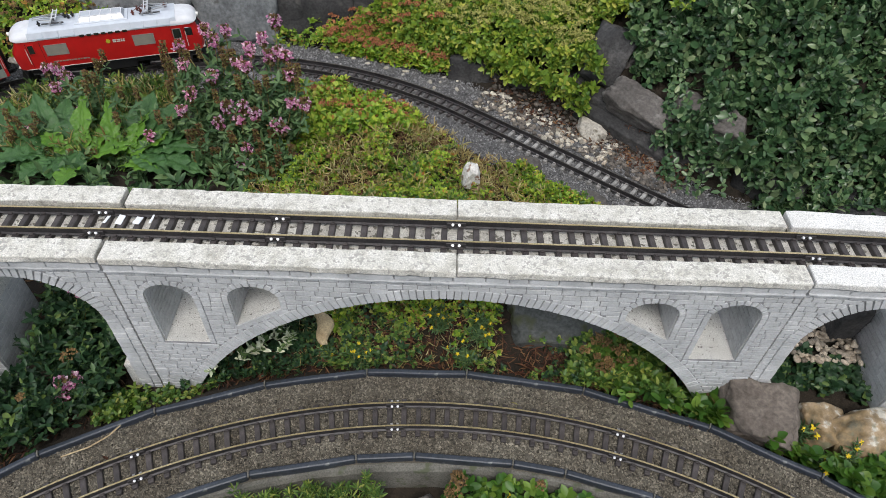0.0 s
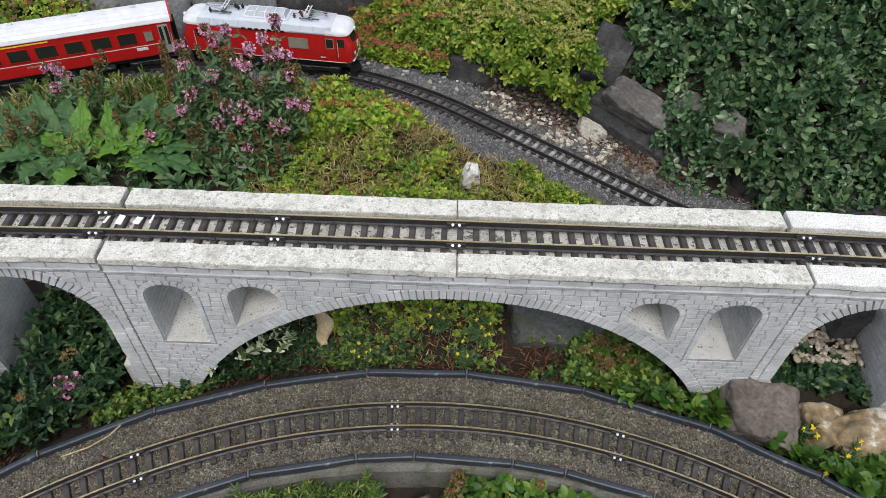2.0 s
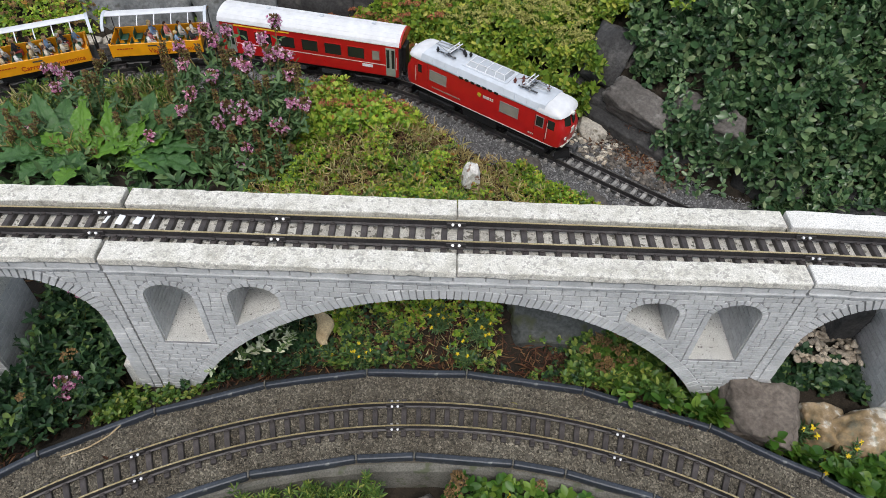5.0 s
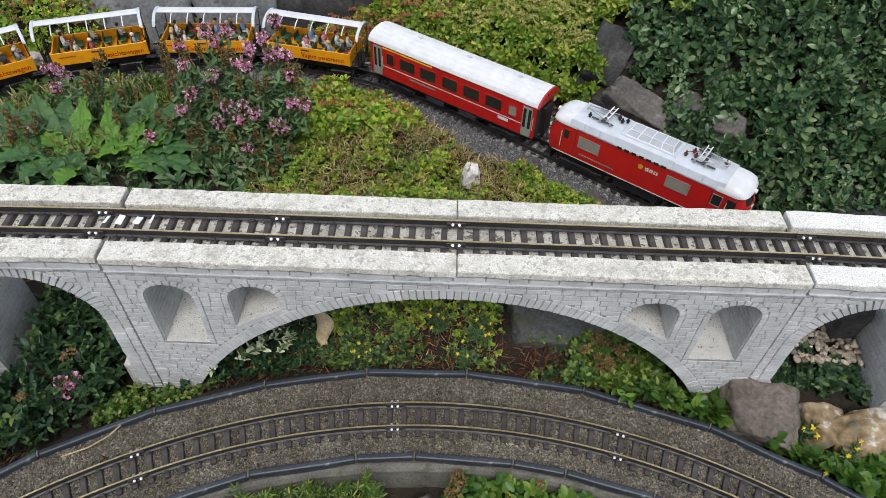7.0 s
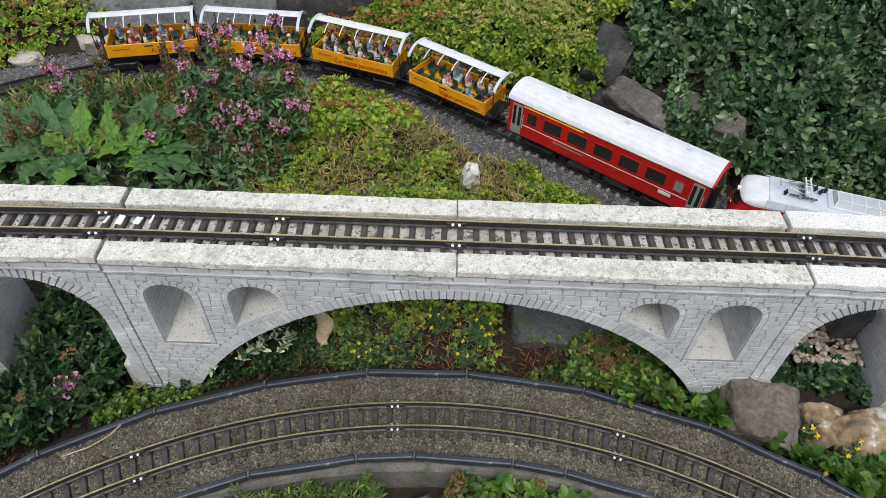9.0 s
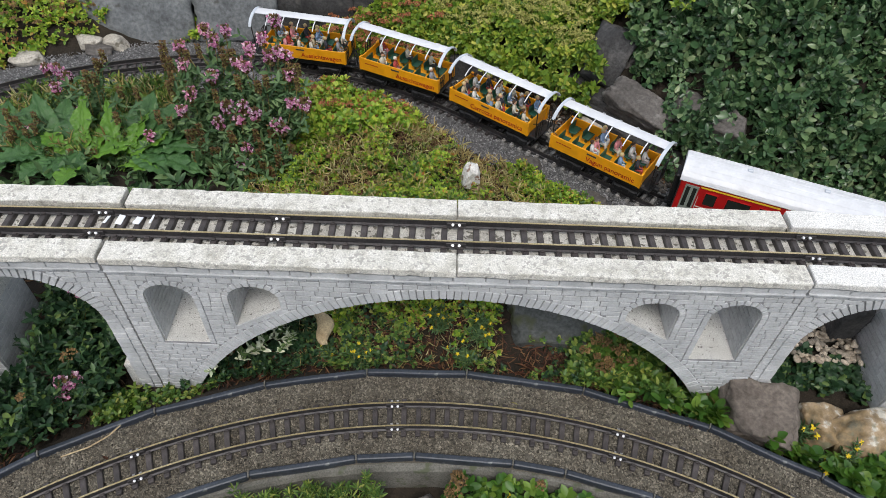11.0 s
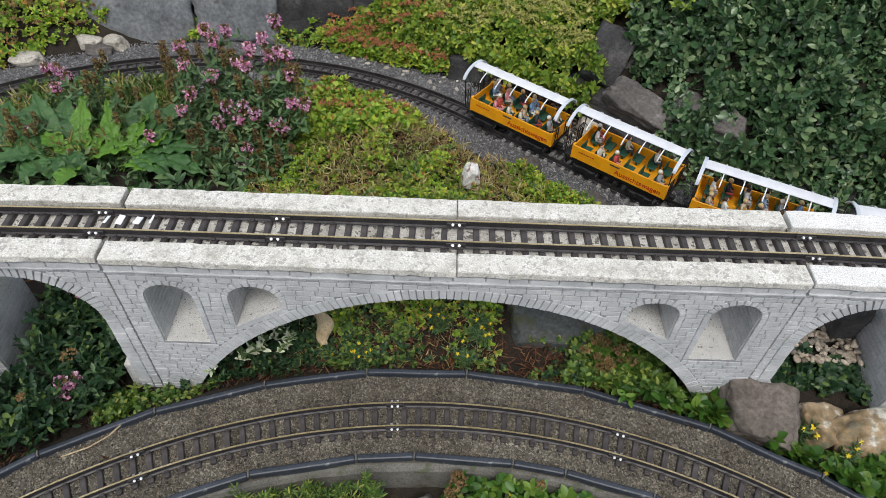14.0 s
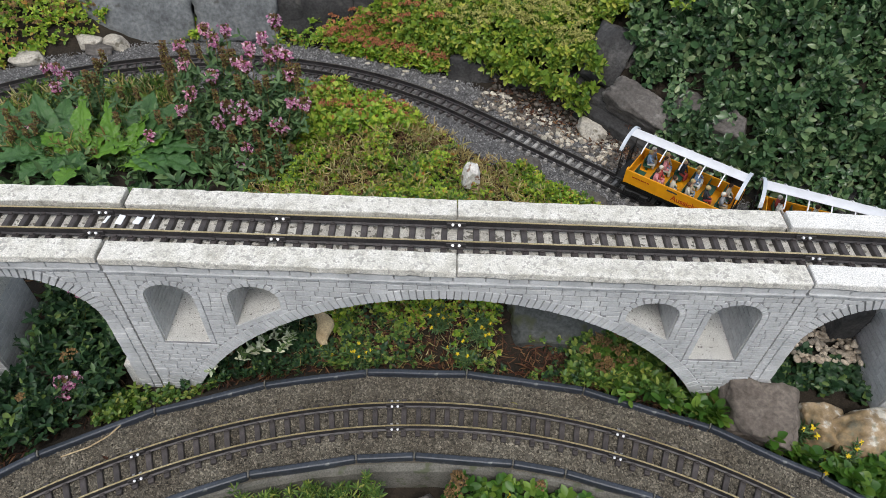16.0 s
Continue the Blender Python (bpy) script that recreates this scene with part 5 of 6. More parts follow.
def self_heal(label, base, heads, spent, seed, size=1.0, bulk=150):
    """A clump with leafy stems; some heads bloom pink, others are brown and spent."""
    rng = random.Random(seed)
    root = thing("self_heal_plant", label, "flowering plant", "self-heal plants", at=pose(*base))
    b0 = Vector(base)
    spots, normals = [], []
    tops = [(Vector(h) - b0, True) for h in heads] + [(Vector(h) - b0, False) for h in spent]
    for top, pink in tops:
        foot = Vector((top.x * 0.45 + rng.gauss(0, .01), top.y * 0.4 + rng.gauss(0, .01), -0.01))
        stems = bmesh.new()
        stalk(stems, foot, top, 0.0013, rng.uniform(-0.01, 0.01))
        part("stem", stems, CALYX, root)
        for k in range(9):
            u = 0.12 + 0.80 * k / 9
            spots.append(tuple(foot.lerp(top, u) + Vector((rng.gauss(0, .006), rng.gauss(0, .006), 0))))
            normals.append((rng.gauss(0, .4), rng.gauss(0, .4) - 0.2, 1))
    cx = sum(t[0].x for t in tops) / len(tops)
    for i in range(bulk):
        t = rng.choice(tops)[0]
        u = rng.uniform(0.25, 0.85)
        spots.append((t.x * u + rng.gauss(0, .025), t.y * u + rng.gauss(0, .02), max(0.0, t.z * u + rng.gauss(0, .015))))
        normals.append((rng.gauss(0, .5), rng.gauss(0, .5) - 0.3, 1))
    part("leaves", tufts("leaves", spots, normals, 4, (0.016 * size, 0.030 * size), 0.36, BLUISH, seed, 40, 90, wide=0.5), None, root)
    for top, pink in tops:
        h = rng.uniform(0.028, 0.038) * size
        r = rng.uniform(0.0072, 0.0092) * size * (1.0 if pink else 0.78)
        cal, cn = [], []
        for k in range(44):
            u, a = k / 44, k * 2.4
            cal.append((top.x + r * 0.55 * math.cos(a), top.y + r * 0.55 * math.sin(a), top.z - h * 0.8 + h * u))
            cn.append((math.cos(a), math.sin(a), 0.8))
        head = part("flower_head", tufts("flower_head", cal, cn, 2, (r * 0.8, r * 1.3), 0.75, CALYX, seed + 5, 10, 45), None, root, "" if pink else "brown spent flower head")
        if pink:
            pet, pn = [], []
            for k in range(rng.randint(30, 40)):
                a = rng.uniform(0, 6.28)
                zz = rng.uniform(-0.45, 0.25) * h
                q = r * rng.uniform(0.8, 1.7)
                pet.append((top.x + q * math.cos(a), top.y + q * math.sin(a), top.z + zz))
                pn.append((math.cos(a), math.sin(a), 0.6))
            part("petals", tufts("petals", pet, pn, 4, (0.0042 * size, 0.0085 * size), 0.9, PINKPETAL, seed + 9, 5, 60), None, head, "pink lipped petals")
    return root


def docks():
    """Large crinkled leaves on stalks, each leaf a part."""
    def big_leaf(L, W, lobed, seed):
        rng = random.Random(seed)
        b = bmesh.new()
        rows = []
        N, M = 52, 7
        for i in range(N + 1):
            u = i / N
            w = W * math.sin(math.pi * min(1, u ** 0.75 * 0.97 + 0.03)) ** 0.8
            if lobed:
                w *= 0.55 + 0.55 * abs(math.sin(u * math.pi * 2.5 + 0.4))
            row = []
            for j in range(-M, M + 1):
                v = j / M
                z = -0.16 * L * u * u + 0.20 * abs(v) * w + 0.045 * L * abs(math.sin(u * 15 - abs(v) * 4)) ** 0.7 * abs(v) * (1.3 - abs(v)) + 0.02 * L * math.sin(u * 37 + 2 * v) * v * v + 0.003 * L * rng.uniform(-1, 1) - (0.010 * L if j == 0 else 0)
                row.append(b.verts.new((u * L - abs(v) * 0.06 * L, v * w, z)))
            rows.append(row)
        for r, s in zip(rows, rows[1:]):
            for j in range(2 * M):
                f = b.faces.new((r[j], s[j], s[j + 1], r[j + 1]))
                f.smooth = True
        rod((-0.05, 0, -0.02), (0.004, 0, -0.001), 0.0016, b, 5)
        return b
    DOCK = leafy("dock_leaf", [(0, (0.045, 0.12, 0.038)), (1, (0.10, 0.20, 0.06))], 0.4, 0.2, 0.004)
    FRESH = leafy("fresh_dandelion_leaf", [(0, (0.10, 0.24, 0.03)), (1, (0.18, 0.33, 0.04))], 0.4, 0.25, 0.003)
    plants = [("dock_plant", "dock with broad crinkled green leaves", (-0.98, 0.49, 0.075), DOCK, False,
               [(150, 30, 0.13, 0.032), (122, 40, 0.15, 0.030), (96, 30, 0.14, 0.032), (178, 10, 0.12, 0.034), (70, 36, 0.13, 0.030), (45, 16, 0.11, 0.032), (210, 18, 0.12, 0.032), (250, 4, 0.09, 0.034), (285, 10, 0.08, 0.034), (325, 4, 0.09, 0.030), (135, 12, 0.10, 0.03)]),
              ("dandelion_plant", "dandelion with bright green lobed leaves", (-0.915, 0.465, 0.075), FRESH, True, [(98, 40, 0.16, 0.026), (60, 24, 0.12, 0.024), (150, 20, 0.12, 0.026), (20, 14, 0.12, 0.030), (270, 12, 0.09, 0.028)]),
              ("dandelion_plant", "dandelion with bright green lobed leaves", (-0.82, 0.465, 0.075), FRESH, True, [(72, 30, 0.12, 0.024), (112, 38, 0.15, 0.024), (40, 18, 0.13, 0.030), (-20, 10, 0.09, 0.026)]),
              ("dock_plant", "dock with broad crinkled green leaves", (-0.80, 0.51, 0.075), DOCK, False,
               [(28, 14, 0.17, 0.044), (-2, 12, 0.16, 0.032), (55, 26, 0.15, 0.040), (-40, 8, 0.13, 0.034), (85, 30, 0.15, 0.040), (-22, 6, 0.19, 0.034), (130, 24, 0.13, 0.036)]),
              ("dock_plant", "dock with broad crinkled green leaves", (-1.12, 0.50, 0.07), DOCK, False,
               [(20, 14, 0.11, 0.032), (64, 34, 0.13, 0.032), (105, 24, 0.13, 0.034), (-30, 8, 0.10, 0.032), (140, 30, 0.13, 0.030), (-70, 12, 0.09, 0.03)])]
    for k, (name, label, at, mat, lobed, leaves) in enumerate(plants):
        root = thing(name, label, "leafy plant", "broad-leaved weeds", at=pose(*at))
        for i, (az, el, L, W) in enumerate(leaves):
            part("leaf", big_leaf(L, W, lobed, k * 20 + i), mat, root, at=pose(0.035 * math.cos(radians(az)), 0.035 * math.sin(radians(az)), 0.02, 0, -el, az))


def stars(name, label, places, seed, tall, r=0.0055):
    """Small yellow flowers on feathery shoots."""
    rng = random.Random(seed)
    for i, p in enumerate(places):
        x, y, z = p
        root = thing(name, label, "flowering plant", "yellow-flowered plants", at=pose(x, y, height(x, y)))
        h = max(0.015, z - height(x, y)) + tall
        spots, normals = [], []
        for k in range(7):
            t = Vector((rng.gauss(0, .012), rng.gauss(0, .012), h * rng.uniform(0.6, 1)))
            b = bmesh.new()
            stalk(b, (0, 0, -0.005), t, 0.0009, 0.003)
            part("stem", b, MID, root)
            for j in range(4):
                spots.append(tuple(t * (0.3 + 0.2 * j)))
                normals.append((rng.gauss(0, .5), rng.gauss(0, .5), 1))
            if k < 4:
                part("flower", tufts("flower", [tuple(t + Vector((0, 0, 0.003)))], [(rng.gauss(0, .2), -0.3, 1)], 7, (r * 0.8, r * 1.1), 0.5, YELLOWPETAL, seed + k, 50, 85), None, root, "small yellow flower")
        part("leaves", tufts("leaves", spots, normals, 7, (0.012, 0.022), 0.2, BLUISH, seed + i, 25, 85), None, root)


def silver_plant():
    rng = random.Random(3)
    root = thing("silver_leaved_plant", "trailing plant with white-edged green leaves under the arch", "leafy plant", at=pose(-0.38, 0.0, 0.01))
    for path in ([(-0.10, -0.065), (-0.075, -0.03), (-0.045, -0.03)], [(-0.045, -0.055), (-0.02, -0.035), (0.012, -0.025)], [(0.0, -0.02), (0.02, 0.0), (0.048, 0.034)], [(0.01, 0.02), (0.03, 0.05), (0.03, 0.08)],
                 [(0.12, 0.07), (0.15, 0.09)], [(0.04, -0.03), (0.06, -0.01), (0.05, 0.01)], [(-0.09, -0.085), (-0.07, -0.06)], [(-0.02, 0.0), (0.0, 0.02), (0.0, 0.05)]):
        spots, normals = [], []
        for (a, b), (c, d) in zip(path, path[1:]):
            for k in range(7):
                u = k / 7
                spots.append((a + (c - a) * u + rng.gauss(0, .004), b + (d - b) * u + rng.gauss(0, .004), 0.020 + rng.uniform(-.008, .014)))
                normals.append((c - a, d - b, 0.03 + rng.random() * 0.06))
        part("shoot", tufts("shoot", spots, normals, 4, (0.009, 0.017), 0.55, FELT, rng.randrange(99), 25, 85, wide=0.5), None, root)


def oddments():
    """A curled dead leaf under the arch, scraps on the deck, small litter on the gravel."""
    TAN = mottled("tan_bark", [(0.3, (0.33, 0.24, 0.13)), (0.7, (0.52, 0.42, 0.26))], 30, 250, 0.8, 0.0006)
    rings = []
    for i in range(19):
        u = i / 18
        x, y = -0.285 + 0.045 * u + 0.012 * math.sin(u * 5), 0.062 - 0.085 * u
        w = 0.012 * (0.4 + 1.0 * math.sin(math.pi * min(0.96, u * 0.92 + 0.06)))
        ring = []
        for k in range(10):
            a = radians(-20 + 24 * k)
            ring.append((x + w * math.cos(a), y + 0.3 * w * math.cos(a), 0.045 + 0.75 * w * math.sin(a)))
        rings.append(ring)
    ob = smoothed_mesh(part("bark_curl", loft(rings), TAN, None))
    tagged(ob, "curled tan piece of bark lying under the arch", "bark")
    FOIL = plain("white_plastic_scrap", (0.85, 0.88, 0.92), 0.15)
    rng = random.Random(8)
    for x, y, w in ((-0.594, 0.008, 0.005), (-0.571, 0.008, 0.011), (-0.541, 0.008, 0.011), (-0.519, 0.012, 0.004)):
        b = box(-w / 2, w / 2, -0.010, 0.010, 0, 0.0016, 0.0005)
        ob = part("plastic_scrap", b, FOIL, None, at=pose(x, y, 0.3485, rng.uniform(-8, 8), 6, -8))
        tagged(ob, "glossy white plastic scrap between the sleepers", "scrap", "plastic scraps")
    for x, y, z, L, mat, rz in ((-0.61, -0.262, 0.01, 0.018, RUSSET, 20), (0.135, -0.125, 0.012, 0.022, STRAW, 30), (-0.32, -0.15, 0.012, 0.012, RUSSET, 70)):
        me = tufts("dead_leaf", [(0, 0, 0)], [(0, 0, 1)], 1, (L, L), 0.7, mat, 3, 85, 90)
        ob = part("dead_leaf", me, None, None, at=pose(x, y, z, 0, 0, rz))
        tagged(ob, "dry fallen leaf lying on the gravel", "leaf", "fallen leaves")
    w = bmesh.new()
    pts = [(-0.60, -0.205, 0.03), (-0.615, -0.225, 0.028), (-0.645, -0.245, 0.022), (-0.69, -0.262, 0.016)]
    for a, c in zip(pts, pts[1:]):
        rod(a, c, 0.0016, w, 5)
    ob = part("dry_blade", w, TAN, None)
    tagged(ob, "dry yellow grass blade hanging over the edging", "grass blade")


def smoothed_mesh(ob):
    ob.data.polygons.foreach_set("use_smooth", [True] * len(ob.data.polygons))
    return ob


self_heal("pink-flowering self-heal with brown spent heads", (-0.60, 0.60, 0.04), [(-0.62, 0.70, 0.32), (-0.57, 0.70, 0.32), (-0.68, 0.67, 0.29), (-0.60, 0.69, 0.30), (-0.60, 0.62, 0.24), (-0.67, 0.64, 0.26), (-0.65, 0.59, 0.21), (-0.67, 0.56, 0.18)],
          [(-0.72, 0.67, 0.29), (-0.58, 0.67, 0.28), (-0.70, 0.62, 0.24), (-0.72, 0.65, 0.26), (-0.73, 0.55, 0.17), (-0.70, 0.54, 0.16)], 51)
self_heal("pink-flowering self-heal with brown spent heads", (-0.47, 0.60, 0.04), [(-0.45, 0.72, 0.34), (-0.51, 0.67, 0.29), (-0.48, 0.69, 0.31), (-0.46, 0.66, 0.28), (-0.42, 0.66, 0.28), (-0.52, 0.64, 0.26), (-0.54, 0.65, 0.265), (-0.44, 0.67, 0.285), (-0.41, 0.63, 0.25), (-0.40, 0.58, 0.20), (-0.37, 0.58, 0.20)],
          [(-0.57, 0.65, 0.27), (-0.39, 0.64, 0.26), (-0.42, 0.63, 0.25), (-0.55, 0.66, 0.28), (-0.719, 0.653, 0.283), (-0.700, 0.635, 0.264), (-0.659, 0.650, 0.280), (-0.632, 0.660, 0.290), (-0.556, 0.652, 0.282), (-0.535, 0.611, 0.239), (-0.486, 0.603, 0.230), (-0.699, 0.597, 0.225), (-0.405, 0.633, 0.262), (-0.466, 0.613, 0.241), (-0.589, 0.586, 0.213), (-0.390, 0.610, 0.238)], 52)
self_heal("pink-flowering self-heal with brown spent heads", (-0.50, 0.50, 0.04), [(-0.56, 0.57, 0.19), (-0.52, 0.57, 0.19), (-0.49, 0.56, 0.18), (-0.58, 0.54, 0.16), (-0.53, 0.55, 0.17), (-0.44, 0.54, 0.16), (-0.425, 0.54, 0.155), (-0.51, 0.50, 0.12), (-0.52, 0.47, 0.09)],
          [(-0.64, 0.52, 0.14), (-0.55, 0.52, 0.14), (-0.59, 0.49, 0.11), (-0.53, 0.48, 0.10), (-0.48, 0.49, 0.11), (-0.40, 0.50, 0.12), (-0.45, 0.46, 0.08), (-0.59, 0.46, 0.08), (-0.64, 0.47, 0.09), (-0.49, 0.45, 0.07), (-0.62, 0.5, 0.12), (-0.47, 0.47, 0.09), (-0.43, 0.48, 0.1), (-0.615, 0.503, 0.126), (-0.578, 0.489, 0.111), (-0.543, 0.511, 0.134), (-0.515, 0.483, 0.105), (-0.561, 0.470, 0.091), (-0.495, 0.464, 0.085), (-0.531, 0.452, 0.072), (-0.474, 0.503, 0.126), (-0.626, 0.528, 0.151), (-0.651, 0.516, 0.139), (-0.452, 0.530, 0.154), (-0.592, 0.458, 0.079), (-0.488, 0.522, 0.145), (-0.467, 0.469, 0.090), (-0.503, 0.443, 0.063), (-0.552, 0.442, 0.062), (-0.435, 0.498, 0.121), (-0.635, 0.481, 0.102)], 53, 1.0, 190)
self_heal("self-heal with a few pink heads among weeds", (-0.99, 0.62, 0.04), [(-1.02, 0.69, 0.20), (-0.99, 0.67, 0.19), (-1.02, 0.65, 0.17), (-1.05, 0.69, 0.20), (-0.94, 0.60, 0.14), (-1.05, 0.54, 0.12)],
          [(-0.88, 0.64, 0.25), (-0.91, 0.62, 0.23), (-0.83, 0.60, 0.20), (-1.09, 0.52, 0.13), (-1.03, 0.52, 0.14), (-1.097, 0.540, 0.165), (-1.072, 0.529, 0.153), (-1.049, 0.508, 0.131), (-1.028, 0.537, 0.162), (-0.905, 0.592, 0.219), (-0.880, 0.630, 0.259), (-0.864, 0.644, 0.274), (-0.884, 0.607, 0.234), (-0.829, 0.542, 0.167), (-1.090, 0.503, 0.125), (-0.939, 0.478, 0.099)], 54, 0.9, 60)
self_heal("self-heal with a single pink head", (-0.78, 0.50, 0.04), [(-0.75, 0.52, 0.13)], [(-0.79, 0.60, 0.2), (-0.88, 0.48, 0.10), (-0.76, 0.5, 0.1)], 55, 0.9, 40)
self_heal("self-heal with a pink head beside the pier", (-0.74, -0.08, -0.03), [(-0.725, -0.135, 0.055), (-0.712, -0.125, 0.05), (-0.73, -0.15, 0.035), (-0.755, 0.05, 0.11), (-0.735, 0.04, 0.10)], [(-0.74, -0.16, 0.03)], 56, 0.95, 60)
docks()
stars("tansy_plant", "feathery green plant with small yellow flowers under the arch", [(-0.027, 0.063, 0.05), (-0.015, 0.05, 0.05), (0.062, 0.05, 0.045), (0.058, 0.03, 0.04), (0.034, -0.02, 0.03)], 61, 0.01)
stars("tansy_plant", "small yellow flowers among low leaves", [(-0.192, -0.018, 0.01), (-0.179, -0.012, 0.015), (-0.253, -0.015, 0.02), (-0.221, 0.055, 0.03)], 65, 0.0)
stars("yellow_stonecrop", "fleshy stonecrop with starry yellow flowers", [(0.694, -0.22, 0.02), (0.752, -0.205, 0.02), (0.686, -0.15, 0.01), (0.12, -0.30, 0.0)], 69, 0.005, 0.0072)
silver_plant()
oddments()


# ---- rolling stock ----
RED = plain("red_enamel", (0.47, 0.012, 0.012), 0.32, coat=0.3)
WHITE = plain("white_roof_paint", (0.70, 0.71, 0.74), 0.4)
SILVER = plain("silver_grey_paint", (0.56, 0.60, 0.66), 0.4)
YELLOW = plain("yellow_enamel", (0.80, 0.34, 0.008), 0.38)
BLACK = plain("black_plastic", (0.012, 0.012, 0.013), 0.5)
DARKGREY = plain("dark_grey_plastic", (0.05, 0.052, 0.058), 0.5)
GREEN = plain("dark_green_plastic", (0.015, 0.075, 0.045), 0.5)
PANE = plain("dark_window", (0.022, 0.026, 0.022), 0.12)
PALEPANE = plain("pale_curtained_window", (0.27, 0.25, 0.21), 0.2)
GREYDOOR = plain("grey_green_door", (0.26, 0.29, 0.25), 0.45)
STEELROD = plain("grey_steel_rod", (0.45, 0.46, 0.47), 0.35, 0.7)
OXIDE = plain("red_brown_insulator", (0.12, 0.03, 0.02), 0.35)
LETTER = plain("dark_red_lettering", (0.40, 0.035, 0.008), 0.5)
RUBBER = plain("grey_window_rubber", (0.25, 0.22, 0.20), 0.6)
CREAMLINE = plain("pale_line", (0.60, 0.58, 0.52), 0.5)
CREST = plain("yellow_green_crest", (0.45, 0.42, 0.03), 0.5)
GOLD = plain("yellow_stripe", (0.85, 0.55, 0.03), 0.5)
LAMPGLASS = plain("clear_lamp_glass", (0.75, 0.75, 0.72), 0.08)
SPEED = 0.2365


def outline(L, w, z, nose=0.024):
    """A plan outline with rounded ends."""
    half = [(L, 0.0), (L - nose * 0.05, w * 0.35), (L - nose * 0.2, w * 0.65), (L - nose * 0.5, w * 0.88), (L - nose, w * 0.98), (L - nose * 1.6, w)]
    ring = half + [(-x, y) for x, y in half[::-1][:-1]] + [(-half[0][0], 0.0)]
    ring = ring + [(x, -y) for x, y in ring[::-1] if abs(y) > 1e-6]
    return [(x, y, z) for x, y in ring]


def smoothed(ob, angle=35):
    """Round-looking faces with crisp edges."""
    me = ob.data
    me.polygons.foreach_set("use_smooth", [True] * len(me.polygons))
    b = bmesh.new()
    b.from_mesh(me)
    for e in b.edges:
        if len(e.link_faces) == 2 and e.calc_face_angle(0) > radians(angle):
            e.smooth = False
    b.to_mesh(me)
    b.free()
    return ob


def window(parent, x0, x1, z0, z1, y, mat, name="window", frame_mat=None, t=0.0012):
    """A pane set in a slim frame on a side wall."""
    s = -1 if y < 0 else 1
    b = box(x0, x1, min(y, y + s * t), max(y, y + s * t), z0, z1, 0.0005)
    w = part(name, b, mat, parent)
    if frame_mat:
        f = bmesh.new()
        for a, c, d, e in ((x0 - .0015, x1 + .0015, z1, z1 + .0015), (x0 - .0015, x1 + .0015, z0 - .0015, z0), (x0 - .0015, x0, z0, z1), (x1, x1 + .0015, z0, z1)):
            box(a, c, min(y, y + s * t * 1.6), max(y, y + s * t * 1.6), d, e, 0, f)
        part("frame", f, frame_mat, w)
    return w


def bogie(parent, x, axles, length=0.1, wheel=0.0155):
    b = box(-length / 2, length / 2, -0.036, 0.036, 0.014, 0.034, 0.003)
    for side in (-1, 1):
        box(-length / 2, length / 2, side * 0.037 - 0.003, side * 0.037 + 0.003, 0.010, 0.024, 0.002, b)
        for a in axles:
            box(a - 0.009, a + 0.009, side * 0.040 - 0.003, side * 0.040 + 0.003, 0.008, 0.024, 0.002, b)
    g = part("bogie", b, BLACK, parent, at=pose(x, 0, 0))
    for a in axles:
        for side in (-1, 1):
            part("wheel", rod((a, side * 0.0215, wheel), (a, side * 0.0270, wheel), wheel, n=20), STEELROD, g)
        part("axle", rod((a, -0.022, wheel), (a, 0.022, wheel), 0.002), BLACK, g)
    return g


def bars(parent, x0, x1, z0, z1, y, mat, n, name="lettering", seed=1):
    """Writing too small to read: short bars."""
    rng = random.Random(seed)
    b = bmesh.new()
    x = x0
    while x < x1:
        w = rng.uniform(0.004, 0.009)
        for i in range(n):
            zz = z0 + (z1 - z0) * i / n
            box(x, min(x + w, x1), min(y, y * 1.012), max(y, y * 1.012), zz, zz + (z1 - z0) / n * 0.7, 0, b)
        x += w + 0.0018
    return part(name, b, mat, parent)


def pantograph(parent, x, d):
    """A folded pantograph; d: the way its knee points."""
    b = bmesh.new()
    for s in (-1, 1):
        rod((x - d * 0.010, s * 0.020, 0.174), (x + d * 0.050, s * 0.006, 0.180), 0.0013, b, 6)
        rod((x + d * 0.050, s * 0.006, 0.180), (x - d * 0.008, s * 0.013, 0.184), 0.0011, b, 6)
        rod((x + d * 0.006, s * 0.026, 0.168), (x + d * 0.006, s * 0.026, 0.175), 0.003, b, 8)
        rod((x - d * 0.020, s * 0.026, 0.168), (x - d * 0.020, s * 0.026, 0.175), 0.003, b, 8)
    rod((x + d * 0.048, -0.012, 0.180), (x + d * 0.048, 0.012, 0.180), 0.0012, b, 6)
    frame_ = part("pantograph", b, STEELROD, parent, "folded steel pantograph")
    h = bmesh.new()
    for k in (-0.012, -0.002):
        rod((x + d * k, -0.032, 0.186), (x + d * k, 0.032, 0.186), 0.0016, h, 6)
    for s in (-0.022, 0.0, 0.022):
        rod((x - d * 0.012, s, 0.186), (x - d * 0.002, s, 0.186), 0.0012, h, 6)
    part("contact_shoe", h, WHITE, frame_)
    base = bmesh.new()
    box(x - 0.028, x + 0.028, 0.022, 0.027, 0.170, 0.1735, 0.001, base)
    box(x - 0.028, x + 0.028, -0.027, -0.022, 0.170, 0.1735, 0.001, base)
    box(x - 0.004, x + 0.004, -0.027, 0.027, 0.170, 0.173, 0.001, base)
    part("base_frame", base, DARKGREY, frame_)


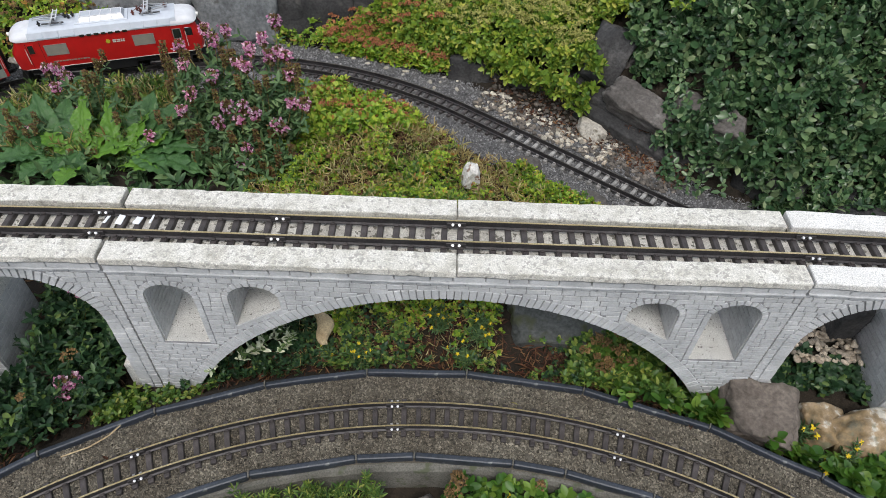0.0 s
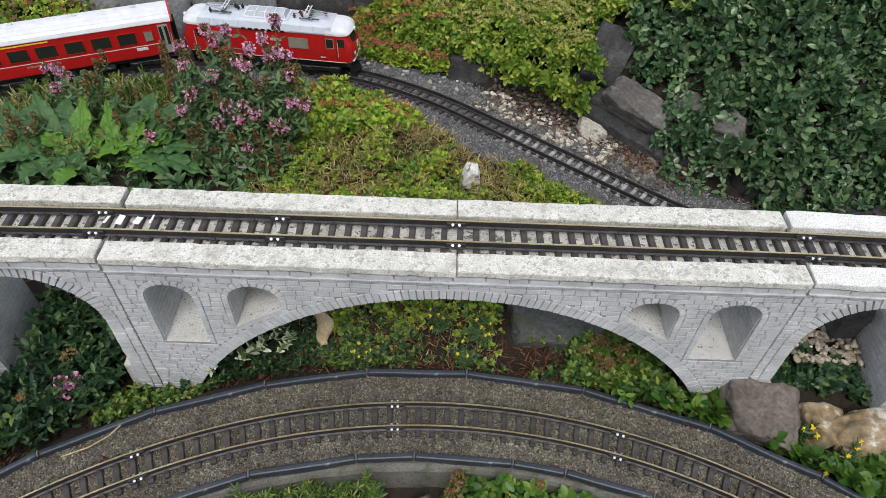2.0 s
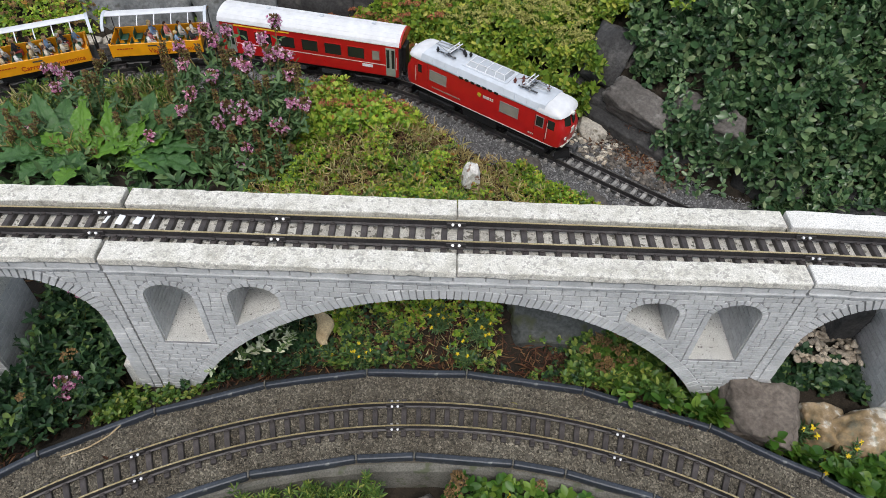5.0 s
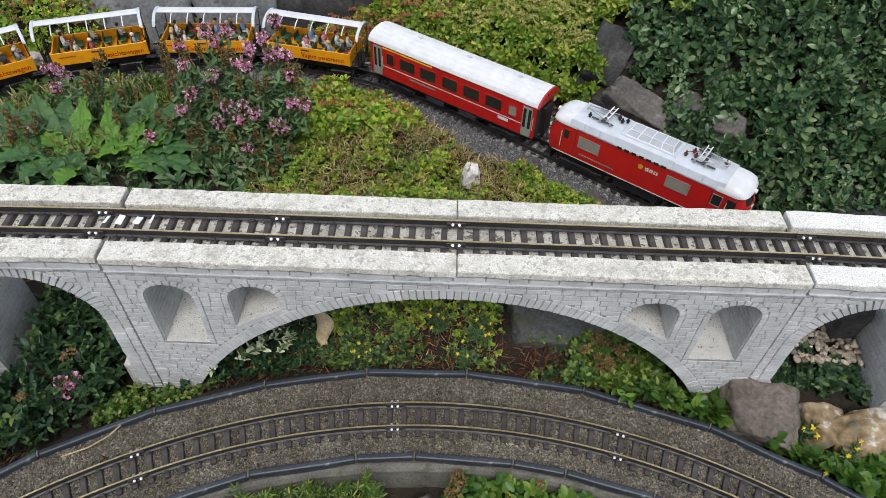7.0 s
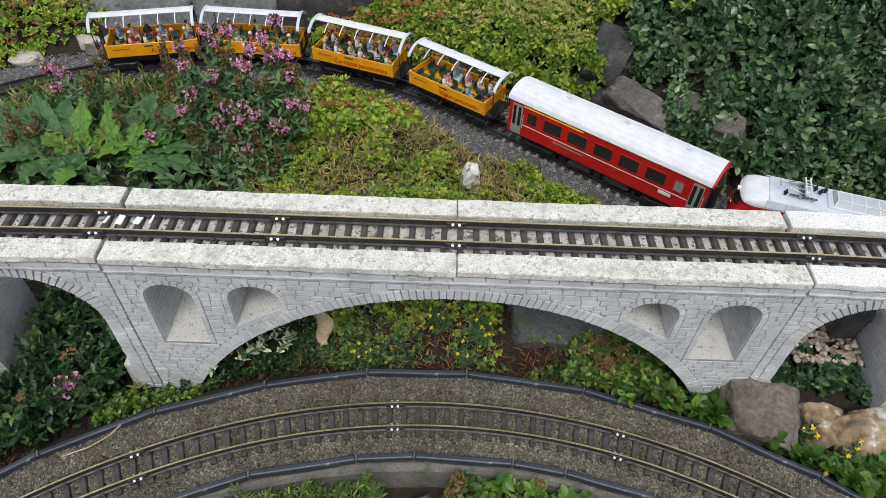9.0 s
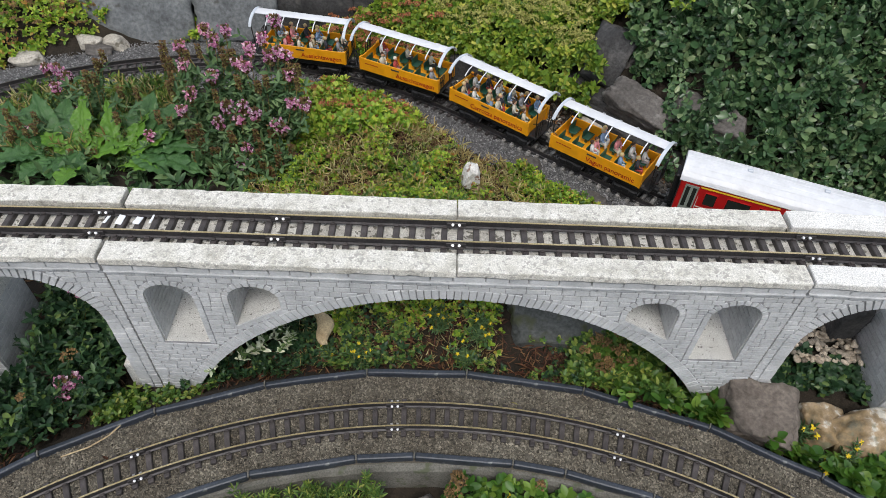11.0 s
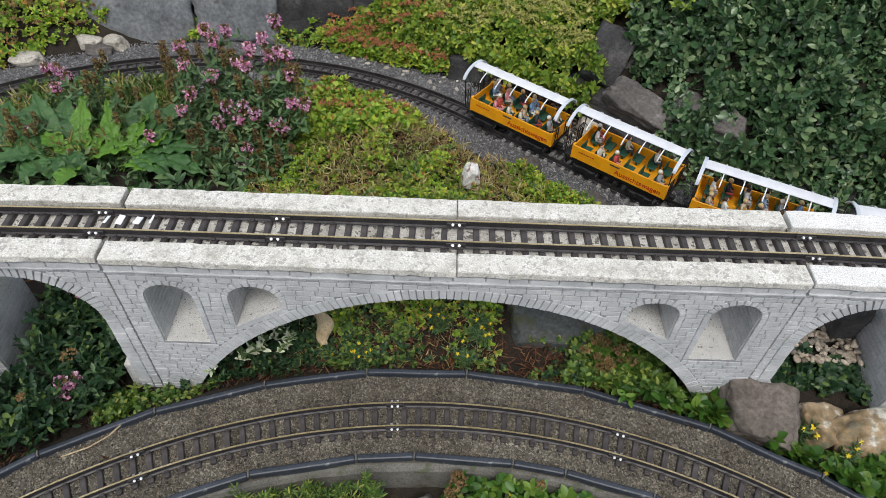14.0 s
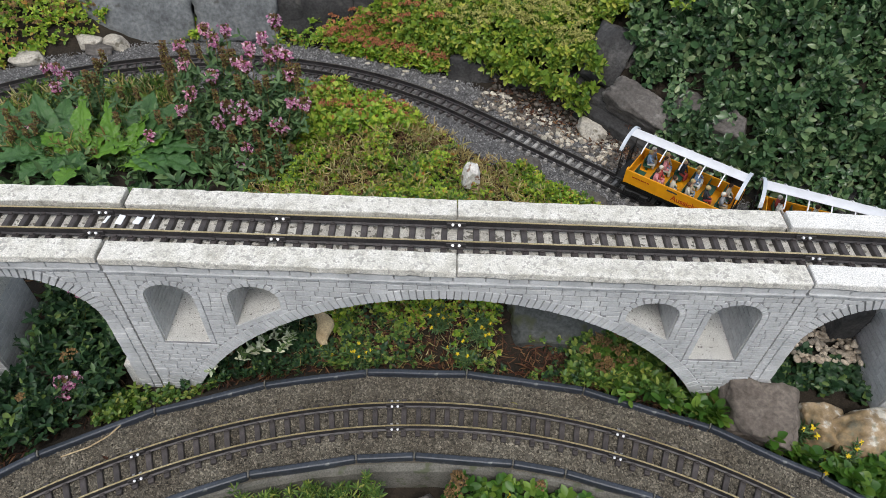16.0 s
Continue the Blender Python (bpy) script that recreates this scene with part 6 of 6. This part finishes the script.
def loco():
    root = thing("locomotive", "red electric model locomotive with a white roof and two folded pantographs", "model locomotive")
    body = smoothed(part("body", loft([outline(0.250, 0.0530, 0.053, 0.016), outline(0.254, 0.0535, 0.075, 0.018), outline(0.254, 0.0535, 0.100, 0.018), outline(0.247, 0.053, 0.112, 0.018), outline(0.238, 0.0525, 0.1385, 0.016)]), RED, root))
    part("skirt_line", loft([outline(0.2512, 0.0540, 0.0515), outline(0.2512, 0.0540, 0.0535)]), CREAMLINE, root)
    deck = [[(x, y, z) for y, z in ((-0.0535, 0.1385), (-0.0545, 0.1415), (-0.0465, 0.1600), (-0.0400, 0.1640), (0.0400, 0.1640), (0.0465, 0.1600), (0.0545, 0.1415), (0.0535, 0.1385))] for x in (-0.19, 0.19)]
    roof = smoothed(part("roof", loft(deck), SILVER, root))
    for e in (-1, 1):
        rings = []
        for L, w, z, n in ((0.243, 0.0540, 0.138, 0.018), (0.246, 0.0545, 0.1415, 0.018), (0.243, 0.0520, 0.1490, 0.018), (0.236, 0.0470, 0.1550, 0.018), (0.226, 0.042, 0.1590, 0.018), (0.208, 0.036, 0.1620, 0.016)):
            rings.append([(e * x, y, z) for x, y in ((0.172, -w), (L - 1.6 * n, -w), (L - n, -w * 0.98), (L - n * 0.5, -w * 0.88), (L - n * 0.2, -w * 0.65), (L - n * 0.05, -w * 0.35), (L, 0),
                                                     (L - n * 0.05, w * 0.35), (L - n * 0.2, w * 0.65), (L - n * 0.5, w * 0.88), (L - n, w * 0.98), (L - 1.6 * n, w), (0.172, w))])
        smoothed(part("cab_roof", loft(rings), WHITE, roof, "white rounded cab roof"), 50)
    part("underframe", box(-0.225, 0.225, -0.040, 0.040, 0.030, 0.053, 0.004), BLACK, root)
    for x in (-0.145, 0.145):
        bogie(root, x, (-0.034, 0.034), 0.115)
    part("equipment_box", box(-0.055, 0.055, -0.046, 0.046, 0.018, 0.050, 0.003), BLACK, root)
    for e in (-1, 1):
        part("steps", box(e * 0.19 - 0.016, e * 0.19 + 0.016, -0.048, 0.048, 0.008, 0.030, 0.002), BLACK, root)
        plough = loft([[(e * 0.235, -0.04, 0.005), (e * 0.262, 0, 0.005), (e * 0.235, 0.04, 0.005)], [(e * 0.235, -0.045, 0.03), (e * 0.256, 0, 0.03), (e * 0.235, 0.045, 0.03)]])
        part("snow_plough", plough, BLACK, root)
        c = rod((e * 0.245, 0, 0.038), (e * 0.272, 0, 0.038), 0.005)
        rod((e * 0.270, 0, 0.038), (e * 0.276, 0, 0.038), 0.012, c, 14)
        part("buffer", c, DARKGREY, root)
        for s in (-1, 1):
            w = box(-0.0012, 0.0012, -0.0155, 0.0155, -0.0135, 0.0135, 0.001)
            part("windscreen", w, PANE, root, at=pose(e * 0.2425, s * 0.0195, 0.1205, 0, e * -18, e * s * 14))
            part("headlight", rod((e * 0.243, s * 0.030, 0.078), (e * 0.2525, s * 0.030, 0.078), 0.0055, n=14), LAMPGLASS, root, "clear round headlight")
            part("rail_hoop", rod((e * 0.251, s * 0.012, 0.064), (e * 0.256, s * 0.022, 0.062), 0.0014, n=6), CREAMLINE, root)
        part("top_headlight", rod((e * 0.236, 0, 0.142), (e * 0.2505, 0, 0.142), 0.006, n=14), LAMPGLASS, root, "clear round top lamp")
        part("crest_plate", box(e * 0.2525 - 0.001, e * 0.2525 + 0.0025, -0.008, 0.008, 0.085, 0.103, 0.0012), CREAMLINE, root)
        part("end_trim", box(min(e * 0.238, e * 0.251), max(e * 0.238, e * 0.251), -0.040, 0.040, 0.0522, 0.0560, 0.001), CREAMLINE, root)
    for s in (-1, 1):
        y = s * 0.0532
        window(root, -0.162, -0.108, 0.091, 0.121, y, PALEPANE, frame_mat=RUBBER)
        window(root, 0.066, 0.120, 0.091, 0.121, y, PALEPANE, frame_mat=RUBBER)
        window(root, -0.204, -0.190, 0.100, 0.126, y, PANE, "cab_window", RED)
        window(root, 0.174, 0.194, 0.098, 0.127, y, PANE, "cab_window", RUBBER)
        window(root, 0.206, 0.226, 0.100, 0.128, s * 0.0522, PANE, "cab_window")
        for dx in (-0.207, -0.172, 0.170, 0.203):
            part("door_seam", box(dx - 0.0005, dx + 0.0005, min(y, y * 1.006), max(y, y * 1.006), 0.058, 0.132), BLACK, root)
        for hx in (-0.210, 0.207):
            part("grab_rail", rod((hx, s * 0.0555, 0.07), (hx, s * 0.0555, 0.118), 0.0009, n=6), CREAMLINE, root)
        for i in range(7):
            x = -0.066 + i * 0.0185
            window(root, x, x + 0.012, 0.1365, 0.1435, s * 0.0545, PANE, "vent")
        for x0, x1 in ((-0.195, -0.075), (0.068, 0.175)):
            n = 3
            for i in range(n):
                a = x0 + (x1 - x0) * i / n
                p = box(a + 0.0008, a + (x1 - x0) / n - 0.0008, -0.0012, 0.0012, -0.0095, 0.0095, 0.0008)
                part("side_panel", p, SILVER, root, at=pose(0, s * 0.0510, 0.1512, s * 23.5, 0, 0))
    part("crest", rod((0.0, -0.0533, 0.113), (0.0, -0.0546, 0.113), 0.006, n=18), CREST, root, "round yellow-green crest")
    bars(root, 0.012, 0.045, 0.108, 0.118, -0.0536, CREAMLINE, 2, seed=2)
    bars(root, -0.155, -0.06, 0.068, 0.073, -0.0538, PALEPANE, 1, seed=3)
    bars(root, 0.155, 0.17, 0.064, 0.070, -0.0538, CREAMLINE, 1, "number_plate", seed=4)
    # glazed hood over the transformers
    hood = part("roof_hood", box(-0.073, 0.066, -0.034, 0.034, 0.163, 0.167, 0.0015), SILVER, root)
    g = loft([[(-0.062, -0.029, 0.167), (0.057, -0.029, 0.167), (0.057, 0.029, 0.167), (-0.062, 0.029, 0.167)], [(-0.056, -0.017, 0.178), (0.051, -0.017, 0.178), (0.051, 0.017, 0.178), (-0.056, 0.017, 0.178)]])
    part("hood_glazing", g, plain("grey_glazing", (0.42, 0.45, 0.49), 0.15), hood, "grey translucent glazing")
    for i in range(5):
        u = i / 4
        xb, xt = -0.062 + 0.119 * u, -0.056 + 0.107 * u
        bar = bmesh.new()
        for s in (-1, 1):
            rod((xb, s * 0.0293, 0.167), (xt, s * 0.0173, 0.1782), 0.0013, bar, 6)
        rod((xt, -0.0173, 0.1782), (xt, 0.0173, 0.1782), 0.0013, bar, 6)
        part("glazing_bar", bar, WHITE, hood)
    for s in (-1, 1):
        bar = bmesh.new()
        rod((-0.0565, s * 0.0173, 0.1782), (0.0515, s * 0.0173, 0.1782), 0.0013, bar, 6)
        part("glazing_bar", bar, WHITE, hood)
        bar = bmesh.new()
        rod((-0.062, s * 0.0293, 0.167), (0.057, s * 0.0293, 0.167), 0.0012, bar, 6)
        part("glazing_bar", bar, WHITE, hood)
    pantograph(root, -0.125, -1)
    pantograph(root, 0.125, 1)
    for x, y in ((-0.098, 0.018), (-0.088, 0.010), (-0.078, 0.020), (0.080, -0.012), (0.092, 0.012), (0.101, -0.004), (0.110, 0.02), (-0.160, -0.02), (0.165, 0.015)):
        i = rod((x, y, 0.166), (x, y, 0.180), 0.0032, n=10, r2=0.002)
        rod((x, y, 0.171), (x, y, 0.173), 0.005, i, 10)
        part("insulator", i, OXIDE if x > 0 else BLACK, root)
    part("roof_pipe", rod((0.078, -0.014, 0.176), (0.112, 0.018, 0.179), 0.001, n=6), OXIDE, root)
    return root


def resized(root, sx, sy, sz):
    """Every part of a vehicle redrawn at another proportion, about the vehicle's own middle."""
    jobs = []
    for o in root.children_recursive:
        m = o.matrix_basis.copy()
        p = o.parent
        while p is not root:
            m = p.matrix_basis @ m
            p = p.parent
        jobs.append((o, m))
    for o, m in jobs:
        o.data.transform(Matrix.Diagonal((sx, sy, sz, 1)) @ m)
        o.matrix_basis = Matrix.Identity(4)
    return root


def arc_section(w, z0, z1, lo=0, hi=180, n=14, thick=None):
    """Points of a round roof's cross-section, from the near eave to the far one."""
    out = []
    for i in range(n + 1):
        a = radians(lo + (hi - lo) * i / n)
        out.append((-w * math.cos(a), z0 + (z1 - z0) * math.sin(a)))
    return out


def shell(x0, x1, sec, t, steps=1):
    """A bent sheet of thickness t along x."""
    rings = []
    for i in range(steps + 1):
        x = x0 + (x1 - x0) * i / steps
        rings.append([(x, y, z) for y, z in sec] + [(x, y * (1 - t / 0.05), z - t) for y, z in sec[::-1]])
    return loft(rings)


def coach():
    root = thing("passenger_coach", "red model passenger coach with a white ribbed roof", "model coach")
    L = 0.273
    X = lambda f: -L + 2 * L * f
    part("body", box(-L, L, -0.0515, 0.0515, 0.043, 0.145, 0.0025, seg=2), RED, root)
    roof = smoothed(part("roof", loft([[(x, y, z) for y, z in arc_section(0.0535, 0.143, 0.171)] for x in (-L - 0.004, L + 0.004)]), WHITE, root))
    part("roof_edge", loft([[(x, y, z) for y, z in arc_section(0.0545, 0.142, 0.1715)] for x in (L + 0.0035, L + 0.0085)]), RED, roof)
    ribs = bmesh.new()
    for a in (22, 42, 62, 80, 100, 118, 138, 158):
        y, z = -0.0535 * math.cos(radians(a)), 0.143 + 0.028 * math.sin(radians(a))
        rod((-L, y, z), (L, y, z), 0.0007, ribs, 5)
    part("roof_ribs", ribs, WHITE, roof)
    gut = bmesh.new()
    for s in (-1, 1):
        rod((-L * 0.86, s * 0.0528, 0.1445), (L * 0.86, s * 0.0528, 0.1445), 0.0013, gut, 6)
    part("gutter", gut, CREAMLINE, roof)
    for f in (0.25, 0.55, 0.84):
        part("roof_vent", box(X(f) - 0.006, X(f) + 0.006, 0.004, 0.012, 0.170, 0.1755, 0.0012), SILVER, roof)
    part("underframe", box(-L + 0.012, L - 0.012, -0.038, 0.038, 0.026, 0.043, 0.003), BLACK, root)
    for x in (-0.175, 0.175):
        bogie(root, x, (-0.028, 0.028), 0.09)
    for x in (-0.05, 0.06):
        part("equipment_box", box(x - 0.03, x + 0.03, -0.040, 0.040, 0.014, 0.030, 0.002), DARKGREY, root)
    for e in (-1, 1):
        g = box(min(e * L, e * (L + 0.014)), max(e * L, e * (L + 0.014)), -0.021, 0.021, 0.046, 0.130, 0.003)
        part("gangway", g, BLACK, root, "black corridor bellows")
        part("end_door", box(e * L - 0.001, e * L + 0.001, -0.045, 0.045, 0.046, 0.132, 0.0006), DARKGREY, root)
        part("coupler", box(min(e * L, e * (L + 0.02)), max(e * L, e * (L + 0.02)), -0.008, 0.008, 0.026, 0.038, 0.002), BLACK, root)
    for s in (-1, 1):
        y = s * 0.0515
        for a, b in ((0.111, 0.158), (0.20, 0.293), (0.329, 0.425), (0.467, 0.555), (0.595, 0.686), (0.724, 0.814)):
            window(root, X(a), X(b), 0.090, 0.124, y, PANE, frame_mat=RED)
        window(root, X(0.857), X(0.898), 0.092, 0.122, y, PALEPANE, frame_mat=RED)
        for a, b in ((0.022, 0.078), (0.932, 0.984)):
            d = part("door", box(X(a), X(b), min(y, y + s * 0.001), max(y, y + s * 0.001), 0.046, 0.136, 0.0005), GREYDOOR, root, "grey folding door")
            m = (X(a) + X(b)) / 2
            for c in (m - 0.0075, m + 0.0075):
                part("pane", box(c - 0.0042, c + 0.0042, min(y, y + s * 0.0018), max(y, y + s * 0.0018), 0.072, 0.130, 0.0004), PANE, d)
            part("grab_rail", rod((X(b) + 0.004, y + s * 0.002, 0.07), (X(b) + 0.004, y + s * 0.002, 0.11), 0.0008, n=6), CREAMLINE, d)
        part("waist_line", box(X(0.083), X(0.93), min(y, y + s * 0.0008), max(y, y + s * 0.0008), 0.0785, 0.0805), CREAMLINE, root)
        part("class_stripe", box(X(0.083), X(0.40), min(y, y + s * 0.0008), max(y, y + s * 0.0008), 0.1345, 0.1385), GOLD, root, "yellow class stripe")
        bars(root, X(0.26), X(0.42), 0.067, 0.074, y * 1.002, PALEPANE, 1, seed=5)
        part("destination_plate", box(X(0.80), X(0.858), min(y, y + s * 0.0012), max(y, y + s * 0.0012), 0.066, 0.075, 0.0004), WHITE, root, "white destination plate")
    return root


def lettered(words, parent, x, y, z, size):
    """Raised lettering on the near side."""
    cu = bpy.data.curves.new("lettering", "FONT")
    cu.body, cu.size, cu.extrude, cu.align_x, cu.offset = words, size, 0.0004, "CENTER", 0.0002
    tmp = bpy.data.objects.new("lettering", cu)
    me = bpy.data.meshes.new_from_object(tmp)
    bpy.data.objects.remove(tmp)
    me.materials.clear()
    return part("lettering", me, LETTER, parent, "dark red lettering", pose(x, y, z, 90, 0, 0))


def open_coach(words, xt, shift):
    root = thing("open_coach", "yellow open sightseeing coach with green benches and a white arched roof", "model coach", "yellow open coaches")
    L, w, z0, z1 = 0.127, 0.0535, 0.053, 0.092
    part("floor", box(-L + 0.002, L - 0.002, -w + 0.002, w - 0.002, 0.056, 0.059), YELLOW, root)
    for s in (-1, 1):
        part("side_wall", box(-L, L, min(s * w, s * (w - 0.003)), max(s * w, s * (w - 0.003)), z0, z1, 0.0008), YELLOW, root)
        part("end_wall", box(min(s * L, s * (L - 0.003)), max(s * L, s * (L - 0.003)), -w + 0.003, w - 0.003, z0, z1, 0.0008), YELLOW, root)
        for k in (-1, 1):
            part("corner_post", box(s * L - 0.003, s * L + 0.003, k * (w - 0.006) - 0.006, k * (w - 0.006) + 0.006, z0 - 0.002, z1 + 0.0015, 0.001), YELLOW, root)
        p = part("platform", box(min(s * (L - 0.018), s * (L + 0.016)), max(s * (L - 0.018), s * (L + 0.016)), -0.044, 0.044, 0.044, 0.050, 0.001), BLACK, root)
        for yy in (-0.042, -0.030, -0.018, 0.018, 0.030, 0.042):
            part("railing_bar", rod((s * (L + 0.014), yy, 0.048), (s * (L + 0.014), yy, 0.095), 0.0014, n=6), BLACK, p)
        for zz in (0.078, 0.095):
            for k in (-1, 1):
                part("railing_bar", rod((s * (L + 0.014), k * 0.018, zz), (s * (L + 0.014), k * 0.042, zz), 0.0014, n=6), BLACK, p)
        for k in (-1, 1):
            part("railing_bar", rod((s * (L + 0.012), k * 0.042, 0.048), (s * (L + 0.012), k * 0.0515, 0.138), 0.0014, n=6), BLACK, p)
            part("railing_bar", rod((s * (L + 0.001), k * 0.044, 0.090), (s * (L + 0.014), k * 0.042, 0.095), 0.0012, n=6), BLACK, p)
        part("coupler", box(min(s * L, s * (L + 0.026)), max(s * L, s * (L + 0.026)), -0.006, 0.006, 0.022, 0.034, 0.002), BLACK, root)
        bars(root, -0.110, -0.066, 0.076, 0.080, s * w * 1.003, LETTER, 1, "small_lettering", 9)
        part("number_plate", box(-0.022, 0.004, min(s * w, s * (w + 0.0008)), max(s * w, s * (w + 0.0008)), 0.081, 0.085), DARKGREY, root)
    part("underframe", box(-L, L, -0.038, 0.038, 0.028, 0.053, 0.003), BLACK, root)
    for x in (-0.08, 0.08):
        bogie(root, x, (-0.020, 0.020), 0.068, 0.0145)
    lettered(words, root, xt, -w - 0.0002, 0.0610, 0.0195)
    for i in range(6):
        x = -0.100 + i * 0.040
        for k in (-1, 1):
            y0, y1 = (0.010, 0.046) if k > 0 else (-0.046, -0.010)
            b = box(x - 0.010, x + 0.010, y0, y1, 0.070, 0.073, 0.001)
            box(x - 0.011, x - 0.0085, y0, y1, 0.073, 0.092, 0.001, b)
            box(x - 0.003, x + 0.003, y0 + 0.004, y0 + 0.007, 0.059, 0.070, 0, b)
            box(x - 0.003, x + 0.003, y1 - 0.007, y1 - 0.004, 0.059, 0.070, 0, b)
            part("bench", b, GREEN, root, "dark green bench")
    for o in root.children:
        if o.name.split(".")[0] not in ("underframe", "bogie", "coupler", "platform"):
            o.matrix_basis = pose(shift, 0, 0) @ o.matrix_basis
    R0, R1 = -0.143, 0.141
    roof = smoothed(part("roof", shell(R0, R1, arc_section(0.0535, 0.127, 0.1625, 74, 112, 8), 0.0016), WHITE, root))
    for i in range(7):
        x = R0 + (R1 - R0) * i / 6
        ww = 0.0042 if i in (0, 6) else 0.0013
        part("roof_arch", shell(x - ww, x + ww, arc_section(*((0.0545, 0.1275, 0.1635, 14, 166) if i in (0, 6) else (0.0530, 0.1262, 0.1608, 30, 150)), 16), 0.0026 if i in (0, 6) else 0.0014), SILVER if i in (0, 6) else WHITE, roof)
    return root


SKIN = plain("painted_skin_tone", (0.55, 0.32, 0.21), 0.7)
COATS = [plain("figure_" + n, c, 0.8) for n, c in (("white", (0.7, 0.7, 0.68)), ("blue", (0.22, 0.33, 0.50)), ("red", (0.45, 0.07, 0.06)), ("pink", (0.68, 0.27, 0.29)),
                                                 ("tan", (0.5, 0.40, 0.26)), ("grey", (0.30, 0.31, 0.33)), ("cream", (0.62, 0.58, 0.48)), ("dark", (0.04, 0.04, 0.05)))]
HAIR = [plain("figure_hair_" + n, c, 0.8) for n, c in (("brown", (0.06, 0.03, 0.015)), ("straw", (0.55, 0.42, 0.2)), ("hat", (0.7, 0.68, 0.6)))]


def figure_mesh(coat, legs, hair):
    """A moulded seated doll, plain and faceless."""
    b = bmesh.new()
    bmesh.ops.create_icosphere(b, subdivisions=2, radius=1)
    bmesh.ops.transform(b, matrix=Matrix.Translation((0, 0, 0.016)) @ Matrix.Diagonal((0.0058, 0.0085, 0.0165, 1)), verts=b.verts)
    for s in (-1, 1):
        rod((0, s * 0.0078, 0.026), (0.004, s * 0.0105, 0.014), 0.0024, b, 6)
        rod((0.004, s * 0.0105, 0.014), (0.012, s * 0.005, 0.010), 0.0020, b, 6)
    n0 = len(b.faces)
    box(-0.003, 0.015, -0.0075, 0.0075, 0.0, 0.0075, 0.003, b, 2)
    box(0.011, 0.016, -0.0065, 0.0065, -0.011, 0.006, 0.002, b, 1)
    n1 = len(b.faces)
    h = bmesh.new()
    bmesh.ops.create_icosphere(h, subdivisions=2, radius=0.0056)
    bmesh.ops.translate(h, vec=(0.0008, 0, 0.0375), verts=h.verts)
    add_to(b, h)
    n2 = len(b.faces)
    h = bmesh.new()
    bmesh.ops.create_icosphere(h, subdivisions=2, radius=0.0059)
    bmesh.ops.translate(h, vec=(-0.0008, 0, 0.0387), verts=h.verts)
    add_to(b, h)
    b.faces.ensure_lookup_table()
    for i, f in enumerate(b.faces):
        f.material_index = 0 if i < n0 else 1 if i < n1 else 2 if i < n2 else 3
        f.smooth = True
    me = bpy.data.meshes.new("toy_passenger")
    b.to_mesh(me)
    b.free()
    for m in (coat, legs, SKIN, hair):
        me.materials.append(m)
    return me


DOLLS = [figure_mesh(COATS[i], COATS[(i * 3 + 5) % 8], HAIR[i % 3]) for i in range(8)]
TUB = {2: -0.012, 3: -0.010, 4: 0.011, 5: 0.013}
TRAIN = [(resized(loco(), 1.03, 0.93, 0.985), -1.109, 0.31), (coach(), -1.6835, 0.33), (open_coach("Vagun panoramic", 0.045, TUB[2]), -2.150, 0.16), (open_coach("Carrozza panoramica", 0.028, TUB[3]), -2.478, 0.16),
         (open_coach("Aussichtswagen", 0.055, TUB[4]), -2.810, 0.16), (open_coach("Aussichtswagen", 0.055, TUB[5]), -3.131, 0.16)]


def passengers():
    """Toy figures on the benches; returns each with its coach and its seat."""
    rng = random.Random(77)
    seats = []
    for v in range(2, 6):
        full = (0.45, 0.85, 0.5, 0.7)[v - 2]
        for i in range(6):
            for y in (-0.036, -0.020, 0.020, 0.036):
                if rng.random() < full * 0.8 and not (v == 2 and i < 2):
                    k = rng.randrange(8)
                    ob = new("toy_passenger", DOLLS[k])
                    tagged(ob, "small painted toy passenger seated in a yellow coach", "toy figure", "toy passengers")
                    seats.append((ob, v, pose(TUB[v] - 0.100 + i * 0.040 + rng.uniform(-0.002, 0.004), y, 0.0735, 0, rng.uniform(-6, 4), rng.uniform(-25, 25))))
    return seats


SEATS = passengers()


def run(t):
    """How far the train has gone: an even pace, a trace slower from the middle on."""
    return SPEED * t - 0.0025 * max(0.0, t - 8)


def motions():
    """The train runs through; the toy figures ride with it."""
    for vehicle, s0, base in TRAIN:
        walk(vehicle, [(i * 0.25, ride(s0 + run(i * 0.25), base)) for i in range(65)])
    for ob, v, seat in SEATS:
        _, s0, base = TRAIN[v]
        walk(ob, [(i * 0.25, ride(s0 + run(i * 0.25), base) @ seat) for i in range(65)])


motions()
